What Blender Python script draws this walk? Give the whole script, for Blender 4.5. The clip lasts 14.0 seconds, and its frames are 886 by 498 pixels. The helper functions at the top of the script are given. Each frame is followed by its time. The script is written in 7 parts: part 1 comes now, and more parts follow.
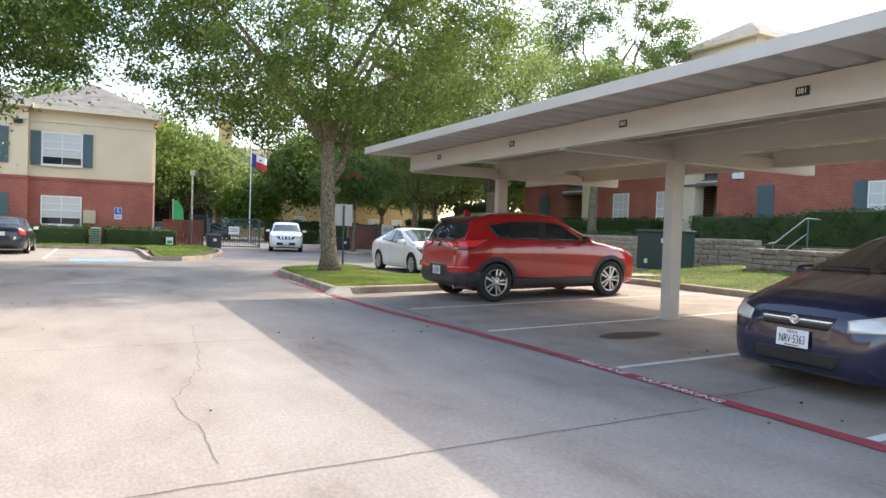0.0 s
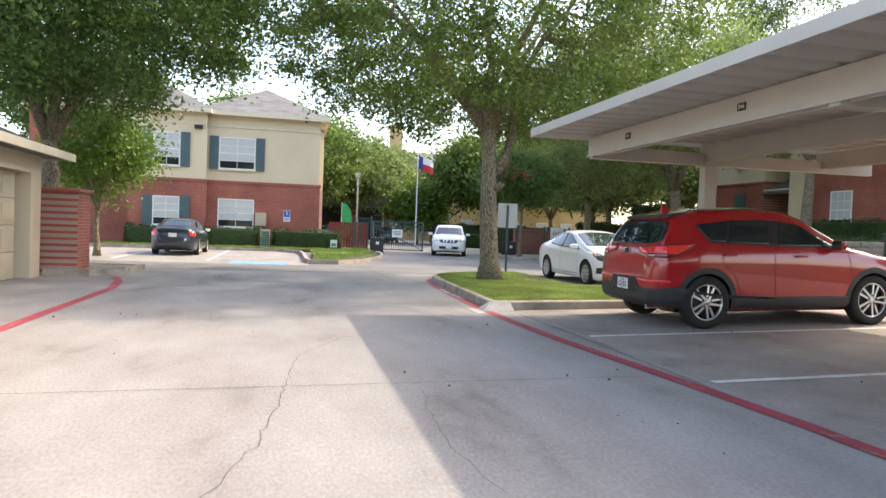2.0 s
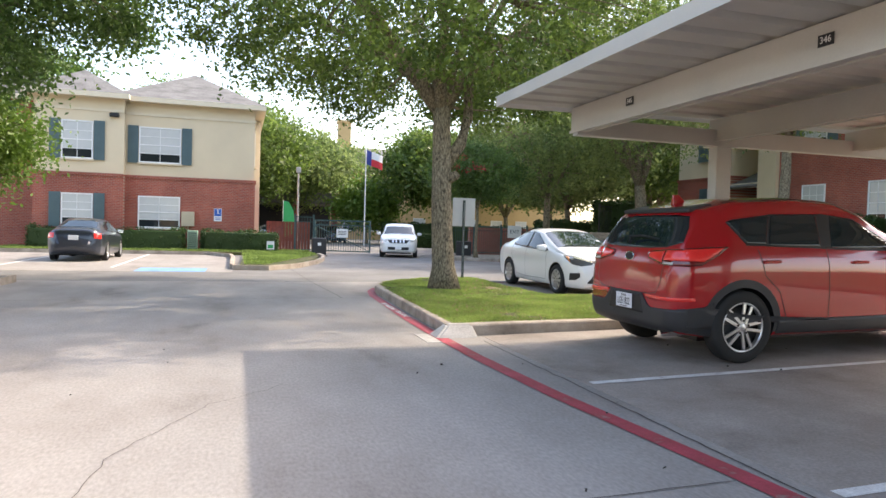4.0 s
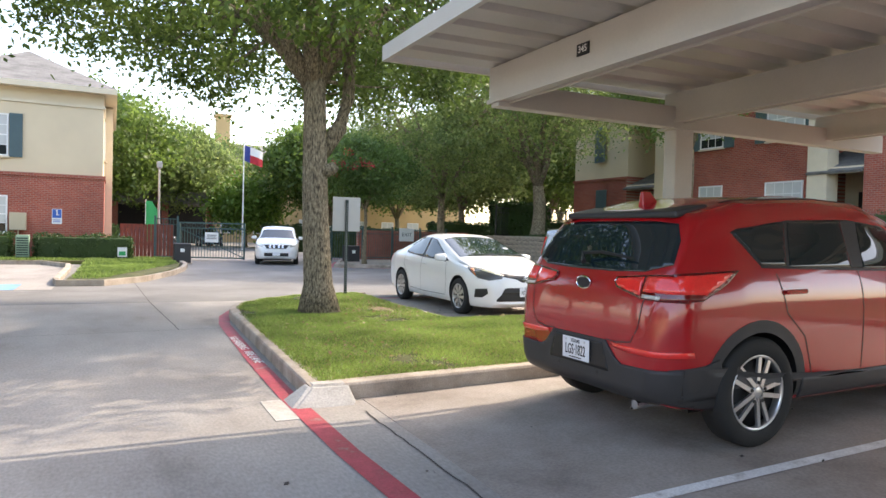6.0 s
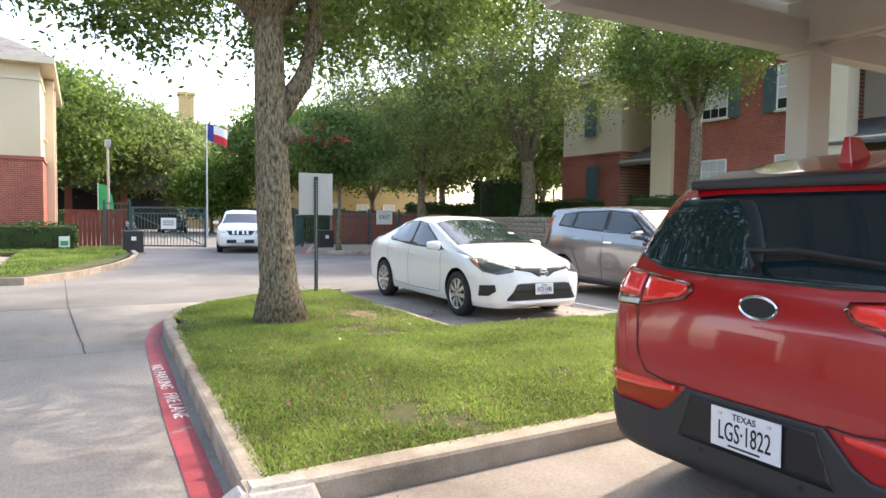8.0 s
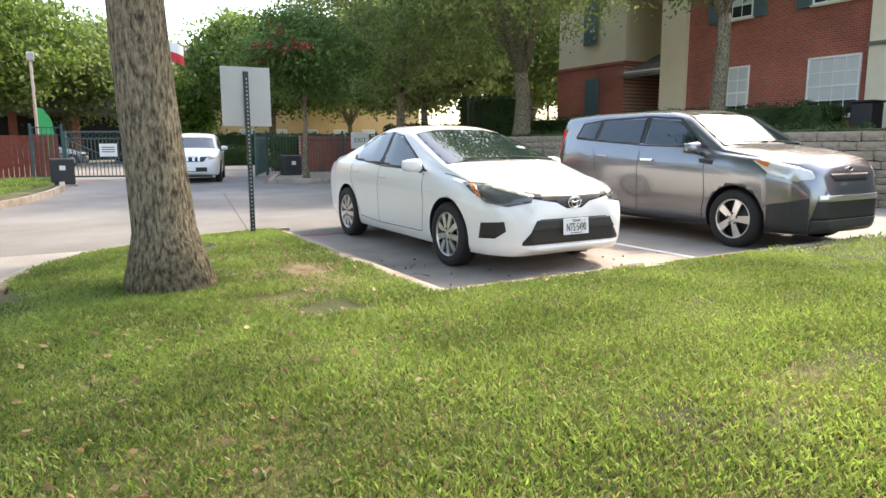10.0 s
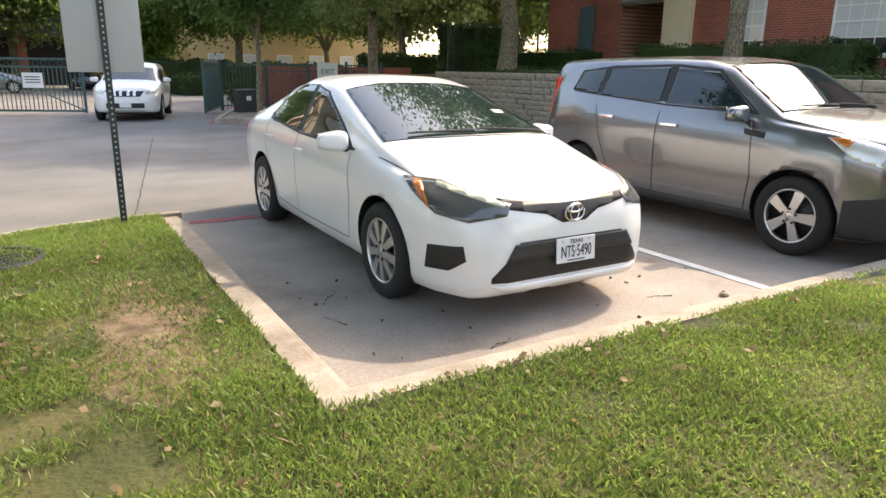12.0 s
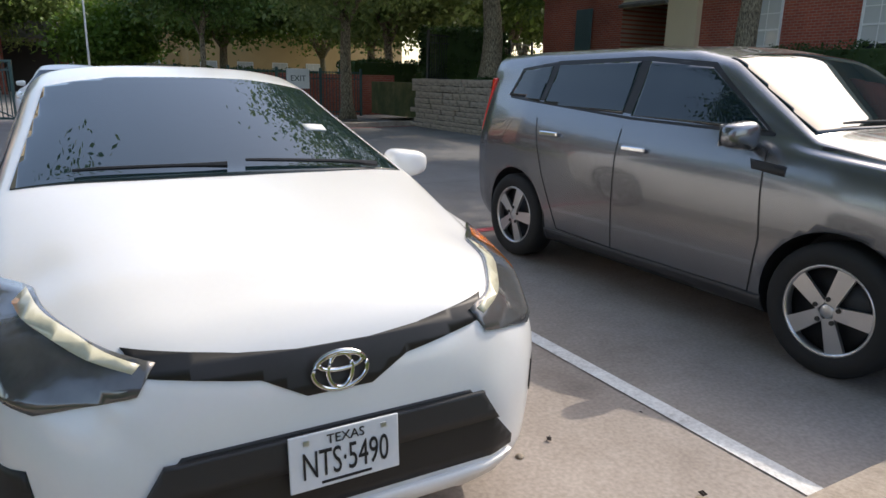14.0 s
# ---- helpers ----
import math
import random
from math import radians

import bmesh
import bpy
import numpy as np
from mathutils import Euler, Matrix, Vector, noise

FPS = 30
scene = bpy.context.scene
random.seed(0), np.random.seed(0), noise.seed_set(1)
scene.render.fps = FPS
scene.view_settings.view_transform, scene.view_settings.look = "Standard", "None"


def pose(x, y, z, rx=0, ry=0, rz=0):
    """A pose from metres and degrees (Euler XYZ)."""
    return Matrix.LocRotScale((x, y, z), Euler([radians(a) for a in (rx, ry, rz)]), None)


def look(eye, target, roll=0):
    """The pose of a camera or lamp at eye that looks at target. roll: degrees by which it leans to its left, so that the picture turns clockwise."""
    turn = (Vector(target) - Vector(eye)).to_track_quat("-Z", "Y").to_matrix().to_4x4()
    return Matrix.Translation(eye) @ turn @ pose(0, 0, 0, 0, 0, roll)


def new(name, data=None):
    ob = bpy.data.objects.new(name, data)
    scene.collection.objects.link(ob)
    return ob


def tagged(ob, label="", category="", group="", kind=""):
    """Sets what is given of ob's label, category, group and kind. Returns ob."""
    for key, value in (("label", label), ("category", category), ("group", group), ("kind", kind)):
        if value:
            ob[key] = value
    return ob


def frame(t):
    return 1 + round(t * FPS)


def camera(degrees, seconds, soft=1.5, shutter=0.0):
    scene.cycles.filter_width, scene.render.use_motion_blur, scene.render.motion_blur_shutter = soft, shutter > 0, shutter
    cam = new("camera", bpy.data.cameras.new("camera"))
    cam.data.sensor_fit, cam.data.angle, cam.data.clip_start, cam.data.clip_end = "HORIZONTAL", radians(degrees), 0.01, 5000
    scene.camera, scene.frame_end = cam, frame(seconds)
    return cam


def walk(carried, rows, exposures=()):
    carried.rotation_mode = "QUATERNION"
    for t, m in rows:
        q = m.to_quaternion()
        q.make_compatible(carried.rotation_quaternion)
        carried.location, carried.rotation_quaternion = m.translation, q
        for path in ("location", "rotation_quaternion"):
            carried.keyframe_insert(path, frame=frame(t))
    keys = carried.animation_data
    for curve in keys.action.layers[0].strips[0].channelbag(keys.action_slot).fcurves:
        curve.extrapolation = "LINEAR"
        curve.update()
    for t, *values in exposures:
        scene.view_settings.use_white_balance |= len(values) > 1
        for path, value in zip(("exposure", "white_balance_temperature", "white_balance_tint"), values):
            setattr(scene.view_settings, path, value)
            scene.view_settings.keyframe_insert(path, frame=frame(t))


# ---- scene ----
cam = camera(66.6, 14.0)
EXPOSURES = [(0.0, 2.18, 7500, 12), (5.0, 2.3, 7500, 13), (7.7, 2.5, 7500, 13), (10.0, 2.5, 7700, 11), (11.5, 2.3, 8000, 12), (12.8, 2.0, 7800, 13), (14.0, 1.35, 7000, 11)]
PATH = [
    (0, (0.151, 0.913, 1.459), (1.065, 2.691, 1.405), 1.9),
    (0.5, (0.442, 1.577, 1.421), (1.162, 3.442, 1.365), 1.8),
    (1, (0.693, 2.245, 1.392), (1.327, 4.141, 1.337), 2.3),
    (1.5, (1.007, 2.935, 1.404), (1.483, 4.876, 1.342), 1.9),
    (2, (1.233, 3.627, 1.395), (1.682, 5.575, 1.337), 2.1),
    (2.2, (1.317, 3.883, 1.378), (1.784, 5.827, 1.322), 2.3),
    (4.3, (2.279, 6.887, 1.441), (2.881, 8.794, 1.384), 1.1),
    (4.5, (2.427, 7.151, 1.465), (3.045, 9.053, 1.412), 0.6),
    (5, (2.716, 7.879, 1.529), (3.51, 9.715, 1.484), 1.6),
    (5.5, (2.921, 8.511, 1.517), (3.812, 10.301, 1.473), 1.0),
    (6, (3.185, 9.19, 1.527), (4.066, 10.985, 1.481), 1.5),
    (6.5, (3.39, 9.796, 1.561), (4.287, 11.583, 1.513), 0.7),
    (7, (3.575, 10.443, 1.552), (4.463, 12.231, 1.429), 1.7),
    (7.5, (3.762, 11.05, 1.542), (4.686, 12.814, 1.361), 1.6),
    (7.7, (3.871, 11.266, 1.547), (4.81, 13.029, 1.449), 0.9),
    (9.8, (5.432, 14.231, 1.341), (6.404, 15.964, 1.113), 0.0),
    (10, (5.589, 14.46, 1.312), (6.566, 16.177, 0.999), -0.2),
    (10.5, (5.954, 14.993, 1.368), (6.914, 16.68, 0.886), 0.7),
    (11, (6.365, 15.472, 1.37), (7.331, 17.152, 0.877), -0.0),
    (11.5, (6.799, 15.974, 1.447), (7.782, 17.638, 0.933), 0.5),
    (12, (7.153, 16.448, 1.593), (8.147, 18.105, 1.076), 0.8),
    (12.5, (7.599, 16.767, 1.598), (8.6, 18.422, 1.089), 0.1),
    (13, (8.166, 17.128, 1.593), (9.156, 18.785, 1.067), 0.7),
    (13.5, (8.857, 17.568, 1.532), (9.851, 19.224, 1.013), 0.3),
    (14, (9.437, 18.038, 1.489), (10.406, 19.718, 1.001), 1.3),
]
walk(cam, [(t, look(eye, target, roll)) for t, eye, target, roll in PATH], exposures=EXPOSURES)

# ---- world, sun ----
SUN_FROM = Vector((1.0, 0.24, 1.0)).normalized()
world = bpy.data.worlds.new("world")
scene.world = world
world.use_nodes = True
wn = world.node_tree
sky = wn.nodes.new("ShaderNodeTexSky")
sky.sky_type, sky.sun_disc = "NISHITA", False
sky.sun_elevation = math.asin(SUN_FROM.z)
sky.sun_rotation = math.atan2(SUN_FROM.x, SUN_FROM.y)
sky.dust_density = 2.2
wn.links.new(sky.outputs[0], wn.nodes["Background"].inputs[0])
wn.nodes["Background"].inputs[1].default_value = 0.15
sun = new("sun", bpy.data.lights.new("sun", "SUN"))
sun.data.energy, sun.data.angle, sun.data.color = 1.12, radians(0.6), (1.0, 0.95, 0.87)
sun.matrix_world = look((30, 10, 40), Vector((30, 10, 40)) - SUN_FROM)


# ---- materials ----
def mat(name, color, rough=0.6, metal=0.0, vary=0.15, scale=3.0, fine=60.0, bump=0.15, island=0.0, coat=0.0, objrand=0.0, dist=0.01):
    m = bpy.data.materials.new(name)
    m.use_nodes = True
    nt = m.node_tree
    b = nt.nodes["Principled BSDF"]
    b.inputs["Roughness"].default_value, b.inputs["Metallic"].default_value = rough, metal
    b.inputs["Coat Weight"].default_value, b.inputs["Coat Roughness"].default_value = coat, 0.03
    co = nt.nodes.new("ShaderNodeTexCoord")
    n1, n2 = nt.nodes.new("ShaderNodeTexNoise"), nt.nodes.new("ShaderNodeTexNoise")
    n1.inputs["Scale"].default_value, n1.inputs["Detail"].default_value = scale, 5
    n2.inputs["Scale"].default_value, n2.inputs["Detail"].default_value = fine, 3
    for n in (n1, n2):
        nt.links.new(co.outputs["Object"], n.inputs["Vector"])
    add = nt.nodes.new("ShaderNodeMath")
    add.operation = "MULTIPLY_ADD"
    add.inputs[1].default_value = 0.45
    nt.links.new(n2.outputs[0], add.inputs[0])
    nt.links.new(n1.outputs[0], add.inputs[2])
    rng = nt.nodes.new("ShaderNodeMapRange")
    rng.inputs[1].default_value, rng.inputs[2].default_value = 0.45, 1.0
    rng.inputs[3].default_value, rng.inputs[4].default_value = 1 - vary, 1 + vary
    nt.links.new(add.outputs[0], rng.inputs[0])
    last = rng.outputs[0]
    if island or objrand:
        src = nt.nodes.new("ShaderNodeNewGeometry") if island else nt.nodes.new("ShaderNodeObjectInfo")
        r2 = nt.nodes.new("ShaderNodeMapRange")
        k = island or objrand
        r2.inputs[3].default_value, r2.inputs[4].default_value = 1 - k, 1 + k
        nt.links.new(src.outputs["Random Per Island" if island else "Random"], r2.inputs[0])
        mu = nt.nodes.new("ShaderNodeMath")
        mu.operation = "MULTIPLY"
        nt.links.new(last, mu.inputs[0])
        nt.links.new(r2.outputs[0], mu.inputs[1])
        last = mu.outputs[0]
    mix = nt.nodes.new("ShaderNodeVectorMath")
    mix.operation = "SCALE"
    mix.inputs[0].default_value = color
    nt.links.new(last, mix.inputs["Scale"])
    nt.links.new(mix.outputs[0], b.inputs["Base Color"])
    if bump:
        bp = nt.nodes.new("ShaderNodeBump")
        bp.inputs["Strength"].default_value, bp.inputs["Distance"].default_value = bump, dist
        nt.links.new(add.outputs[0], bp.inputs["Height"])
        nt.links.new(bp.outputs[0], b.inputs["Normal"])
    return m


def leaf_mat(name, color, color2, through_light=0.42):
    m = bpy.data.materials.new(name)
    m.use_nodes = True
    nt = m.node_tree
    b = nt.nodes["Principled BSDF"]
    b.inputs["Roughness"].default_value = 0.5
    geo = nt.nodes.new("ShaderNodeNewGeometry")
    co = nt.nodes.new("ShaderNodeTexCoord")
    n1 = nt.nodes.new("ShaderNodeTexNoise")
    n1.inputs["Scale"].default_value = 0.8
    nt.links.new(co.outputs["Object"], n1.inputs["Vector"])
    av = nt.nodes.new("ShaderNodeMath")
    av.operation = "MULTIPLY_ADD"
    av.inputs[1].default_value = 0.6
    nt.links.new(geo.outputs["Random Per Island"], av.inputs[0])
    sub = nt.nodes.new("ShaderNodeMath")
    sub.operation = "MULTIPLY_ADD"
    sub.inputs[1].default_value, sub.inputs[2].default_value = 1.4, -0.45
    nt.links.new(n1.outputs[0], sub.inputs[0])
    nt.links.new(sub.outputs[0], av.inputs[2])
    mx = nt.nodes.new("ShaderNodeMix")
    mx.data_type = "RGBA"
    mx.inputs[6].default_value, mx.inputs[7].default_value = (*color, 1), (*color2, 1)
    nt.links.new(av.outputs[0], mx.inputs[0])
    nt.links.new(mx.outputs[2], b.inputs["Base Color"])
    tr = nt.nodes.new("ShaderNodeBsdfTranslucent")
    nt.links.new(mx.outputs[2], tr.inputs[0])
    ms = nt.nodes.new("ShaderNodeMixShader")
    ms.inputs[0].default_value = through_light
    nt.links.new(b.outputs[0], ms.inputs[1])
    nt.links.new(tr.outputs[0], ms.inputs[2])
    nt.links.new(ms.outputs[0], nt.nodes["Material Output"].inputs[0])
    return m


def brick_mat(name, c1, c2, mortar, axis):
    """Clay bricks of 0.2 by 0.067 m on a wall that runs along the given axis."""
    m = bpy.data.materials.new(name)
    m.use_nodes = True
    nt = m.node_tree
    b = nt.nodes["Principled BSDF"]
    b.inputs["Roughness"].default_value = 0.85
    co = nt.nodes.new("ShaderNodeTexCoord")
    sp, cb = nt.nodes.new("ShaderNodeSeparateXYZ"), nt.nodes.new("ShaderNodeCombineXYZ")
    nt.links.new(co.outputs["Object"], sp.inputs[0])
    nt.links.new(sp.outputs[axis], cb.inputs[0])
    nt.links.new(sp.outputs["Z"], cb.inputs[1])
    t = nt.nodes.new("ShaderNodeTexBrick")
    t.inputs["Color1"].default_value, t.inputs["Color2"].default_value = (*c1, 1), (*c2, 1)
    t.inputs["Mortar"].default_value = (*mortar, 1)
    t.inputs["Scale"].default_value = 1.0
    t.inputs["Brick Width"].default_value, t.inputs["Row Height"].default_value = 0.2, 0.075
    t.inputs["Mortar Size"].default_value, t.inputs["Bias"].default_value = 0.006, -0.1
    nt.links.new(cb.outputs[0], t.inputs["Vector"])
    n = nt.nodes.new("ShaderNodeTexNoise")
    n.inputs["Scale"].default_value, n.inputs["Detail"].default_value = 0.7, 6
    nt.links.new(co.outputs["Object"], n.inputs["Vector"])
    r = nt.nodes.new("ShaderNodeMapRange")
    r.inputs[1].default_value, r.inputs[2].default_value, r.inputs[3].default_value, r.inputs[4].default_value = 0.3, 0.7, 0.8, 1.2
    nt.links.new(n.outputs[0], r.inputs[0])
    v = nt.nodes.new("ShaderNodeVectorMath")
    v.operation = "SCALE"
    nt.links.new(t.outputs["Color"], v.inputs[0])
    nt.links.new(r.outputs[0], v.inputs["Scale"])
    nt.links.new(v.outputs[0], b.inputs["Base Color"])
    bp = nt.nodes.new("ShaderNodeBump")
    bp.inputs["Strength"].default_value, bp.inputs["Distance"].default_value, bp.invert = 0.5, 0.008, True
    nt.links.new(t.outputs["Fac"], bp.inputs["Height"])
    nt.links.new(bp.outputs[0], b.inputs["Normal"])
    return m


def ramp_mat(name, stops, scale, rough, detail=8, bump=0.2, second=None, stretch=(1, 1, 1), dist=0.01):
    """A surface mottled between several colours, with a finer grain laid over it."""
    m = bpy.data.materials.new(name)
    m.use_nodes = True
    nt = m.node_tree
    b = nt.nodes["Principled BSDF"]
    b.inputs["Roughness"].default_value = rough
    co, mp = nt.nodes.new("ShaderNodeTexCoord"), nt.nodes.new("ShaderNodeMapping")
    mp.inputs["Scale"].default_value = stretch
    nt.links.new(co.outputs["Object"], mp.inputs[0])
    n = nt.nodes.new("ShaderNodeTexNoise")
    n.inputs["Scale"].default_value, n.inputs["Detail"].default_value = scale, detail
    n.inputs["Roughness"].default_value = 0.62
    nt.links.new(mp.outputs[0], n.inputs["Vector"])
    cr = nt.nodes.new("ShaderNodeValToRGB")
    while len(cr.color_ramp.elements) < len(stops):
        cr.color_ramp.elements.new(0.5)
    for e, (p, c) in zip(cr.color_ramp.elements, stops):
        e.position, e.color = p, (*c, 1)
    nt.links.new(n.outputs[0], cr.inputs[0])
    g = nt.nodes.new("ShaderNodeTexNoise")
    g.inputs["Scale"].default_value, g.inputs["Detail"].default_value = second or scale * 40, 4
    nt.links.new(mp.outputs[0], g.inputs["Vector"])
    r = nt.nodes.new("ShaderNodeMapRange")
    r.inputs[1].default_value, r.inputs[2].default_value, r.inputs[3].default_value, r.inputs[4].default_value = 0.3, 0.7, 0.84, 1.14
    nt.links.new(g.outputs[0], r.inputs[0])
    v = nt.nodes.new("ShaderNodeVectorMath")
    v.operation = "SCALE"
    nt.links.new(cr.outputs[0], v.inputs[0])
    nt.links.new(r.outputs[0], v.inputs["Scale"])
    nt.links.new(v.outputs[0], b.inputs["Base Color"])
    bp = nt.nodes.new("ShaderNodeBump")
    bp.inputs["Strength"].default_value, bp.inputs["Distance"].default_value = bump, dist
    nt.links.new(g.outputs[0], bp.inputs["Height"])
    nt.links.new(bp.outputs[0], b.inputs["Normal"])
    return m


CONCRETE = ramp_mat("paving concrete", [(0.3, (0.17, 0.15, 0.132)), (0.42, (0.25, 0.225, 0.203)), (0.55, (0.285, 0.262, 0.238)), (0.75, (0.34, 0.312, 0.288))], 0.9, 0.85, second=45, detail=12, stretch=(1, 0.45, 1))
ROAD = ramp_mat("dark grey road concrete", [(0.3, (0.12, 0.11, 0.10)), (0.5, (0.175, 0.165, 0.155)), (0.7, (0.22, 0.21, 0.20))], 0.4, 0.85, second=45)
STALL = ramp_mat("worn stall concrete", [(0.3, (0.18, 0.15, 0.128)), (0.45, (0.27, 0.232, 0.202)), (0.7, (0.36, 0.318, 0.285))], 0.9, 0.85, second=50)
KERB = ramp_mat("kerb concrete", [(0.3, (0.19, 0.155, 0.12)), (0.5, (0.34, 0.285, 0.23)), (0.7, (0.45, 0.39, 0.325))], 2.2, 0.9, second=70, bump=0.35)
WHITEWASH = ramp_mat("pale patched concrete", [(0.3, (0.30, 0.275, 0.24)), (0.6, (0.47, 0.445, 0.41))], 3, 0.9, second=60)
TURF = ramp_mat("turf soil", [(0.3, (0.03, 0.033, 0.01)), (0.45, (0.05, 0.06, 0.014)), (0.6, (0.095, 0.09, 0.03)), (0.74, (0.18, 0.13, 0.065))], 1.2, 0.95, second=30, bump=0.6, dist=0.03)
DIRT = ramp_mat("bare soil", [(0.3, (0.075, 0.052, 0.028)), (0.45, (0.14, 0.097, 0.055)), (0.62, (0.24, 0.17, 0.105))], 7, 0.95, second=90, bump=0.6)
RED_PAINT = ramp_mat("worn red kerb paint", [(0.34, (0.26, 0.17, 0.15)), (0.41, (0.30, 0.045, 0.055)), (0.6, (0.38, 0.05, 0.07)), (0.8, (0.45, 0.09, 0.11))], 4, 0.7, second=60)
WHITE_PAINT = ramp_mat("worn white line paint", [(0.3, (0.33, 0.31, 0.29)), (0.42, (0.62, 0.61, 0.59)), (0.7, (0.76, 0.76, 0.74))], 6, 0.7, second=60)
BLUE_PAINT = mat("blue pavement paint", (0.16, 0.32, 0.55), 0.8, vary=0.3)
CRACK = mat("dark joint filler", (0.06, 0.05, 0.045), 0.95)
OIL = mat("oil stain", (0.045, 0.04, 0.035), 0.45, vary=0.4)
CARPORT = mat("off-white painted steel", (0.46, 0.445, 0.41), 0.45, vary=0.08, scale=1.5)
BLACK = mat("black plastic", (0.012, 0.012, 0.013), 0.5, bump=0.05)
CLAD = mat("grey black bumper plastic", (0.028, 0.028, 0.03), 0.55, fine=300, bump=0.05)
RUBBER = mat("tyre rubber", (0.014, 0.014, 0.014), 0.8)
ALLOY = mat("silver alloy", (0.62, 0.62, 0.62), 0.3, 0.85, bump=0.0, vary=0.05)
CHROME = mat("chrome", (0.75, 0.75, 0.75), 0.08, 1.0, bump=0.0, vary=0.02)
# The slight blue-green in the base colour stands for reflected sky.
GLASS = mat("tinted car glass with sky cast", (0.007, 0.017, 0.022), 0.015, bump=0.0, vary=0.02)
GLASS.node_tree.nodes["Principled BSDF"].inputs["Specular IOR Level"].default_value = 0.7
LENS = mat("clear lamp lens", (0.62, 0.61, 0.57), 0.12, 0.25, bump=0.0, coat=1.0)
AMBER = mat("amber lens", (0.55, 0.15, 0.02), 0.12, coat=0.8, bump=0.0)
LAMP_DARK = mat("dark red lamp glass", (0.13, 0.004, 0.005), 0.06, coat=1.0, bump=0.0)
TAIL = mat("red tail lamp lens", (0.85, 0.035, 0.03), 0.08, coat=1.0, bump=0.0)
PLATE = mat("white licence plate", (0.72, 0.73, 0.75), 0.45, vary=0.05)
INK = mat("black lettering", (0.012, 0.012, 0.014), 0.6)
P_WHITE = mat("white car paint", (0.78, 0.78, 0.77), 0.28, coat=0.7, bump=0.0, vary=0.02)
P_RED = mat("red car paint", (0.36, 0.005, 0.009), 0.24, 0.0, coat=1.0, bump=0.0, vary=0.04)
P_SILVER = mat("silver grey metallic car paint", (0.20, 0.207, 0.22), 0.25, 0.75, coat=0.8, bump=0.0, vary=0.03)
P_NAVY = mat("dark navy car paint", (0.012, 0.016, 0.045), 0.25, 0.3, coat=0.9, bump=0.0, vary=0.05)
P_SLATE = mat("slate blue car paint", (0.035, 0.042, 0.06), 0.28, 0.4, coat=0.8, bump=0.0, vary=0.05)
BARK = ramp_mat("ridged oak bark", [(0.36, (0.045, 0.036, 0.024)), (0.46, (0.17, 0.138, 0.09)), (0.62, (0.36, 0.30, 0.20))], 26, 0.95, second=48, bump=1.0, stretch=(1.5, 1.5, 0.45), dist=0.05)
LEAF_OAK = leaf_mat("oak leaves", (0.038, 0.08, 0.017), (0.20, 0.29, 0.06), 0.5)
LEAF_DARK = leaf_mat("dark leaves", (0.035, 0.08, 0.018), (0.15, 0.25, 0.055))
LEAF_FAR = leaf_mat("pale green leaves", (0.09, 0.15, 0.045), (0.28, 0.35, 0.12), 0.62)
LEAF_LIME = leaf_mat("bright green leaves", (0.08, 0.16, 0.02), (0.16, 0.26, 0.04))
LEAF_HEDGE = leaf_mat("clipped hedge leaves", (0.02, 0.05, 0.012), (0.06, 0.11, 0.025))
BLADE = leaf_mat("grass blades", (0.03, 0.075, 0.010), (0.34, 0.47, 0.11), 0.55)
DRY = leaf_mat("dry leaf litter", (0.22, 0.14, 0.07), (0.40, 0.30, 0.17))
FLOWER = mat("red blossom", (0.55, 0.03, 0.06), 0.7)
BRICK_X = brick_mat("red brick along x", (0.36, 0.085, 0.05), (0.27, 0.06, 0.04), (0.33, 0.24, 0.19), "X")
BRICK_Y = brick_mat("red brick along y", (0.36, 0.085, 0.05), (0.27, 0.06, 0.04), (0.33, 0.24, 0.19), "Y")
STUCCO = mat("cream stucco", (0.66, 0.55, 0.38), 0.9, vary=0.06, scale=0.8, fine=40)
STUCCO_TAN = mat("tan stucco", (0.55, 0.37, 0.18), 0.9, vary=0.08, scale=0.8, fine=40)
SIDING = mat("cream lap siding", (0.62, 0.56, 0.44), 0.8, vary=0.05)
SHUTTER = mat("slate green shutter paint", (0.075, 0.125, 0.135), 0.6, vary=0.08)
TRIM = mat("cream trim paint", (0.66, 0.57, 0.42), 0.7, vary=0.05)
FRAME_W = mat("white window frame", (0.75, 0.75, 0.73), 0.5, vary=0.03)
BLIND = mat("pale blinds behind glass", (0.55, 0.56, 0.54), 0.25, vary=0.04, coat=0.8)
DARK_WIN = mat("dark window glass", (0.02, 0.024, 0.026), 0.04, bump=0.0)
SHINGLE = ramp_mat("grey asphalt shingles", [(0.35, (0.12, 0.115, 0.11)), (0.6, (0.19, 0.185, 0.175))], 1.5, 0.95, second=14, stretch=(1, 1, 3))
GATE = mat("green painted iron", (0.035, 0.085, 0.085), 0.5, vary=0.1)
FENCE_DARK = mat("black iron fence", (0.012, 0.02, 0.018), 0.5)
GREEN_BOX = mat("dark green utility paint", (0.022, 0.05, 0.04), 0.55, vary=0.1)
STONE = ramp_mat("tan ledge stone", [(0.3, (0.17, 0.14, 0.105)), (0.5, (0.30, 0.25, 0.19)), (0.7, (0.40, 0.34, 0.26))], 2.5, 0.9, second=40, bump=0.5)
SIGN_METAL = mat("bare sign aluminium", (0.42, 0.42, 0.41), 0.45, 0.4, vary=0.06)
POST_METAL = mat("dark green sign post steel", (0.035, 0.05, 0.045), 0.5, 0.3)
IRON = mat("cast iron", (0.05, 0.048, 0.045), 0.7, 0.4)
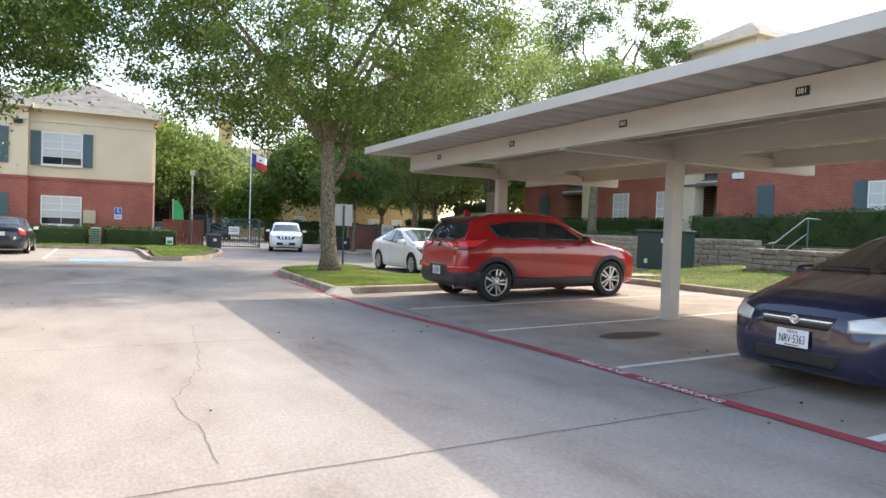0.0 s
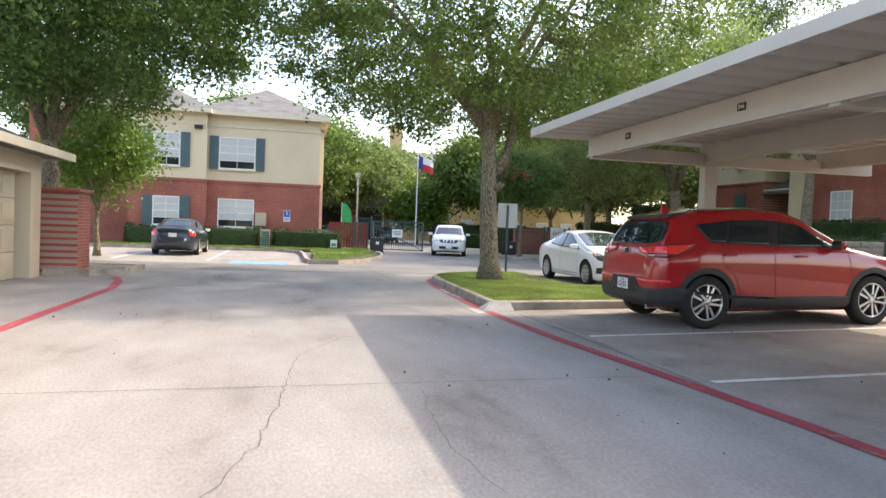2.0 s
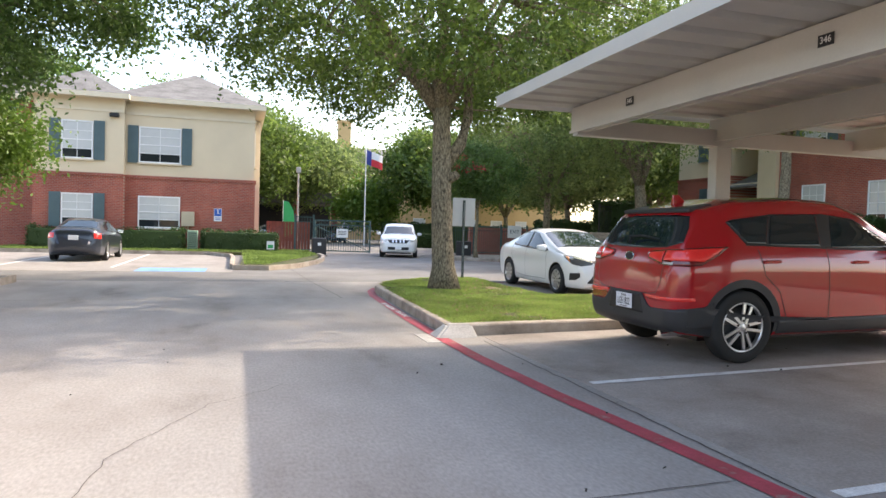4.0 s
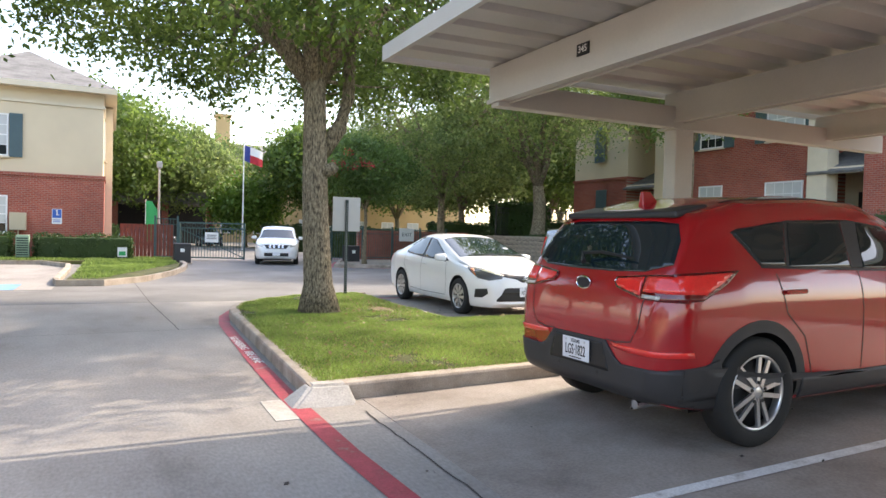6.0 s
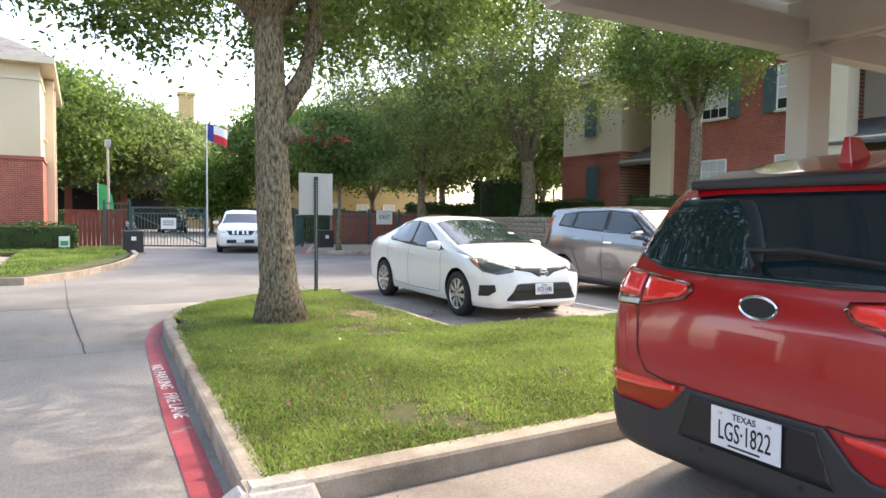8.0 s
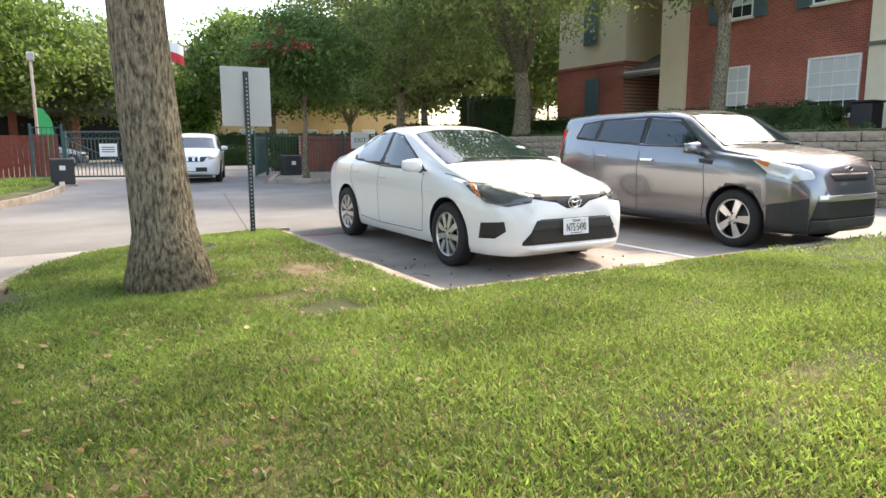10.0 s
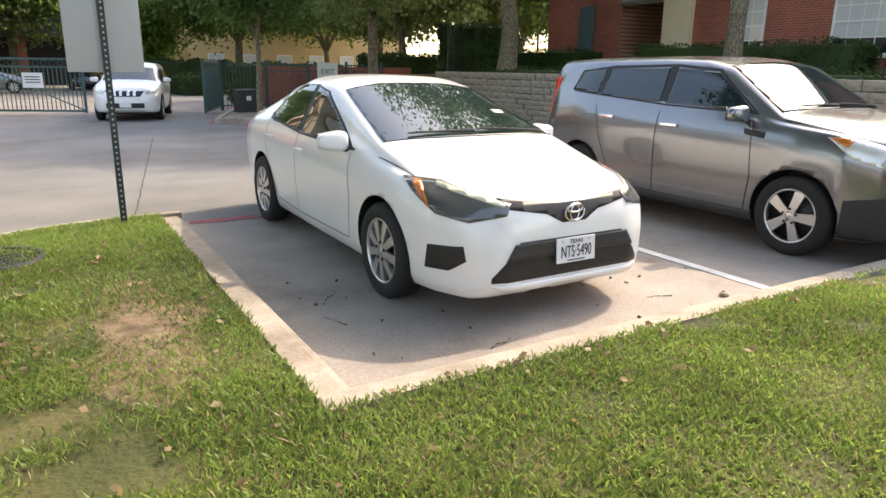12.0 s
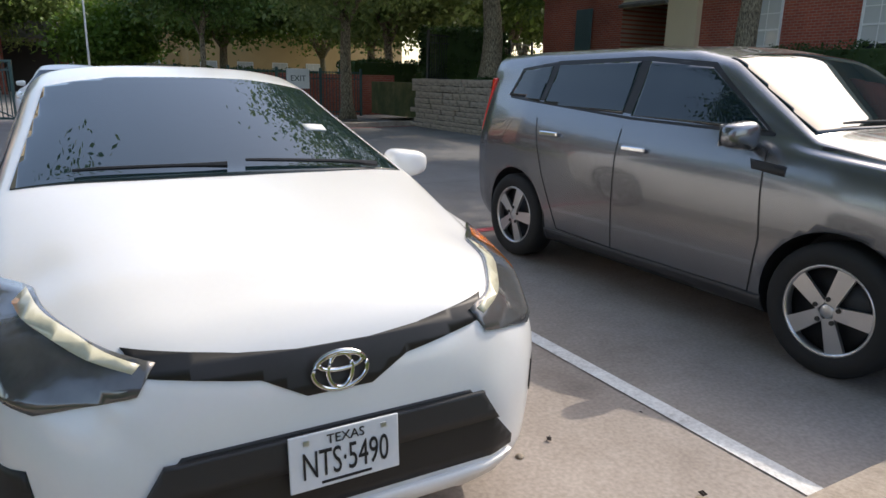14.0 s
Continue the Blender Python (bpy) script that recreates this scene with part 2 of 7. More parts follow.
GARAGE_DOOR = mat("beige garage door paint", (0.50, 0.42, 0.29), 0.55, vary=0.06)
WOOD_RED = mat("red brown fence boards", (0.20, 0.055, 0.035), 0.8, vary=0.25, scale=5)
SIGN_W = mat("white sign", (0.75, 0.75, 0.73), 0.5, vary=0.04)
SIGN_B = mat("blue sign", (0.03, 0.12, 0.45), 0.5)
BANNER = mat("green banner cloth", (0.02, 0.35, 0.12), 0.8)
FLAG_R = mat("red flag cloth", (0.5, 0.03, 0.04), 0.8)
FLAG_B = mat("blue flag cloth", (0.03, 0.05, 0.22), 0.8)
GRAVEL = ramp_mat("gravel bed", [(0.3, (0.16, 0.13, 0.10)), (0.7, (0.40, 0.34, 0.27))], 12, 0.95, second=60, bump=0.8)


# ---- building helpers ----
def finish(name, bm, material, parent=None, label="", smooth=False):
    me = bpy.data.meshes.new(name)
    bm.to_mesh(me)
    bm.free()
    for m in (material if isinstance(material, (list, tuple)) else [material]):
        me.materials.append(m)
    if smooth:
        me.polygons.foreach_set("use_smooth", [True] * len(me.polygons))
    ob = new(name, me)
    ob.parent = parent
    if label:
        ob["label"] = label
    return ob


part = finish


def box(bm, x0, y0, z0, x1, y1, z1, bevel=0.0):
    m = Matrix.Translation(((x0 + x1) / 2, (y0 + y1) / 2, (z0 + z1) / 2)) @ Matrix.Diagonal((abs(x1 - x0), abs(y1 - y0), abs(z1 - z0), 1))
    vs = bmesh.ops.create_cube(bm, size=1, matrix=m)["verts"]
    if bevel:
        bmesh.ops.bevel(bm, geom=list({e for v in vs for e in v.link_edges}), offset=bevel, segments=2, affect="EDGES", profile=0.5)
    return bm


def boxes(*bs, bevel=0.0):
    bm = bmesh.new()
    for b in bs:
        box(bm, *b, bevel=bevel)
    return bm


def empty(name, m=None, label="", category="", group="", kind=""):
    ob = new(name)
    if m is not None:
        ob.matrix_world = m
    return tagged(ob, label, category, group, kind)


def tube(bm, pts, radii, sides=8, cap=True):
    rings = []
    pts = [Vector(p) for p in pts]
    for i, p in enumerate(pts):
        d = (pts[min(i + 1, len(pts) - 1)] - pts[max(i - 1, 0)]).normalized()
        a = d.orthogonal().normalized() if abs(d.z) > 0.95 else d.cross(Vector((0, 0, 1))).normalized()
        if abs(d.z) > 0.95:
            a = Vector((1, 0, 0)) - d * d.x
            a.normalize()
        b = d.cross(a)
        rings.append([bm.verts.new(p + (a * math.cos(t) + b * math.sin(t)) * radii[i]) for t in (2 * math.pi * k / sides for k in range(sides))])
    for r, q in zip(rings, rings[1:]):
        for k in range(sides):
            bm.faces.new((r[k], r[(k + 1) % sides], q[(k + 1) % sides], q[k]))
    if cap:
        bm.faces.new(rings[0][::-1])
        bm.faces.new(rings[-1])
    return bm


def rod(p, q, r, sides=8):
    return tube(bmesh.new(), [p, q], [r, r], sides)


def prism(outline, z0, z1):
    bm = bmesh.new()
    f = bm.faces.new([bm.verts.new((x, y, z0)) for x, y in outline])
    r = bmesh.ops.extrude_face_region(bm, geom=[f])
    for v in r["geom"]:
        if isinstance(v, bmesh.types.BMVert):
            v.co.z = z1
    bmesh.ops.recalc_face_normals(bm, faces=bm.faces)
    return bm


def ribbon(path, width, z, dz=None):
    """A strip on the ground along a line of (x, y)."""
    bm = bmesh.new()
    ps = [Vector((*p, 0)) for p in path]
    rows = []
    for i, p in enumerate(ps):
        d = (ps[min(i + 1, len(ps) - 1)] - ps[max(i - 1, 0)]).normalized()
        n = Vector((-d.y, d.x, 0)) * width / 2
        rows.append((bm.verts.new(p + n + Vector((0, 0, z))), bm.verts.new(p - n + Vector((0, 0, z)))))
    for a, b in zip(rows, rows[1:]):
        bm.faces.new((a[0], a[1], b[1], b[0]))
    return bm


def sweep(path, profile):
    """A kerb: profile of (offset to the left, z) carried along a ground line."""
    bm = bmesh.new()
    ps = [Vector((*p, 0)) for p in path]
    rings = []
    for i, p in enumerate(ps):
        d0 = (ps[i] - ps[max(i - 1, 0)]) if i else ps[1] - ps[0]
        d1 = (ps[min(i + 1, len(ps) - 1)] - ps[i]) if i < len(ps) - 1 else d0
        d0, d1 = d0.normalized(), d1.normalized()
        n0, n1 = Vector((-d0.y, d0.x, 0)), Vector((-d1.y, d1.x, 0))
        n = (n0 + n1)
        n = n / max(0.5, n.dot(n0)) if n.length else n0
        rings.append([bm.verts.new(p + n * o + Vector((0, 0, z))) for o, z in profile])
    for r, q in zip(rings, rings[1:]):
        for k in range(len(profile)):
            j = (k + 1) % len(profile)
            bm.faces.new((r[k], r[j], q[j], q[k]))
    bm.faces.new(rings[0][::-1])
    bm.faces.new(rings[-1])
    bmesh.ops.recalc_face_normals(bm, faces=bm.faces)
    return bm


def words(text, size, depth=0.002, align="CENTER"):
    cu = bpy.data.curves.new("words", "FONT")
    cu.body, cu.size, cu.extrude, cu.align_x, cu.align_y = text, size, depth, align, "CENTER"
    cu.resolution_u = 3
    ob = bpy.data.objects.new("words", cu)
    scene.collection.objects.link(ob)
    bpy.context.view_layer.update()
    me = bpy.data.meshes.new_from_object(ob.evaluated_get(bpy.context.evaluated_depsgraph_get()))
    bpy.data.objects.remove(ob)
    bm = bmesh.new()
    bm.from_mesh(me)
    bpy.data.meshes.remove(me)
    return bm


def moved(bm, m):
    bmesh.ops.transform(bm, matrix=m, verts=bm.verts)
    return bm


def scatter(name, centers, spread, count, size, material, seed, parent=None, label="", flat=0.0, aspect=0.5):
    """Many small leaves about the given centres, in one mesh."""
    rng = np.random.default_rng(seed)
    c = np.asarray(centers, float)
    sp = np.asarray(spread, float)
    pick = rng.integers(0, len(c), count)
    p = c[pick] + rng.normal(0, 1, (count, 3)) * (sp[pick] if sp.ndim else sp).reshape(-1, 1) * np.array([1, 1, 0.7])
    a = rng.normal(0, 1, (count, 3))
    a[:, 2] *= 1 - flat
    a /= np.linalg.norm(a, axis=1, keepdims=True)
    b = rng.normal(0, 1, (count, 3))
    b -= a * (a * b).sum(1, keepdims=True)
    b /= np.linalg.norm(b, axis=1, keepdims=True)
    s = size * rng.uniform(0.6, 1.35, (count, 1))
    v = np.stack([p - a * s / 2, p + b * s * aspect / 2, p + a * s / 2, p - b * s * aspect / 2], 1).reshape(-1, 3)
    return quads(name, v, count, material, parent, label)


def quads(name, v, count, material, parent=None, label=""):
    me = bpy.data.meshes.new(name)
    me.vertices.add(count * 4)
    me.vertices.foreach_set("co", np.ascontiguousarray(v, np.float32).ravel())
    me.loops.add(count * 4)
    me.loops.foreach_set("vertex_index", np.arange(count * 4, dtype=np.int32))
    me.polygons.add(count)
    me.polygons.foreach_set("loop_start", np.arange(0, count * 4, 4, dtype=np.int32))
    me.update(calc_edges=True)
    me.materials.append(material)
    ob = new(name, me)
    ob.parent = parent
    if label:
        ob["label"] = label
    return ob


def tree(x, y, z, r, fork, crown, clusters, leaves, leaf, material, seed, label, spread=0.5, limbs=7, lean=(0, 0), group="", hollow=0.45, flowers=0, extra=()):
    """Trunk with flare, curved limbs and twigs, and a crown of loose leaf clumps. crown: centre and radii from the base."""
    rng = np.random.default_rng(seed)
    top = empty("tree", pose(x, y, z), label, "tree", group)
    cx, cy, cz, rx, ry, rz = crown
    bm = bmesh.new()
    f = Vector((lean[0], lean[1], fork))
    tp, tr = [], []
    for k in range(9):
        u = k / 8
        tp.append(Vector((lean[0] * u * u + 0.04 * r / 0.25 * math.sin(5 * u + seed), lean[1] * u + 0.03 * math.sin(7 * u), fork * u - (0.05 if k == 0 else 0))))
        tr.append(r * (1.0 - 0.28 * u) * (1 + 0.55 * math.exp(-u * fork / 0.18)))
    f = tp[-1]
    tube(bm, tp, tr, 14)
    cen = []
    while len(cen) < clusters:
        d = rng.normal(0, 1, 3)
        d /= np.linalg.norm(d)
        q = d * (hollow + (1 - hollow) * rng.uniform() ** 0.6)
        c = np.array([cx + rx * q[0], cy + ry * q[1], cz + rz * q[2]])
        if c[2] + z > 1.9:
            cen.append(c)
    nodes = [(f, r * 0.45)]
    for k in range(limbs):
        an = 2 * math.pi * (k + 0.4 * rng.uniform()) / limbs + seed
        el = rng.uniform(0.0, 0.8)
        e = Vector((cx + rx * 0.72 * math.cos(an) * (1 - 0.4 * el), cy + ry * 0.72 * math.sin(an) * (1 - 0.4 * el), cz + rz * (el - 0.25)))
        mid = f.lerp(e, 0.45) + Vector((rng.normal(0, 0.25), rng.normal(0, 0.25), 0.12 * (e - f).length))
        pts, rad = [], []
        r0 = r * rng.uniform(0.38, 0.62)
        for j in range(8):
            u = j / 7
            p = f * (1 - u) ** 2 + mid * 2 * u * (1 - u) + e * u * u
            p += Vector(rng.normal(0, 0.05, 3)) * (u > 0) * (r / 0.25)
            if j == 0:
                p = p - Vector((0, 0, r * 0.6))
            pts.append(p)
            rad.append(max(0.012, r0 * (1 - 0.86 * u)))
            if j > 1:
                nodes.append((p, rad[-1]))
        tube(bm, pts, rad, 8)
    base = np.array([n[0] for n in nodes])
    for c in cen[:: 1 if clusters < 160 else 2]:
        i = int(np.argmin(((base - c) ** 2).sum(1)))
        p, rr = nodes[i]
        q = Vector(c)
        m1 = p.lerp(q, 0.5) + Vector(rng.normal(0, 0.12, 3))
        tube(bm, [p, m1, q], [min(rr, 0.035 + 0.012 * (q - p).length) * 0.8, 0.018, 0.006], 5, cap=False)
    for path, rad in extra:
        tube(bm, path, rad, 10)
    bmesh.ops.recalc_face_normals(bm, faces=bm.faces)
    part("trunk", bm, BARK, top, smooth=True)
    sp = rng.uniform(0.6, 1.3, len(cen)) * spread
    scatter("crown", cen, sp, leaves, leaf, material, seed + 50, top)
    if flowers:
        low = sorted(cen, key=lambda c: c[0] + c[1])[:flowers]
        scatter("blossom", [np.array(c) * [1.1, 1.1, 1.0] for c in low], 0.11, flowers * 60, 0.09, FLOWER, seed + 70, top, "red blossom clusters")
    return top


def hedge(x0, y0, x1, y1, z0, h, leaves, seed, label, leaf=0.06):
    """A clipped hedge: leaves thick on a box-shaped core."""
    top = empty("hedge", pose((x0 + x1) / 2, (y0 + y1) / 2, z0), label, "hedge")
    lx, ly = (x1 - x0) / 2, (y1 - y0) / 2
    part("core", boxes((-lx + 0.08, -ly + 0.08, 0, lx - 0.08, ly - 0.08, h - 0.08), bevel=0.05), LEAF_HEDGE, top)
    rng = np.random.default_rng(seed)
    c = rng.uniform(-1, 1, (900, 3))
    k = rng.integers(0, 5, 900)
    c[k == 0, 0] = -1
    c[k == 1, 0] = 1
    c[k == 2, 1] = -1
    c[k == 3, 1] = 1
    c[k == 4, 2] = 1
    c = c * [lx - 0.05, ly - 0.05, h / 2 - 0.05] + [0, 0, h / 2]
    c[:, 2] += 0.06 * np.sin(c[:, 0] * 3 + seed) + 0.05 * np.sin(c[:, 1] * 4)
    scatter("foliage", c, 0.06, leaves, leaf, LEAF_HEDGE, seed, top)
    return top


# ---- ground, road, paving ----
def rise(x, y):
    """Height of the lawns: level by the kerbs, climbing to the retaining wall."""
    k = max(0.0, min(1.0, (19.0 - y) / 3.0))
    return 0.15 + k * (bay_z(x) + max(0.0, x - 13.6) * 0.065)


def bay_z(x):
    """Height of the carport bays, which climb gently from the drive."""
    return 0.025 * max(0.0, min(x, 13.0) - 5.25)


def climb(bm):
    for v in bm.verts:
        if v.co.y < 15.9:
            v.co.z += bay_z(v.co.x)
    return bm


def west_kerb(y):
    return 4.77 + 0.18 * max(0.0, min(1.0, (y - 15.0) / 5.6))


bm = bmesh.new()
bm.faces.new([bm.verts.new(p) for p in ((-900, -900, 0), (900, -900, 0), (900, 900, 0), (-900, 900, 0))])
tagged(finish("ground", bm, CONCRETE), "worn grey concrete drive and road surface", "ground", kind="structure")
tagged(finish("road", boxes((-9, 23.8, -0.1, 19.8, 82, 0.002)), ROAD), "darker grey concrete roadway to the gate", "road", kind="structure")
tagged(finish("stall_paving", climb(boxes((5.25, -14, -0.1, 13.0, 15.0, 0.004))), STALL), "stained concrete parking bays under the carport", "paving", kind="structure")
tagged(finish("stall_paving", boxes((8.3, 19.2, -0.1, 19.5, 23.7, 0.004)), STALL), "stained concrete parking bays beside the lawn", "paving", kind="structure")

ARC = [(8.0 - 3.05 * math.cos(a), 20.6 + 3.05 * math.sin(a)) for a in (math.pi / 2 * k / 10 for k in range(11))]
RED = [(5.2, -14), (5.21, 2), (5.2, 5), (5.12, 8.0), (4.97, 9.8), (4.76, 11.8), (4.66, 13.6), (4.64, 15.2), (4.67, 17), (4.79, 20.2), (4.93, 21.2), (5.2, 22.0)]
tagged(finish("red_line", ribbon(RED, 0.17, 0.008), RED_PAINT), "worn dark red fire lane stripe on concrete", "road marking", kind="structure")
bm = words("FIRE LANE    NO PARKING", 0.15, 0.001)
tagged(finish("lane_lettering", moved(bm, pose(5.17, 6.1, 0.0105, 0, 0, -90) @ Matrix.Diagonal((1.15, 1, 1, 1))), WHITE_PAINT), "white stencilled words on the red stripe", "road marking", kind="structure")
bm = words("NO PARKING   FIRE LANE", 0.15, 0.001)
tagged(finish("lane_lettering", moved(bm, pose(4.70, 17.9, 0.0105, 0, 0, -90) @ Matrix.Diagonal((1.15, 1, 1, 1))), WHITE_PAINT), "faded white stencilled words on the red stripe", "road marking", kind="structure")
tagged(finish("red_line", ribbon([(-2.1, 6), (-2.1, 12.6), (-2.12, 18.0), (-2.35, 19.6), (-2.7, 20.7)], 0.17, 0.006), RED_PAINT), "dark red painted stripe beside the garages", "road marking", kind="structure")
for y in (-4.4, -1.65, 1.1, 3.86, 6.61, 9.38, 12.12):
    tagged(finish("stall_line", climb(ribbon([(5.3, y), (12.95, y + 0.05)], 0.10, 0.010)), WHITE_PAINT), "worn white parking bay line", "road marking", "carport bay lines", "structure")
for x in (11.8, 14.6, 17.3):
    tagged(finish("stall_line", ribbon([(x, 19.2), (x, 23.6)], 0.10, 0.010), WHITE_PAINT), "worn white parking bay line", "road marking", "lawn bay lines", "structure")
tagged(finish("red_line", ribbon([(8.4, 23.66), (19.4, 23.66)], 0.14, 0.010), RED_PAINT), "faded red stripe behind the parking bays", "road marking", kind="structure")
tagged(finish("pale_patch", boxes((4.37, 14.53, -0.05, 4.56, 15.19, 0.006)), WHITEWASH), "pale concrete patch beside the red stripe", "paving", kind="structure")
tagged(finish("oil_stain", moved(bmesh.ops.create_circle(b, cap_ends=True, segments=24, radius=0.5) and b, Matrix.Translation((7.0, 8.25, 0.0105 + bay_z(7.0))) @ Matrix.Rotation(-0.025, 4, "Y") @ Matrix.Diagonal((1.1, 0.5, 1, 1))) if (b := bmesh.new()) else None, OIL), "dark oil stain on a parking bay", "stain", kind="structure")


def crack(points, width, seed, name="pavement_crack", label="thin dark crack in the concrete", wobble=0.05):
    rng = np.random.default_rng(seed)
    out = []
    for (x0, y0), (x1, y1) in zip(points, points[1:]):
        n = max(3, int(math.hypot(x1 - x0, y1 - y0) / 0.12))
        for k in range(n):
            u = k / n
            out.append((x0 + (x1 - x0) * u + rng.normal(0, wobble), y0 + (y1 - y0) * u + rng.normal(0, wobble)))
    tagged(finish(name, climb(ribbon(out, width, 0.006)), CRACK), label, "crack", kind="structure")


for i, y in enumerate((4.75, 9.45, 19.6, 26.5, 34.0)):
    crack([(-4, y - 0.2), (5.0 if y < 22 else 19, y + 0.25)], 0.009, i, "expansion_joint", "dark straight joint across the concrete", 0.004)
crack([(5.3, 5.25), (12.9, 5.5)], 0.012, 11, "expansion_joint", "dark joint across the parking bays", 0.004)
crack([(0.83, 5.1), (0.83, 6.0), (0.74, 6.7), (1.07, 7.95), (1.2, 9.0), (1.35, 10.8), (1.9, 12.0), (2.62, 12.66)], 0.0045, 7, wobble=0.018)
crack([(2.4, 7.0), (2.28, 8.05), (2.42, 9.42)], 0.0035, 17, wobble=0.012)
crack([(4.09, 19.8), (3.87, 23.8), (3.7, 30)], 0.015, 8, "expansion_joint", "dark joint along the drive", 0.004)
crack([(7.9, 23.9), (9.4, 33)], 0.015, 9, "expansion_joint", "dark joint along the drive", 0.004)
crack([(5.14, 5.2), (5.13, 14.7)], 0.014, 10, "expansion_joint", "dark joint beside the bays", 0.006)

KP = [(0, -0.05), (0, 0.125), (-0.012, 0.145), (-0.04, 0.152), (-0.15, 0.155), (-0.15, -0.05)]
KPL = [(-o, z) for o, z in KP]
# the island's kerbs: along the drive, round its end, and back along the bays
west = [(west_kerb(15.0 + 0.7 * k), 15.0 + 0.7 * k) for k in range(8)] + ARC + [(8.3, 23.68)]
tagged(finish("kerb", sweep(west, KP), KERB), "weathered concrete kerb round the lawn island", "kerb", kind="structure")
tagged(finish("kerb", climb(sweep([(4.77, 15.0), (7, 15.0), (10, 15.0), (13.0, 15.0), (13.0, 8), (13.0, 0), (13.0, -14)], KPL)), KERB), "weathered concrete kerb before the carport bays", "kerb", kind="structure")
tagged(finish("kerb", sweep([(8.3, 23.68), (8.3, 21.5), (8.3, 19.2), (12, 19.2), (16, 19.2), (19.5, 19.2)], [(o * 1.25, z * 0.8) for o, z in KP]), KERB), "low pinkish concrete kerb of the parking bay", "kerb", kind="structure")
bm = bmesh.new()
b0 = bmesh.ops.create_cube(bm, size=1, matrix=Matrix.Translation((4.85, 15.0, 0.06)) @ Matrix.Diagonal((0.62, 0.42, 0.22, 1)))
for v in bm.verts:
    if v.co.z > 0.1:
        v.co.x = 4.85 + (v.co.x - 4.85) * 0.55 + 0.09
        v.co.y = 15.0 + (v.co.y - 15.0) * 0.4 + 0.06
        v.co.z = 0.162
    else:
        v.co.z = -0.02
bmesh.ops.bevel(bm, geom=bm.edges[:], offset=0.03, segments=2, affect="EDGES")
tagged(finish("kerb_end", bm, WHITEWASH), "pale rounded concrete kerb corner", "kerb", kind="structure")


def lawn(outline_test, x0, x1, y0, y1, step, name, label):
    bm = bmesh.new()
    nx, ny = int((x1 - x0) / step) + 1, int((y1 - y0) / step) + 1
    grid = {}
    for i in range(nx):
        for j in range(ny):
            x, y = x0 + (x1 - x0) * i / (nx - 1), y0 + (y1 - y0) * j / (ny - 1)
            if outline_test(x, y):
                grid[i, j] = bm.verts.new((x, y, rise(x, y) - 0.012 + 0.02 * noise.noise((x * 0.7, y * 0.7, 0))))
    for (i, j), v in list(grid.items()):
        q = [grid.get((i + 1, j)), grid.get((i + 1, j + 1)), grid.get((i, j + 1))]
        if all(q):
            bm.faces.new((v, *q))
    return tagged(finish(name, bm, TURF, smooth=True), label, "lawn", kind="structure")


def on_island(x, y):
    if 15.12 <= y <= 19.0 and x <= 18.9:
        return x >= west_kerb(y) + 0.1
    if y > 18.95 and x <= 8.1:
        return y <= 23.6 and (x >= west_kerb(y) + 0.1 if y <= 20.6 else ((x - 8.0) ** 2 + (y - 20.6) ** 2 < 2.93 ** 2 or x >= 8.0))
    return y < 15.2 and 13.1 <= x <= 18.9


lawn(on_island, 4.87, 18.9, 15.12, 23.56, 0.1, "lawn", "patchy green lawn on the kerbed island")
lawn(lambda x, y: True, 13.1, 18.9, -14, 15.2, 0.4, "lawn", "green lawn strip behind the carport kerb")
tagged(finish("pavement", climb(boxes((8.3, 15.15, -0.2, 13.0, 15.7, 0.165), (13.0, 14.9, -0.2, 18.0, 15.8, 0.21), bevel=0.01)), KERB), "narrow pale concrete footpath", "footpath", kind="structure")
bm = bmesh.new()
rng = np.random.default_rng(3)
vs = [bm.verts.new((7.52 + (0.46 + 0.05 * rng.normal()) * math.cos(a), 20.5 + (1.25 + 0.05 * rng.normal()) * math.sin(a), 0.128)) for a in np.linspace(0, 2 * math.pi, 28)[:-1]]
hub = bm.verts.new((7.52, 20.5, 0.168))
for k in range(len(vs)):
    bm.faces.new((hub, vs[k], vs[(k + 1) % len(vs)]))
tagged(finish("bare_soil", bm, DIRT), "bare brown soil patch by the tree", "soil", kind="structure")


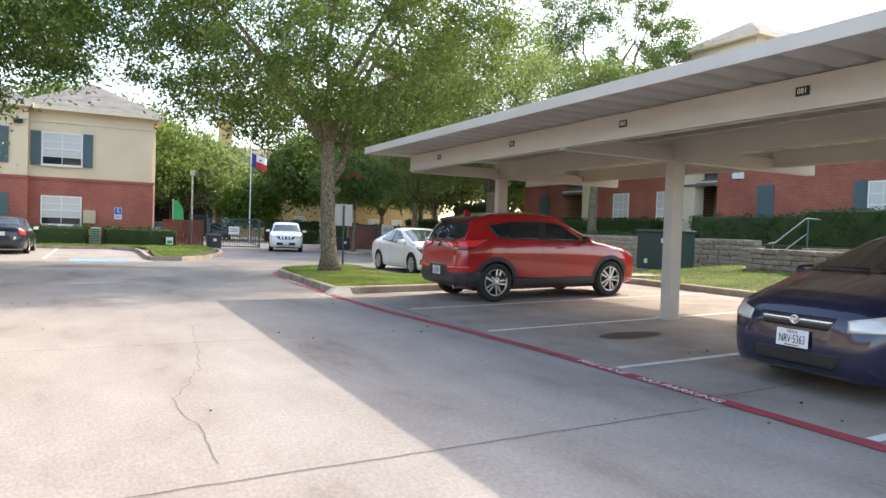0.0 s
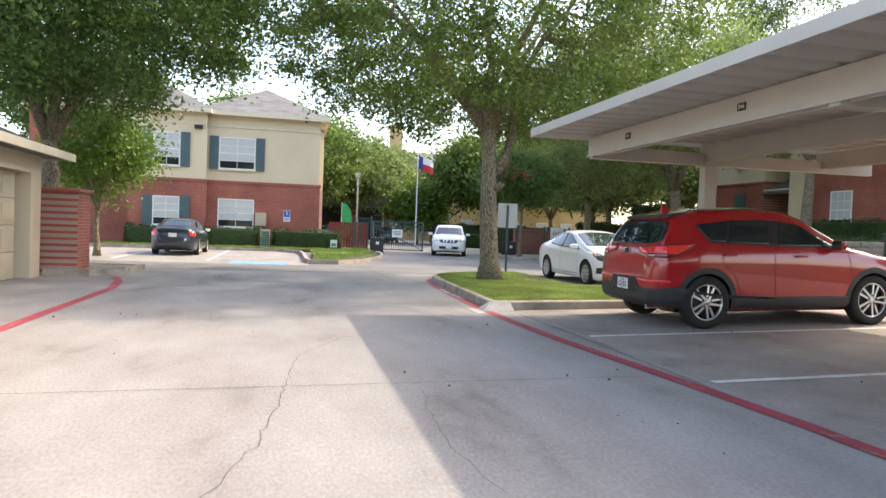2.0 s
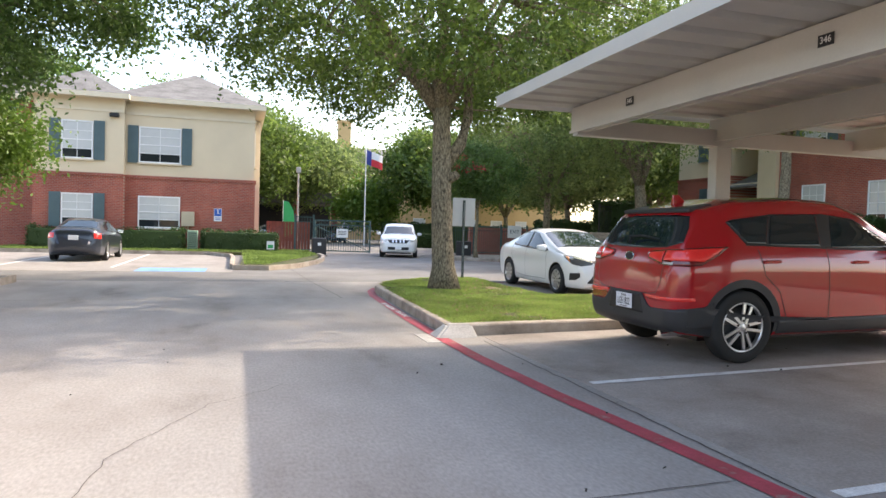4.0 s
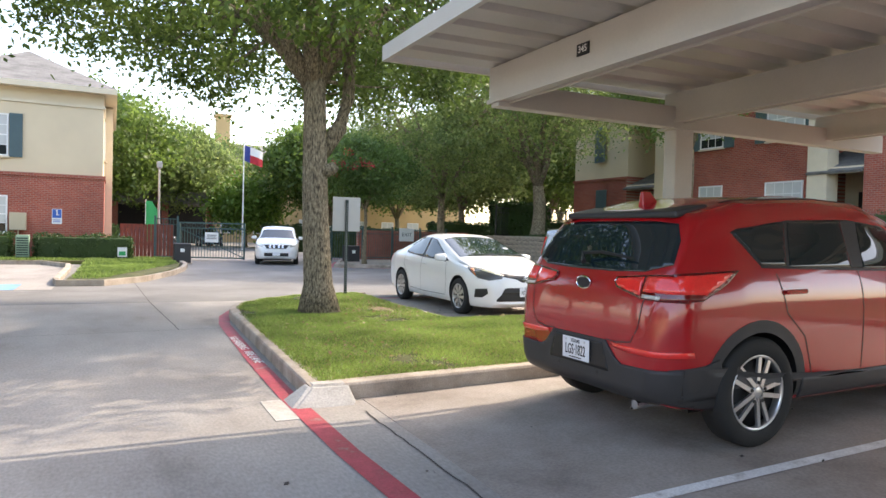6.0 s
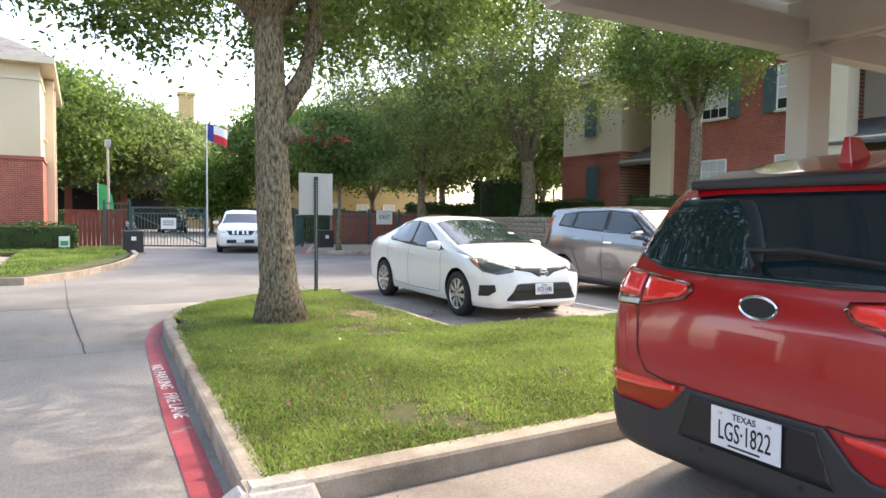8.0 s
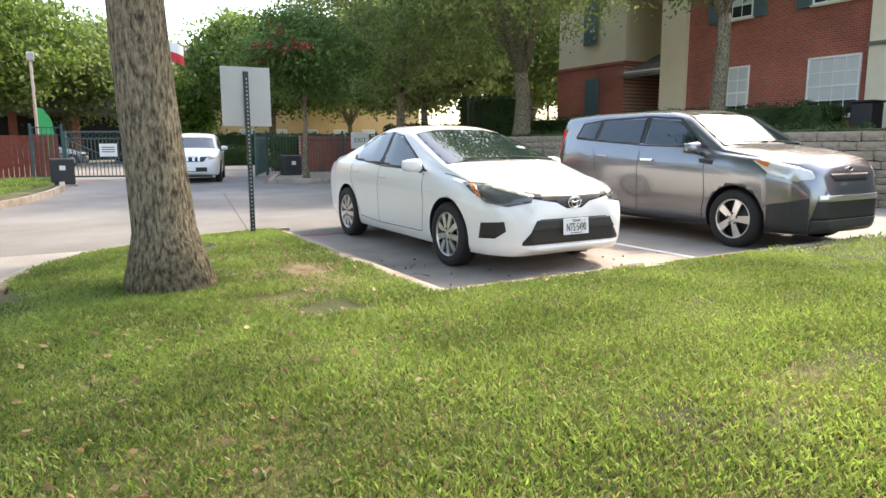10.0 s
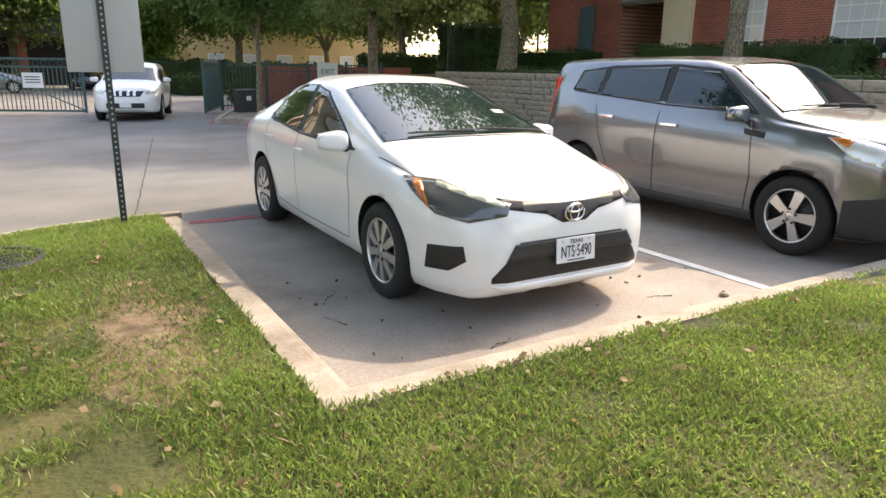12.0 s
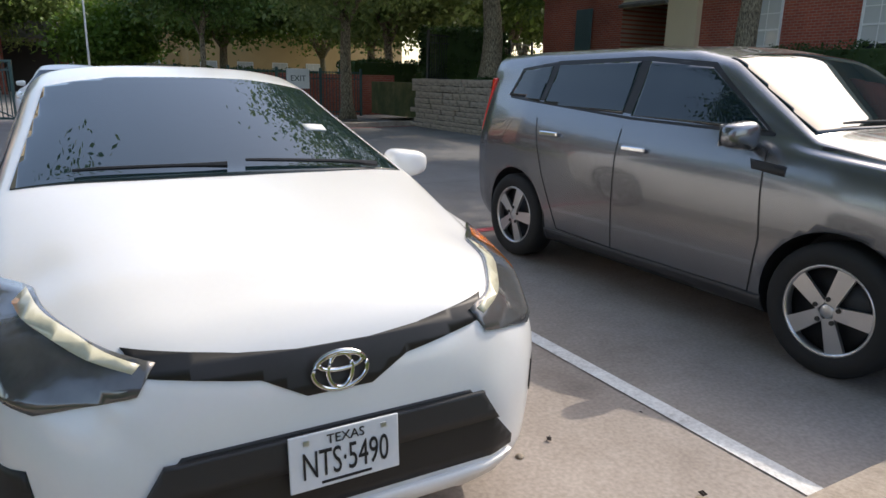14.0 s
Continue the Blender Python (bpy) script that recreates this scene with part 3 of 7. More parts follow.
def grass(name, label, test, x0, x1, y0, y1, count, height, seed):
    rng = np.random.default_rng(seed)
    n = count * 3
    p = np.stack([rng.uniform(x0, x1, n), rng.uniform(y0, y1, n)], 1)
    keep = []
    for x, y in p:
        d = noise.noise((x * 0.9, y * 0.9, 3.0)) + 0.5 * noise.noise((x * 3.1, y * 3.1, 7.0))
        bare = math.hypot((x - 7.56) / 0.62, (y - 20.5) / 1.6) + 0.9 * noise.noise((x * 2.3, y * 2.3, 5.0))
        keep.append(test(x, y) and d > -0.42 + 0.5 * rng.uniform() - 0.3 and (bare > 1 or rng.uniform() < 0.42 + max(0, bare - 0.6)))
    p = p[np.array(keep)][:count]
    n = len(p)
    z = np.array([rise(x, y) - 0.01 for x, y in p])
    h = height * rng.uniform(0.4, 1.3, n) * np.array([0.8 + 0.5 * noise.noise((x * 1.7, y * 1.7, 1.0)) for x, y in p])
    a = rng.uniform(0, 2 * math.pi, n)
    w = 0.0048 * rng.uniform(0.7, 1.5, n) * (height / 0.05)
    t = np.stack([np.cos(a) * w, np.sin(a) * w, np.zeros(n)], 1)
    le = rng.normal(0, 0.6, (n, 2)) * h[:, None]
    b = np.stack([p[:, 0], p[:, 1], z], 1)
    tip = b + np.stack([le[:, 0], le[:, 1], h], 1)
    mid = b * 0.5 + tip * 0.5 + np.stack([np.zeros(n), np.zeros(n), h * 0.12], 1)
    v = np.stack([b, mid + t, tip, mid - t], 1).reshape(-1, 3)
    return tagged(quads(name, v, n, BLADE), label, "grass", kind="stuff")


# ---- kinds of things: windows, walls ----
def window(parent, x, y, z, w, h, face, cols=3, rows=4, sash=True, shutters=(), dark=False):
    """A framed window; face: the way it looks, '-y', '-x' or '+x'. x, y, z: the middle of its foot on the wall."""
    rz = {"-y": 0, "-x": -90, "+x": 90}[face]
    m = pose(x, y, z, 0, 0, rz)
    f = 0.06
    fr = part("window", boxes((-w / 2, -0.03, 0, -w / 2 + f, 0.03, h), (w / 2 - f, -0.03, 0, w / 2, 0.03, h), (-w / 2 + f, -0.03, 0, w / 2 - f, 0.03, f), (-w / 2 + f, -0.03, h - f, w / 2 - f, 0.03, h)), FRAME_W, parent)
    fr.matrix_local = m
    half = h * 0.5
    part("pane", boxes((-w / 2 + f, 0.0, f if not dark else f, w / 2 - f, 0.012, h - f)), DARK_WIN if dark else BLIND, fr)
    if not dark:
        part("lower_pane", boxes((-w / 2 + f, -0.006, f, w / 2 - f, 0.0, h * 0.25)), DARK_WIN, fr)
    bars = [(-w / 2 + f, -0.02, half - 0.025, w / 2 - f, -0.008, half + 0.025)] if sash else []
    for k in range(1, cols):
        xx = -w / 2 + f + (w - 2 * f) * k / cols
        bars.append((xx - 0.012, -0.016, f, xx + 0.012, -0.007, h - f))
    for k in range(1, rows):
        zz = f + (h - 2 * f) * k / rows
        bars.append((-w / 2 + f, -0.015, zz - 0.012, w / 2 - f, -0.0075, zz + 0.012))
    part("muntin", boxes(*bars), FRAME_W, fr)
    part("sill", boxes((-w / 2 - 0.05, -0.09, -0.07, w / 2 + 0.05, 0.02, 0.0)), TRIM, fr)
    for s, sw in shutters:
        xs = s * (w / 2 + sw / 2 + 0.03)
        sl = [(xs - sw / 2, -0.05, -0.03, xs + sw / 2, 0.02, h + 0.03)]
        for k in range(int(h / 0.08)):
            sl.append((xs - sw / 2 + 0.05, -0.062, 0.04 + 0.08 * k, xs + sw / 2 - 0.05, -0.05, 0.085 + 0.08 * k))
        part("shutter", boxes(*sl), SHUTTER, fr, "slate green louvred shutter")
    return fr


def wall(parent, name, x0, y0, z0, x1, y1, z1, material):
    return part(name, boxes((x0, y0, z0, x1, y1, z1)), material, parent)


def hip_roof(parent, x0, y0, x1, y1, z, h, over=0.5):
    bm = bmesh.new()
    x0, y0, x1, y1 = x0 - over, y0 - over, x1 + over, y1 + over
    lx, ly = x1 - x0, y1 - y0
    k = min(lx, ly) / 2
    a = [bm.verts.new(p) for p in ((x0, y0, z), (x1, y0, z), (x1, y1, z), (x0, y1, z))]
    if lx > ly:
        r = [bm.verts.new((x0 + k, (y0 + y1) / 2, z + h)), bm.verts.new((x1 - k, (y0 + y1) / 2, z + h))]
        fs = [(a[0], a[1], r[1], r[0]), (a[1], a[2], r[1]), (a[2], a[3], r[0], r[1]), (a[3], a[0], r[0])]
    else:
        r = [bm.verts.new(((x0 + x1) / 2, y0 + k, z + h)), bm.verts.new(((x0 + x1) / 2, y1 - k, z + h))]
        fs = [(a[0], a[1], r[0]), (a[1], a[2], r[1], r[0]), (a[2], a[3], r[1]), (a[3], a[0], r[0], r[1])]
    for f in fs:
        bm.faces.new(f)
    bm.faces.new(a[::-1])
    part("roof", bm, SHINGLE, parent, "grey asphalt shingle hip roof")
    part("fascia", boxes((x0, y0, z - 0.22, x1, y0 + 0.12, z - 0.002), (x0, y1 - 0.12, z - 0.22, x1, y1, z - 0.002), (x0, y0 + 0.12, z - 0.22, x0 + 0.12, y1 - 0.12, z - 0.002), (x1 - 0.12, y0 + 0.12, z - 0.22, x1, y1 - 0.12, z - 0.002)), TRIM, parent)
    part("soffit", boxes((x0 + 0.12, y0 + 0.12, z - 0.2, x1 - 0.12, y1 - 0.12, z - 0.17)), TRIM, parent)


# ---- the cream and brick apartment house past the drive ----
house = empty("apartment_building", None, "two-storey house of cream stucco over red brick with a grey roof", "building")
house.location.x = -0.6
wall(house, "brick_wall", -2.4, 41.0, 0, 3.45, 49, 3.42, BRICK_X)
wall(house, "brick_wall", -6.1, 40.55, 0, -2.4, 49, 3.42, BRICK_X)
wall(house, "upper_wall", -2.4, 41.05, 3.55, 3.4, 49, 7.0, STUCCO)
wall(house, "upper_wall", -6.1, 40.6, 3.55, -2.4, 49, 7.0, STUCCO)
part("brick_band", boxes((-2.4, 40.95, 3.42, 3.5, 49, 3.55), (-6.15, 40.5, 3.42, -2.4, 49, 3.55)), BRICK_X, house)
part("frieze", boxes((-2.4, 41.0, 6.35, 3.45, 49, 6.47), (-6.15, 40.55, 6.35, -2.4, 49, 6.47)), TRIM, house)
wall(house, "side_wing", -11.5, 43.0, 0, -6.1, 52, 7.0, BRICK_X)
hip_roof(house, -2.6, 41.0, 3.45, 52, 7.15, 1.9, 0.45)
hip_roof(house, -6.1, 40.55, -2.6, 52, 7.15, 1.35, 0.45)
hip_roof(house, -11.5, 43.0, -6.0, 54, 7.2, 2.6, 0.4)
window(house, -0.9, 41.02, 4.16, 1.85, 1.68, "-y", 2, 4, True, ((-1, 0.45), (1, 0.45)))
window(house, -0.9, 40.97, 1.1, 1.85, 1.5, "-y", 2, 4)
window(house, -4.33, 40.57, 4.16, 1.3, 1.72, "-y", 2, 4, True, ((-1, 0.45), (1, 0.45)))
window(house, -4.3, 40.52, 1.1, 1.3, 1.5, "-y", 2, 4, True, ((-1, 0.45), (1, 0.45)))
for yy in (43.0, 45.6):
    window(house, 3.43, yy, 4.35, 0.9, 1.7, "+x", 2, 4)
    wall(house, "pilaster", 3.42, yy + 1.1, 0, 3.75, yy + 1.45, 6.9, TRIM)
part("meter_box", boxes((0.1, 40.78, 1.22, 0.68, 40.98, 1.92), bevel=0.02), GARAGE_DOOR, house, "beige metal meter box")
part("wall_lamp", boxes((-3.0, 40.35, 6.12, -2.6, 40.6, 6.3), bevel=0.03), BLACK, house, "dark flood lamp under the eave")
part("conduit", rod((0.4, 40.93, 0.1), (0.4, 40.93, 1.36), 0.03), GARAGE_DOOR, house)
hs = empty("wall_sign", pose(1.14, 40.97, 1.5), "blue and white accessible parking sign on brick", "sign")
part("sign_plate", boxes((-0.18, -0.015, 0, 0.18, 0.015, 0.62), bevel=0.004), SIGN_W, hs)
part("blue_panel", boxes((-0.16, -0.022, 0.25, 0.16, -0.0155, 0.6)), SIGN_B, hs)
bm = boxes((-0.02, -0.028, 0.36, 0.03, -0.0225, 0.5), (-0.02, -0.028, 0.36, 0.08, -0.0225, 0.39))
bmesh.ops.create_circle(bm, cap_ends=True, segments=16, radius=0.035, matrix=Matrix.Translation((-0.005, -0.026, 0.54)) @ Matrix.Rotation(math.pi / 2, 4, "X"))
part("symbol", bm, SIGN_W, hs)
part("text_bar", boxes((-0.13, -0.02, 0.15, 0.13, -0.0155, 0.18), (-0.13, -0.02, 0.08, 0.13, -0.0155, 0.11)), SIGN_B, hs)
hedge(-6.6, 39.3, -0.3, 40.4, 0.12, 0.95, 6000, 5, "dark clipped hedge below the brick wall", 0.09)
hedge(0.5, 39.3, 3.9, 40.5, 0.12, 0.95, 5000, 6, "clipped hedge at the corner of the house", 0.09)
ac = empty("utility_pedestal", pose(0.1, 39.6, 0.1), "pale green louvred utility box by the hedge", "utility box")
part("body", boxes((-0.22, -0.2, 0, 0.22, 0.2, 0.95), bevel=0.02), mat("pale green enamel", (0.28, 0.40, 0.28), 0.5), ac)
part("louvre", boxes(*[(-0.19, -0.215, 0.08 + 0.09 * k, 0.19, -0.2, 0.13 + 0.09 * k) for k in range(9)]), GREEN_BOX, ac)
tagged(finish("lawn", boxes((-7.5, 38.0, -0.05, 5.4, 40.95, 0.13)), TURF), "green lawn before the brick house", "lawn", kind="structure")
tagged(finish("kerb", sweep([(-9, 37.9), (0.9, 37.9), (1.9, 36.0), (2.0, 33.7), (2.0, 28.8)], KP), KERB), "pale kerb of the accessible bay", "kerb", kind="structure")
isl = [(2.15, 28.3), (2.9, 28.2), (3.8, 29.4), (4.7, 32.0), (5.2, 34.2), (5.5, 36.4), (5.5, 38.4), (3.6, 37.8), (2.35, 35.6)]
tagged(finish("lawn", prism(isl, -0.05, 0.13), TURF), "small green lawn island by the gate", "lawn", kind="structure")
tagged(finish("kerb", sweep([(5.62, 38.5), (5.62, 36.4), (5.32, 34.1), (4.82, 31.9), (3.9, 29.3), (2.95, 28.05), (2.1, 28.1), (2.0, 28.8)], KPL), KERB), "kerb with red paint round the gate island", "kerb", kind="structure")
tagged(finish("accessible_bay", boxes((-0.7, 27.0, -0.05, 1.2, 28.6, 0.010)), BLUE_PAINT), "faded blue accessible parking paint", "road marking", kind="structure")
tagged(finish("stall_paving", boxes((-9, 26.9, -0.1, 1.95, 37.9, 0.006)), CONCRETE), "pale concrete of the parking bays by the house", "paving", kind="structure")
for x in (-4.6, -1.5):
    tagged(finish("stall_line", ribbon([(x, 28.5), (x, 37.5)], 0.1, 0.011), WHITE_PAINT), "white bay line by the house", "road marking", kind="structure")

ys = empty("yard_sign", pose(3.55, 38.9, 0.12), "small white and green sign on a stake in the grass", "sign")
part("stake", boxes((-.02, -.015, 0, .02, .015, .45)), SIGN_METAL, ys)
yb = part("board", boxes((-.17, -.03, .14, .17, -.015, .52), bevel=0.004), SIGN_W, ys)
part("green_panel", boxes((-.12, -.036, .2, .12, -.0305, .36)), BANNER, yb)

# ---- garages at the near side ----
gar = empty("garage_building", None, "low cream garage with a shingle roof and a panelled door", "building")
wall(gar, "front_wall", -5.2, 20.0, 0, -4.25, 20.6, 2.75, STUCCO)
wall(gar, "end_wall", -11, 20.3, 0, -5.2, 20.6, 2.75, STUCCO)
wall(gar, "header", -4.55, 0, 2.3, -4.25, 20.0, 2.75, STUCCO)
wall(gar, "back_wall", -11, 0, 0, -10.7, 20.3, 2.75, STUCCO)
for k in range(6):
    y0 = 0.4 + 3.28 * k
    wall(gar, "pier", -4.55, y0 - 0.4, 0, -4.25, y0, 2.3, STUCCO)
    d = part("garage_door", boxes(*[(-4.5, y0 + 0.005, 0.02 + 0.57 * j, -4.45, y0 + 2.87, 0.575 + 0.57 * j) for j in range(4)], bevel=0.008), GARAGE_DOOR, gar, "beige panelled garage door, closed")
    for i in range(4):
        for j in range(4):
            part("panel", boxes((-4.45, y0 + 0.12 + 0.69 * i, 0.1 + 0.57 * j, -4.438, y0 + 0.68 + 0.69 * i, 0.5 + 0.57 * j), bevel=0.004), GARAGE_DOOR, d)
    part("casing", boxes((-4.25, y0 - 0.1, 0, -4.2, y0, 2.4), (-4.25, y0, 2.3, -4.2, y0 + 2.88, 2.4)), TRIM, gar)
bm = bmesh.new()
pr = [(-3.75, 2.78), (-7.6, 4.3), (-11.4, 2.78), (-11.4, 2.7), (-3.75, 2.7)]
ra, rb = [bm.verts.new((x, -0.5, z)) for x, z in pr], [bm.verts.new((x, 21.1, z)) for x, z in pr]
for k in range(5):
    bm.faces.new((ra[k], ra[(k + 1) % 5], rb[(k + 1) % 5], rb[k]))
bm.faces.new(ra[::-1])
bm.faces.new(rb)
bmesh.ops.recalc_face_normals(bm, faces=bm.faces)
part("roof", bm, SHINGLE, gar, "grey shingle gable roof")
part("gable", prism([(-10.9, 2.8), (-4.3, 2.8), (-7.6, 4.15)], 0, 0.1), STUCCO, gar).matrix_local = pose(0, 20.6, 0, 90, 0, 0)
part("fascia", boxes((-3.75, -0.5, 2.66, -3.68, 21.1, 2.83)), TRIM, gar, "cream eave board")
pil = empty("brick_pier", pose(-3.95, 21.3, 0), "square red brick pier beside the garage", "pier")
part("shaft", boxes((-0.42, -0.5, 0, 0.42, 0.5, 1.95)), BRICK_Y, pil)
part("cap", boxes((-0.47, -0.55, 1.95, 0.47, 0.55, 2.03), bevel=0.01), BRICK_Y, pil)
tagged(finish("kerb", sweep([(-4.2, 20.75), (-3.3, 20.8), (-2.75, 21.5), (-2.7, 23.2), (-9, 24)], KP), KERB), "kerb of the planting bed by the garage", "kerb", kind="structure")
tagged(finish("planting_bed", prism([(-9, 20.75), (-3.4, 20.9), (-2.9, 21.6), (-2.85, 23.1), (-9, 23.9)], -0.05, 0.13), GRAVEL), "stony planting bed beside the garage", "planting bed", kind="structure")

# ---- brick apartment house above the retaining wall ----
FX, FZ = 27.0, 1.35
apt = empty("apartment_building", None, "long two-storey red brick and cream apartment house above a stone wall", "building")
wall(apt, "brick_wall", FX, 36.4, FZ, FX + 9, 40.8, 4.6, BRICK_Y)
wall(apt, "upper_wall", FX + 0.05, 36.4, 4.72, FX + 9, 40.8, 8.2, STUCCO)
part("brick_band", boxes((FX - 0.05, 36.35, 4.6, FX + 9, 40.85, 4.72)), BRICK_Y, apt)
wall(apt, "recess_wall", FX + 2.2, 34.3, FZ, FX + 9, 36.4, 8.2, SIDING)
wall(apt, "pier", FX - 0.1, 33.1, FZ, FX + 9, 34.3, 8.2, STUCCO)
wall(apt, "brick_wall", FX + 0.1, 26.2, FZ, FX + 9, 33.1, 8.2, BRICK_Y)
wall(apt, "column", FX - 0.15, 25.4, FZ, FX + 0.5, 26.2, 8.2, TRIM)
wall(apt, "recess_wall", FX + 2.2, 24.1, FZ, FX + 9, 26.2, 8.2, SIDING)
for k in range(34):
    part("lap", boxes((FX + 2.17, 24.1, FZ + 0.2 * k, FX + 2.2, 26.2, FZ + 0.185 + 0.2 * k)), SIDING, apt)
wall(apt, "brick_wall", FX - 0.05, 2.0, FZ, FX + 9, 24.1, 8.2, BRICK_Y)
part("porch_roof", moved(boxes((-0.9, -1.05, -0.05, 1.6, 1.05, 0.05)), pose(FX + 0.6, 35.35, 4.4, 0, -24, 0)), SHINGLE, apt, "grey shingle porch roof")
part("porch_beam", boxes((FX, 34.3, 4.0, FX + 0.15, 36.4, 4.25)), TRIM, apt)
part("porch_roof", moved(boxes((-0.9, -1.05, -0.05, 1.6, 1.05, 0.05)), pose(FX + 0.6, 25.15, 4.5, 0, -24, 0)), SHINGLE, apt, "grey shingle porch roof")
part("porch_beam", boxes((FX, 24.1, 4.1, FX + 0.15, 25.4, 4.35)), TRIM, apt)
part("door", boxes((FX + 2.12, 35.0, FZ + 0.02, FX + 2.195, 36.0, FZ + 2.2), bevel=0.01), BLACK, apt, "dark entrance door in a recess")
part("door", boxes((FX + 2.08, 24.6, FZ + 0.02, FX + 2.165, 25.6, FZ + 2.2), bevel=0.01), BLACK, apt, "dark entrance door in a recess")
hip_roof(apt, FX, 2.0, FX + 9, 40.8, 8.4, 2.4, 0.6)
window(apt, FX + 0.08, 27.35, 2.1, 1.7, 1.85, "-x", 4, 4)
window(apt, FX + 0.08, 31.0, 2.1, 1.3, 1.85, "-x", 3, 4)
window(apt, FX + 0.08, 27.35, 5.6, 1.7, 1.7, "-x", 4, 4, True, ((-1, 0.5), (1, 0.5)))
window(apt, FX + 0.08, 31.0, 5.6, 1.3, 1.7, "-x", 3, 4, True, ((-1, 0.5), (1, 0.5)))
for y0, z0 in ((38.3, 2.2), (38.5, 5.6), (21.4, 2.1), (10.0, 2.1)):
    sl = [(FX - 0.1, y0 - 0.42, z0, FX - 0.055, y0 + 0.42, z0 + 1.9)]
    sl += [(FX - 0.115, y0 - 0.36, z0 + 0.08 + 0.09 * k, FX - 0.1, y0 + 0.36, z0 + 0.13 + 0.09 * k) for k in range(19)]
    part("shutter", boxes(*sl), SHUTTER, apt, "slate green closed shutter")
window(apt, FX - 0.07, 16.0, 2.1, 1.7, 1.85, "-x", 3, 4, True, ((-1, 0.5), (1, 0.5)))
window(apt, FX - 0.07, 8.0, 5.4, 1.7, 1.85, "-x", 3, 4, True, ((-1, 0.5), (1, 0.5)))
window(apt, FX - 0.07, 18.5, 5.4, 1.7, 1.85, "-x", 3, 4, True, ((-1, 0.5), (1, 0.5)))
part("wall_lamp", boxes((FX - 0.15, 22.6, 4.35, FX + 0.0, 23.2, 4.65), bevel=0.03), FRAME_W, apt, "white wall lamp on brick")
tagged(finish("upper_lawn", boxes((20.0, -12, 0.2, FX + 2, 42, FZ + 0.0)), TURF), "planted bank above the stone wall", "lawn", kind="structure")
hedge(24.5, 26.0, 25.7, 33.2, FZ, 1.05, 9000, 21, "clipped green hedge under the apartment windows", 0.08)
hedge(24.7, 36.0, 25.9, 40.5, FZ, 1.0, 6000, 22, "dark clipped hedge by the apartment corner", 0.08)
hedge(23.4, 15.5, 24.8, 22.5, FZ, 1.15, 8000, 23, "clipped green hedge beside the carport", 0.08)
hedge(21.4, 12.0, 22.8, 15.8, FZ, 1.25, 6000, 24, "rounded bright hedge by the steps", 0.08)
hedge(20.4, 20.0, 21.4, 35.5, FZ, 0.3, 8000, 25, "low ground cover along the stone wall", 0.08)
bin_ = empty("wheelie_bin", pose(25.4, 25.3, FZ), "black plastic wheeled bin by the hedge", "bin")
part("body", boxes((-0.3, -0.3, 0, 0.3, 0.3, 1.0), bevel=0.04), BLACK, bin_)
part("lid", boxes((-0.34, -0.34, 1.0, 0.34, 0.34, 1.07), bevel=0.03), BLACK, bin_)


def stone_wall(name, label, p, q, z0, z1, seed, thick=0.4):
    """A dry ledge-stone wall of single stones from p to q."""
    top = tagged(finish(name, bm_core(p, q, z0, z1 - 0.03, thick * 0.7), CRACK), label, "wall", kind="structure")
    rng = np.random.default_rng(seed)
    L = math.hypot(q[0] - p[0], q[1] - p[1])
    an = math.degrees(math.atan2(q[1] - p[1], q[0] - p[0]))
    shapes = []
    for k in range(8):
        bm = bmesh.new()
        bmesh.ops.create_cube(bm, size=1)
        for v in bm.verts:
            v.co += Vector(rng.normal(0, 0.035, 3))
        bmesh.ops.bevel(bm, geom=bm.edges[:], offset=0.05, segments=1, affect="EDGES")
        me = bpy.data.meshes.new("stone")
        bm.to_mesh(me)
        bm.free()
        me.materials.append(STONE)
        shapes.append(me)
    z = z0
    while z < z1 - 0.04:
        h = rng.uniform(0.13, 0.2)
        s = -rng.uniform(0, 0.2)
        while s < L:
            w = rng.uniform(0.28, 0.62)
            ob = new("stone", shapes[int(rng.integers(8))])
            ob.parent = top
            ob.matrix_local = pose(p[0], p[1], 0, 0, 0, an) @ pose(s + w / 2, rng.normal(0, 0.015), z + h / 2) @ Matrix.Diagonal((w - 0.012, thick, h - 0.012, 1))
            s += w
        z += h


def bm_core(p, q, z0, z1, t):
    L = math.hypot(q[0] - p[0], q[1] - p[1])
    return moved(boxes((0, -t / 2, z0, L, t / 2, z1)), pose(p[0], p[1], 0, 0, 0, math.degrees(math.atan2(q[1] - p[1], q[0] - p[0]))))


# ---- carport ----
cp = empty("carport", None, "long off-white steel carport over marked bays", "carport")
bm = bmesh.new()
prof = []
y = -14.0
while y < 15.0:
    prof += [(y, 3.20), (y + 0.05, 3.135), (y + 0.31, 3.135), (y + 0.36, 3.20)]
    y += 0.415
prof = [(a, b) for a, b in prof if a < 15.05]
ra = [bm.verts.new((5.44, a, b)) for a, b in prof]
rb = [bm.verts.new((12.5, a, b + 0.06)) for a, b in prof]
for k in range(len(prof) - 1):
    bm.faces.new((ra[k], rb[k], rb[k + 1], ra[k + 1]))
r = bmesh.ops.extrude_face_region(bm, geom=bm.faces[:])
for v in r["geom"]:
    if isinstance(v, bmesh.types.BMVert):
        v.co.z += 0.02
bmesh.ops.recalc_face_normals(bm, faces=bm.faces)
part("roof_deck", bm, CARPORT, cp, "ribbed off-white steel roof deck")
part("fascia", boxes((5.40, -14, 3.10, 5.44, 15.08, 3.24)), CARPORT, cp)
part("fascia", boxes((12.5, -14, 3.14, 12.54, 15.08, 3.30)), CARPORT, cp)
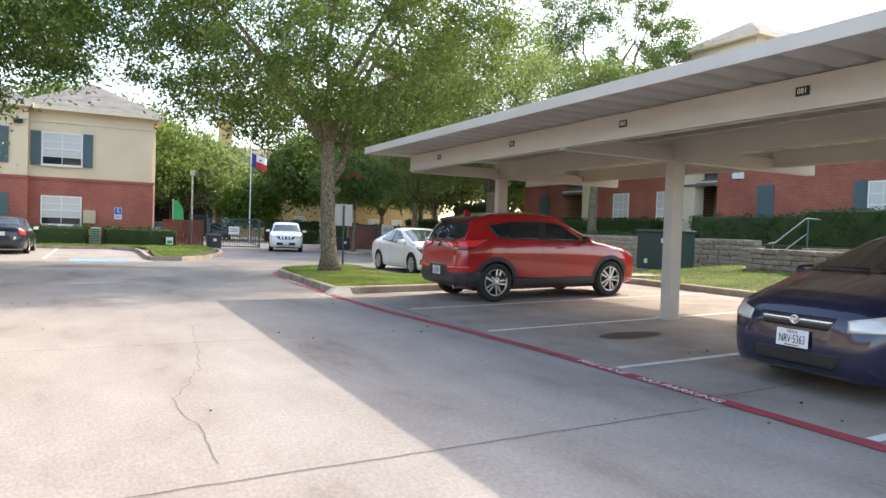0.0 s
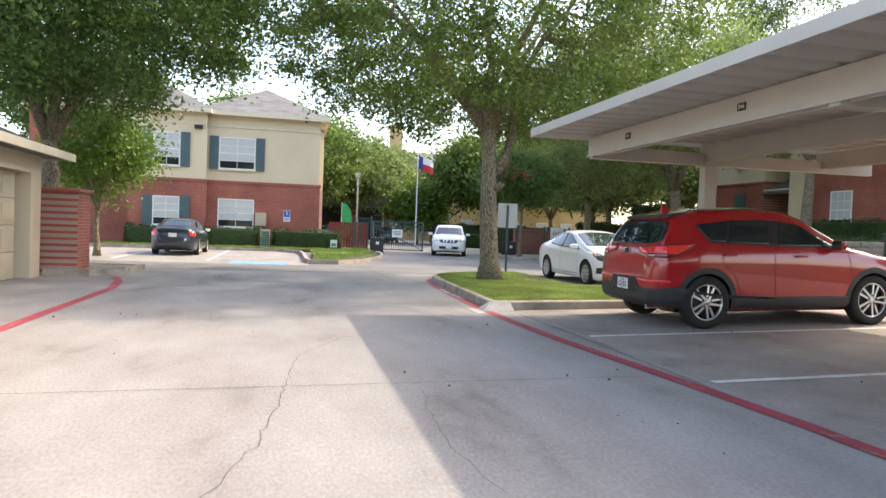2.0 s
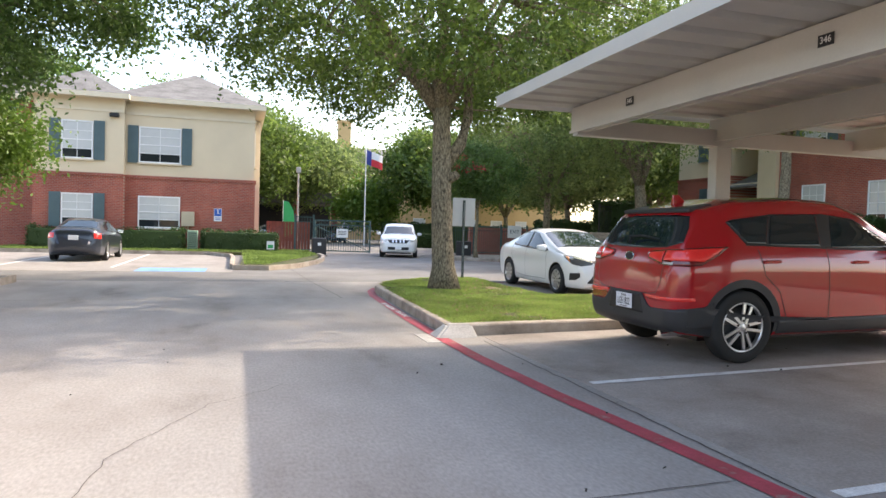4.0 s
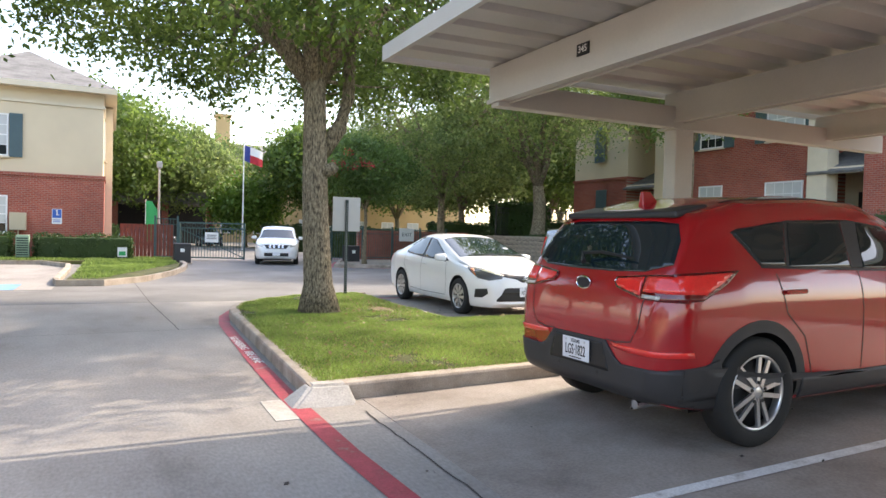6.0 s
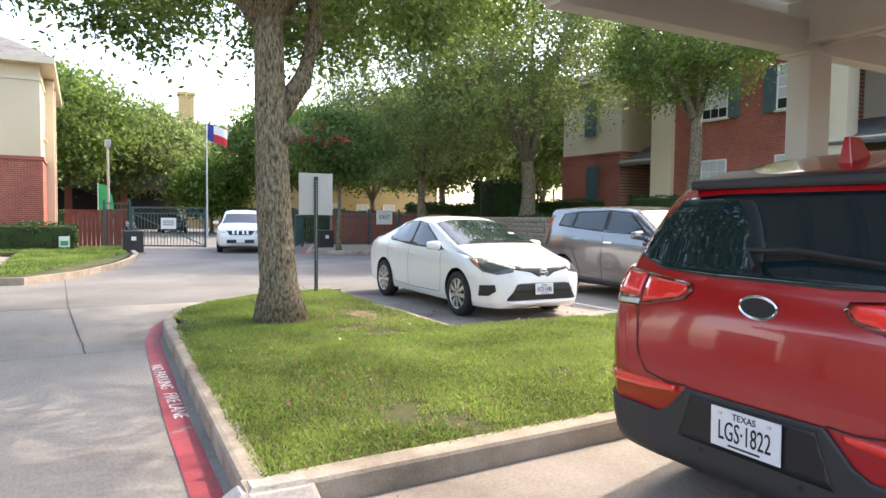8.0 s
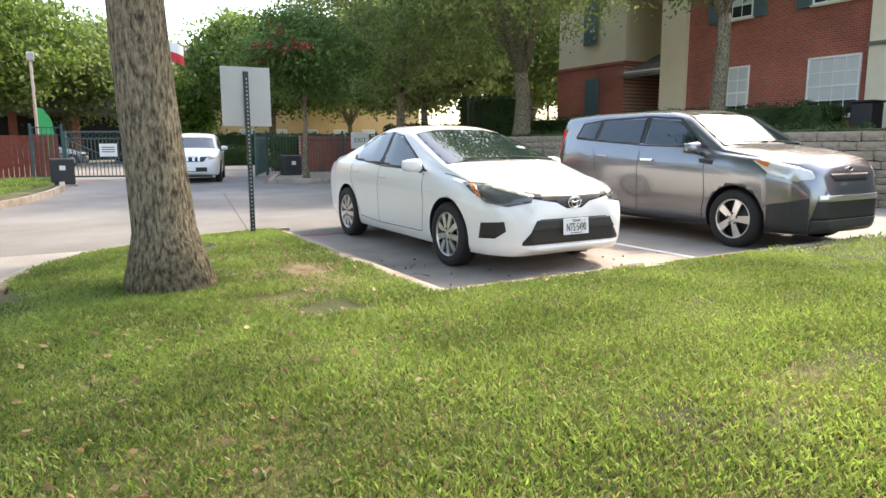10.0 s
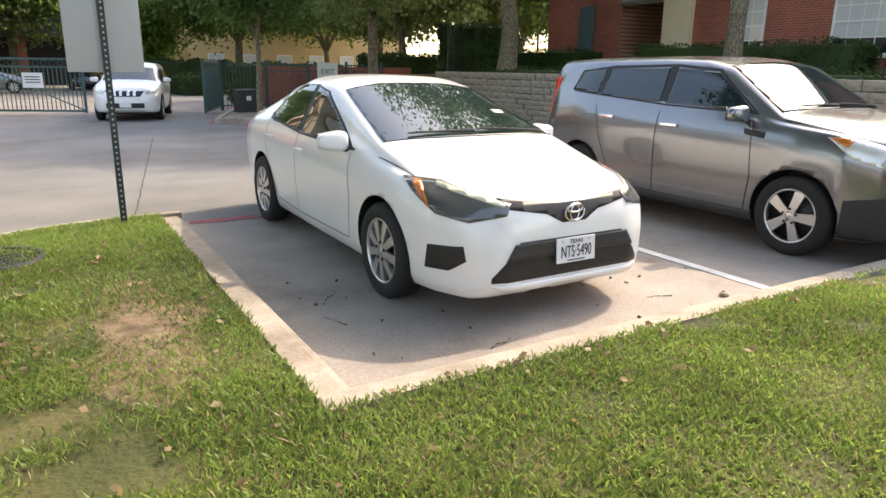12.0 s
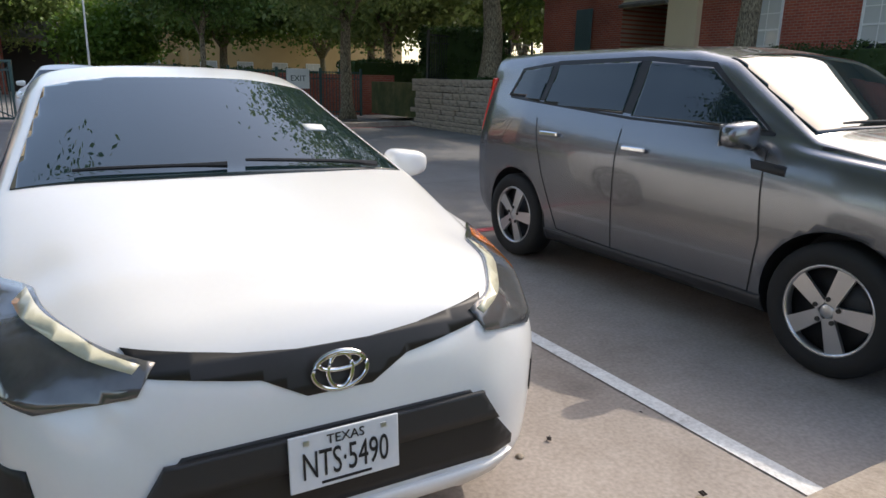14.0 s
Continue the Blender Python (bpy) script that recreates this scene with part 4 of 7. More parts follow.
part("fascia", moved(boxes((0, -0.02, 0, 7.06, 0.02, 0.12)), pose(5.44, 15.06, 3.10, 0, -0.5, 0)), CARPORT, cp)
for x, z in ((6.5, 2.80), (8.75, 2.82), (11.3, 2.84)):
    part("beam", boxes((x - 0.06, -14, z, x + 0.06, 14.9, 3.13), bevel=0.006), CARPORT, cp)
    part("flange", boxes((x - 0.085, -14, z - 0.015, x - 0.06, 14.9, z + 0.02), (x + 0.06, -14, z - 0.015, x + 0.085, 14.9, z + 0.02)), CARPORT, cp)
for y in (-7.2, -1.7, 3.8, 9.3, 14.8):
    part("cross_beam", boxes((6.45, y - 0.07, 2.75, 12.4, y + 0.07, 2.98), bevel=0.006), CARPORT, cp)
    pb = boxes((8.82 - 0.13, y - 0.09, 0.05, 8.82 + 0.13, y + 0.09, 2.75), bevel=0.012)
    po = part("post", pb, CARPORT, cp)
    part("cap_plate", boxes((8.82 - 0.2, y - 0.13, 2.73, 8.82 + 0.2, y + 0.13, 2.748)), CARPORT, po)
    part("base_plate", boxes((8.82 - 0.18, y - 0.14, 0.085, 8.82 + 0.18, y + 0.14, 0.112)), CARPORT, po)
for n, y in (("345", 13.44), ("346", 10.69), ("080", 7.95), ("081", 5.35)):
    nb = empty("bay_number", pose(6.43, y, 2.98, 90, 0, -90), "small black bay number plate %s on the beam" % n, "number plate", "bay numbers")
    part("plate", boxes((-0.075, -0.047, -0.004, 0.075, 0.047, 0.004), bevel=0.002), BLACK, nb)
    part("digits", moved(words(n, 0.075, 0.001), Matrix.Translation((0, 0, 0.006))), SIGN_W, nb)


# ---- cars ----
from mathutils.bvhtree import BVHTree


def smooth_keys(keys, xs, s=0.045):
    k = sorted(keys)
    fx = np.linspace(k[0][0], k[-1][0], 600)
    fv = np.interp(fx, [a for a, b in k], [b for a, b in k])
    n = max(1, int(s / (fx[1] - fx[0])))
    ker = np.hanning(2 * n + 3)
    ker /= ker.sum()
    pad = np.concatenate([2 * fv[0] - fv[n + 1:0:-1], fv, 2 * fv[-1] - fv[-2:-n - 3:-1]])
    return np.interp(xs, fx, np.convolve(pad, ker, "valid"))


def ring_points(W, zb, zs, zt, wt, dr):
    ze = zt - dr
    p = [(0, zb), (0.80 * W, zb), (0.945 * W, zb + 0.05), (0.985 * W, zb + 0.30 * (zs - zb)), (1.0 * W, zb + 0.60 * (zs - zb)), (0.995 * W, zb + 0.82 * (zs - zb)), (0.955 * W, zs),
         (0.94 * W * 0.5 + wt * W * 0.5, zs * 0.45 + ze * 0.55), (wt * W, ze), (wt * W * 0.75, zt - 0.3 * dr), (wt * W * 0.38, zt - 0.06 * dr), (0, zt)]
    p = [(-p[1][0], p[1][1])] + p + [(-p[-2][0], p[-2][1])]
    out = []
    for a, b, c, d in zip(p, p[1:], p[2:], p[3:]):
        for k in range(4):
            t = k / 4
            out.append(tuple(0.5 * (2 * b[i] + (c[i] - a[i]) * t + (2 * a[i] - 5 * b[i] + 4 * c[i] - d[i]) * t * t + (3 * b[i] - a[i] - 3 * c[i] + d[i]) * t ** 3) for i in (0, 1)))
    out.append(p[-2])
    return out


def shell(spec):
    half = spec["L"] / 2
    u = np.linspace(-1, 1, 110)
    xs = half * (0.6 * u + 0.4 * np.sin(u * math.pi / 2))
    f = {k: smooth_keys(spec[k], xs) for k in ("W", "zb", "zs", "zt", "wt", "dr")}
    bm = bmesh.new()
    rings = []
    for i, x in enumerate(xs):
        h = ring_points(*(float(f[k][i]) for k in ("W", "zb", "zs", "zt", "wt", "dr")))
        loop = [(y, z) for y, z in h] + [(-y, z) for y, z in h[-2:0:-1]]
        rings.append([bm.verts.new((x, y, z)) for y, z in loop])
    n = len(rings[0])
    for r, q in zip(rings, rings[1:]):
        for k in range(n):
            bm.faces.new((r[k], q[k], q[(k + 1) % n], r[(k + 1) % n]))
    for r in (rings[0], rings[-1]):
        c = bm.verts.new(sum((v.co for v in r), Vector()) / n)
        for k in range(n):
            bm.faces.new((r[k], r[(k + 1) % n], c))
    bmesh.ops.recalc_face_normals(bm, faces=bm.faces)
    return bm


def patch(bvh, pts, d, off=0.004, cell=0.028, skirt=0.012):
    """A thin piece laid on a curved body: the outline is carried on to it along the way d."""
    d = Vector(d).normalized()
    u = d.cross(Vector((0, 0, 1))).normalized()
    v = u.cross(d)
    bm = bmesh.new()
    flat = [(Vector(p).dot(u), Vector(p).dot(v)) for p in pts]
    bm.faces.new([bm.verts.new((a, b, 0)) for a, b in flat])
    for ax in (0, 1):
        lo, hi = min(p[ax] for p in flat), max(p[ax] for p in flat)
        k = lo + cell
        no = (1, 0, 0) if ax == 0 else (0, 1, 0)
        while k < hi - 0.002:
            bmesh.ops.bisect_plane(bm, geom=bm.verts[:] + bm.edges[:] + bm.faces[:], plane_co=(k * no[0], k * no[1], 0), plane_no=no)
            k += cell
    nrm = {}
    for w in bm.verts:
        o = u * w.co.x + v * w.co.y
        hit, n, _, _ = bvh.ray_cast(o - d * 6, d)
        if hit is None:
            hit, n, _, _ = bvh.find_nearest(o + d * (Vector(pts[0]).dot(d)))
        if n.dot(d) > 0:
            n = -n
        nrm[w] = n.copy()
        w.co = hit + n * off
    bm.normal_update()
    for f in bm.faces:
        f.smooth = True
    edges = [e for e in bm.edges if e.is_boundary]
    r = bmesh.ops.extrude_edge_only(bm, edges=edges)
    for w in r["geom"]:
        if isinstance(w, bmesh.types.BMVert):
            near = min(w.link_edges, key=lambda e: e.calc_length() if e.other_vert(w) in nrm else 9)
            w.co -= nrm.get(near.other_vert(w), Vector((0, 0, 1))) * skirt
    top_verts = set(nrm)
    for f in bm.faces:
        f.smooth = all(w in top_verts for w in f.verts)
    bmesh.ops.recalc_face_normals(bm, faces=bm.faces)
    return bm


def lathe(profile, n=28):
    """Turned about the y axis; profile of (radius, y)."""
    bm = bmesh.new()
    rings = [[bm.verts.new((r * math.cos(2 * math.pi * k / n), y, r * math.sin(2 * math.pi * k / n))) for k in range(n)] for r, y in profile]
    for a, b in zip(rings, rings[1:]):
        for k in range(n):
            bm.faces.new((a[k], a[(k + 1) % n], b[(k + 1) % n], b[k]))
    bmesh.ops.recalc_face_normals(bm, faces=bm.faces)
    for f in bm.faces:
        f.smooth = True
    return bm


def wheel(parent, x, y, r, width, spokes, kind, side):
    """A wheel whose face looks to +y (side 1) or -y."""
    w = width / 2
    rr = r * 0.68
    hub = part("wheel", lathe([(0.0, w * 0.2), (rr, w * 0.2), (rr, -w * 0.8), (0, -w * 0.8)], 24), BLACK, parent)
    hub.matrix_local = Matrix.Translation((x, y, r)) @ Matrix.Diagonal((1, side, 1, 1))
    part("tyre", lathe([(rr - 0.01, w * 0.8), (rr + 0.01, w * 0.95), (r * 0.82, w * 1.04), (r * 0.95, w * 0.93), (r, w * 0.7), (r, -w * 0.7), (r * 0.95, -w * 0.95), (rr, -w * 0.9)], 36), RUBBER, hub)
    bm = lathe([(rr * 0.985, w * 0.25), (rr * 0.93, w * 0.8), (rr * 0.975, w * 0.92), (rr * 1.01, w * 0.9), (rr * 1.01, w * 0.6)], 36)
    for k in range(spokes):
        a = 2 * math.pi * k / spokes
        bars = {"split": ((-0.13, 0.10), (0.13, 0.10)), "wide": ((0.0, 0.42),), "cover": ((-0.07, 0.30),)}[kind]
        for sh, th in bars:
            vs = bmesh.ops.create_cube(bm, size=1)["verts"]
            for q in vs:
                out = q.co.x > 0
                rad = rr * (0.97 if out else 0.16)
                wd = th * rr * (0.62 if out else 0.40) if kind != "split" else th * rr * 0.75
                cen = sh * rr * (1.5 if out else 0.55)
                q.co = Vector((rad, w * (0.72 if out else 0.82) + q.co.y * 0.02, cen + q.co.z * wd * 1.6))
            bmesh.ops.rotate(bm, verts=vs, cent=(0, 0, 0), matrix=Matrix.Rotation(a, 3, "Y"))
    rim = part("rim", bm, ALLOY, hub, "silver spoked rim")
    part("hub_cap", lathe([(0.0, w * 0.9), (rr * 0.13, w * 0.9), (rr * 0.17, w * 0.84), (rr * 0.17, w * 0.6)], 16), ALLOY, hub)
    for k in range(5):
        a = 2 * math.pi * k / 5 + 0.3
        bm = bmesh.new()
        bmesh.ops.create_cone(bm, cap_ends=True, segments=8, radius1=0.012, radius2=0.012, depth=0.02, matrix=Matrix.Translation((rr * 0.27 * math.cos(a), w * 0.87, rr * 0.27 * math.sin(a))) @ Matrix.Rotation(math.pi / 2, 4, "X"))
        part("wheel_nut", bm, IRON, hub)
    return rim


def flip(pts):
    return [(x, -y, z) for x, y, z in pts]


def car(spec, m, paint, label, category):
    top = empty(spec["name"], m, label, category)
    bm = shell(spec)
    bvh = BVHTree.FromBMesh(bm)
    me = bpy.data.meshes.new("body")
    bm.to_mesh(me)
    bm.free()
    me.materials.append(paint)
    me.materials.append(BLACK)
    raw = new("raw", me)
    cb = bmesh.new()
    wr, wy = spec["wheel"], spec["track"] / 2
    for x in spec["axles"]:
        for s in (-1, 1):
            bmesh.ops.create_cone(cb, cap_ends=True, segments=40, radius1=wr * 1.13, radius2=wr * 1.13, depth=0.62, matrix=Matrix.Translation((x, s * (wy + 0.14), wr + 0.01)) @ Matrix.Rotation(math.pi / 2, 4, "X"))
    for f in cb.faces:
        f.material_index = 1
    cm = bpy.data.meshes.new("cut")
    cb.to_mesh(cm)
    cb.free()
    cm.materials.append(paint)
    cm.materials.append(BLACK)
    cut = new("cut", cm)
    mod = raw.modifiers.new("arches", "BOOLEAN")
    mod.operation, mod.object, mod.solver = "DIFFERENCE", cut, "EXACT"
    bpy.context.view_layer.update()
    done = bpy.data.meshes.new_from_object(raw.evaluated_get(bpy.context.evaluated_depsgraph_get()))
    bpy.data.objects.remove(raw)
    bpy.data.objects.remove(cut)
    done.name = "body"
    done.polygons.foreach_set("use_smooth", [p.material_index == 0 for p in done.polygons])
    body = new("body", done)
    body.parent = top
    part("underbody", boxes((-spec["L"] / 2 + 0.45, -wy * 0.75, 0.19, spec["L"] / 2 - 0.45, wy * 0.75, 0.4)), BLACK, top)
    for x in spec["axles"]:
        for s in (-1, 1):
            wheel(top, x, s * (wy + 0.0), wr, 0.205, spec["spokes"], spec["rim"], s)
    for name, pts, d, material, both, lab, *o in spec["bits"]:
        off = o[0] if o else 0.004
        part(name, patch(bvh, pts, d, off), material, top, lab)
        if both:
            part(name, patch(bvh, flip(pts), (d[0], -d[1], d[2]), off), material, top, lab)
    for name, pts, w, d, material, both in spec.get("lines", ()):
        line_on(bvh, name, pts, w, d, material, top)
        if both:
            line_on(bvh, name, flip(pts), w, (d[0], -d[1], d[2]), material, top)
    mx, my, mz = spec["mirror"]
    for s in (1, -1):
        bm = bmesh.new()
        bmesh.ops.create_uvsphere(bm, u_segments=20, v_segments=12, radius=1)
        for v in bm.verts:
            w = [math.copysign(abs(c) ** 0.6, c) for c in v.co]
            v.co = Vector((w[0] * 0.07 * (1.0 if w[0] > 0 else 0.45) * (1 - 0.15 * s * w[1]), w[1] * 0.115, w[2] * 0.07 * (1 - 0.18 * s * w[1])))
        bmesh.ops.translate(bm, verts=bm.verts, vec=(mx, s * (my + 0.09), mz))
        mi = part("mirror", bm, paint, top, smooth=True)
        part("arm", rod((mx + 0.02, s * (my - 0.12), mz - 0.07), (mx, s * (my + 0.05), mz - 0.05), 0.022), BLACK, mi)
        part("mirror_glass", boxes((mx - 0.04, s * (my + 0.09) - 0.09, mz - 0.055, mx - 0.036, s * (my + 0.09) + 0.09, mz + 0.055)), CHROME, mi)
    for x, z in spec.get("handles", ()):
        for s in (1, -1):
            hit = bvh.ray_cast(Vector((x, s * 3, z)), Vector((0, -s, 0)))[0]
            yy = hit.y if hit else s * 0.88
            hb = boxes((x - 0.10, yy - 0.012, z - 0.016, x + 0.10, yy + 0.03 * s + (0.0), z + 0.016), bevel=0.008)
            part("door_handle", hb, spec.get("handle_mat", paint), top)
    if "plate" in spec:
        px, pz, sx, text, slope = spec["plate"]
        m0 = pose(px, 0, pz, 90, 0, 90 if sx > 0 else -90) @ pose(0, 0, 0, slope, 0, 0)
        pl = part("licence_plate", boxes((-0.153, -0.077, -0.004, 0.153, 0.077, 0.004), bevel=0.003), PLATE, top, "white licence plate")
        pl.matrix_local = m0
        if text:
            part("lettering", moved(words(text, 0.085, 0.001), Matrix.Translation((0, -0.012, 0.006)) @ Matrix.Diagonal((0.70, 1.25, 1, 1))), INK, pl)
            part("lettering", moved(words("TEXAS", 0.036, 0.001), Matrix.Translation((0, 0.052, 0.006))), INK, pl)
            part("text_bar", boxes((-0.07, -0.066, 0.004, 0.07, -0.059, 0.006)), INK, pl)
            for bx in (-0.1075, 0.1075):
                part("bolt", boxes((bx - 0.0075, 0.05, 0.004, bx + 0.0075, 0.062, 0.008)), ALLOY, pl)
    for fn in spec.get("extra", ()):
        fn(top, bvh)
    return top


def line_on(bvh, name, pts, w, d, material, parent):
    """A narrow strip along a line laid on the body: seams, grooves, trim."""
    d = Vector(d).normalized()
    bm = bmesh.new()
    dense = []
    for a, b in zip(pts, pts[1:]):
        n = max(2, int((Vector(b) - Vector(a)).length / 0.04))
        dense += [Vector(a).lerp(Vector(b), k / n) for k in range(n)]
    dense.append(Vector(pts[-1]))
    prev = None
    for i, p in enumerate(dense):
        t = (dense[min(i + 1, len(dense) - 1)] - dense[max(i - 1, 0)])
        t -= d * t.dot(d)
        s = t.cross(d).normalized() * w / 2
        row = []
        for q in (p + s, p - s):
            hit, n, _, _ = bvh.ray_cast(q - d * (q.dot(d)) - d * 6, d)
            if hit is None:
                hit, n, _, _ = bvh.find_nearest(q)
            if n.dot(d) > 0:
                n = -n
            row.append(bm.verts.new(hit + n * 0.0025))
        if prev:
            bm.faces.new((prev[0], prev[1], row[1], row[0]))
        prev = row
    part(name, bm, material, parent)


def wipers(a, b, z, xf):
    def fn(top, bvh):
        for p, q in ((a, b), ((a[0], a[1] - 0.62), (b[0], b[1] - 0.60))):
            pts = []
            for k in range(7):
                u = k / 6
                x, y = p[0] + (q[0] - p[0]) * u, p[1] + (q[1] - p[1]) * u
                hit = bvh.ray_cast(Vector((x, y, 4)), Vector((0, 0, -1)))[0]
                pts.append((x, y, (hit.z if hit else z) + 0.022))
            part("wiper", tube(bmesh.new(), pts, [0.014, 0.010, 0.008, 0.008, 0.008, 0.008, 0.006], 6), BLACK, top)
    return fn


def emblem(x, z, w, h, d, kind, tilt=0.0):
    """A plain ring or oval badge, no lettering."""
    def fn(top, bvh):
        hit = bvh.ray_cast(Vector((x + d * 3, 0, z)), Vector((-d, 0, 0)))[0]
        px = (hit.x if hit else x) + 0.006 * d
        bm = bmesh.new()
        n = 32
        if kind == "ring":
            for a, b in ((w, h), (w * 0.45, h * 0.92), (w * 0.8, h * 0.42)):
                ps = [Vector((px + 0.012 * d, a * math.cos(2 * math.pi * k / n), z + b * math.sin(2 * math.pi * k / n) + (0.0 if b != h * 0.42 else h * 0.45))) for k in range(n + 1)]
                tube(bm, ps, [0.007] * (n + 1), 6, cap=False)
            part("badge", bm, CHROME, top, "chrome ring badge", smooth=True)
        else:
            ps = [Vector((px + 0.004 * d, w * math.cos(2 * math.pi * k / n), z + h * math.sin(2 * math.pi * k / n))) for k in range(n + 1)]
            bm.faces.new([bm.verts.new(p) for p in ps[:-1]])
            bd = part("badge", bm, INK, top, "dark oval badge with a chrome rim")
            part("badge_rim", tube(bmesh.new(), ps, [0.006] * (n + 1), 6, cap=False), CHROME, bd)
    return fn


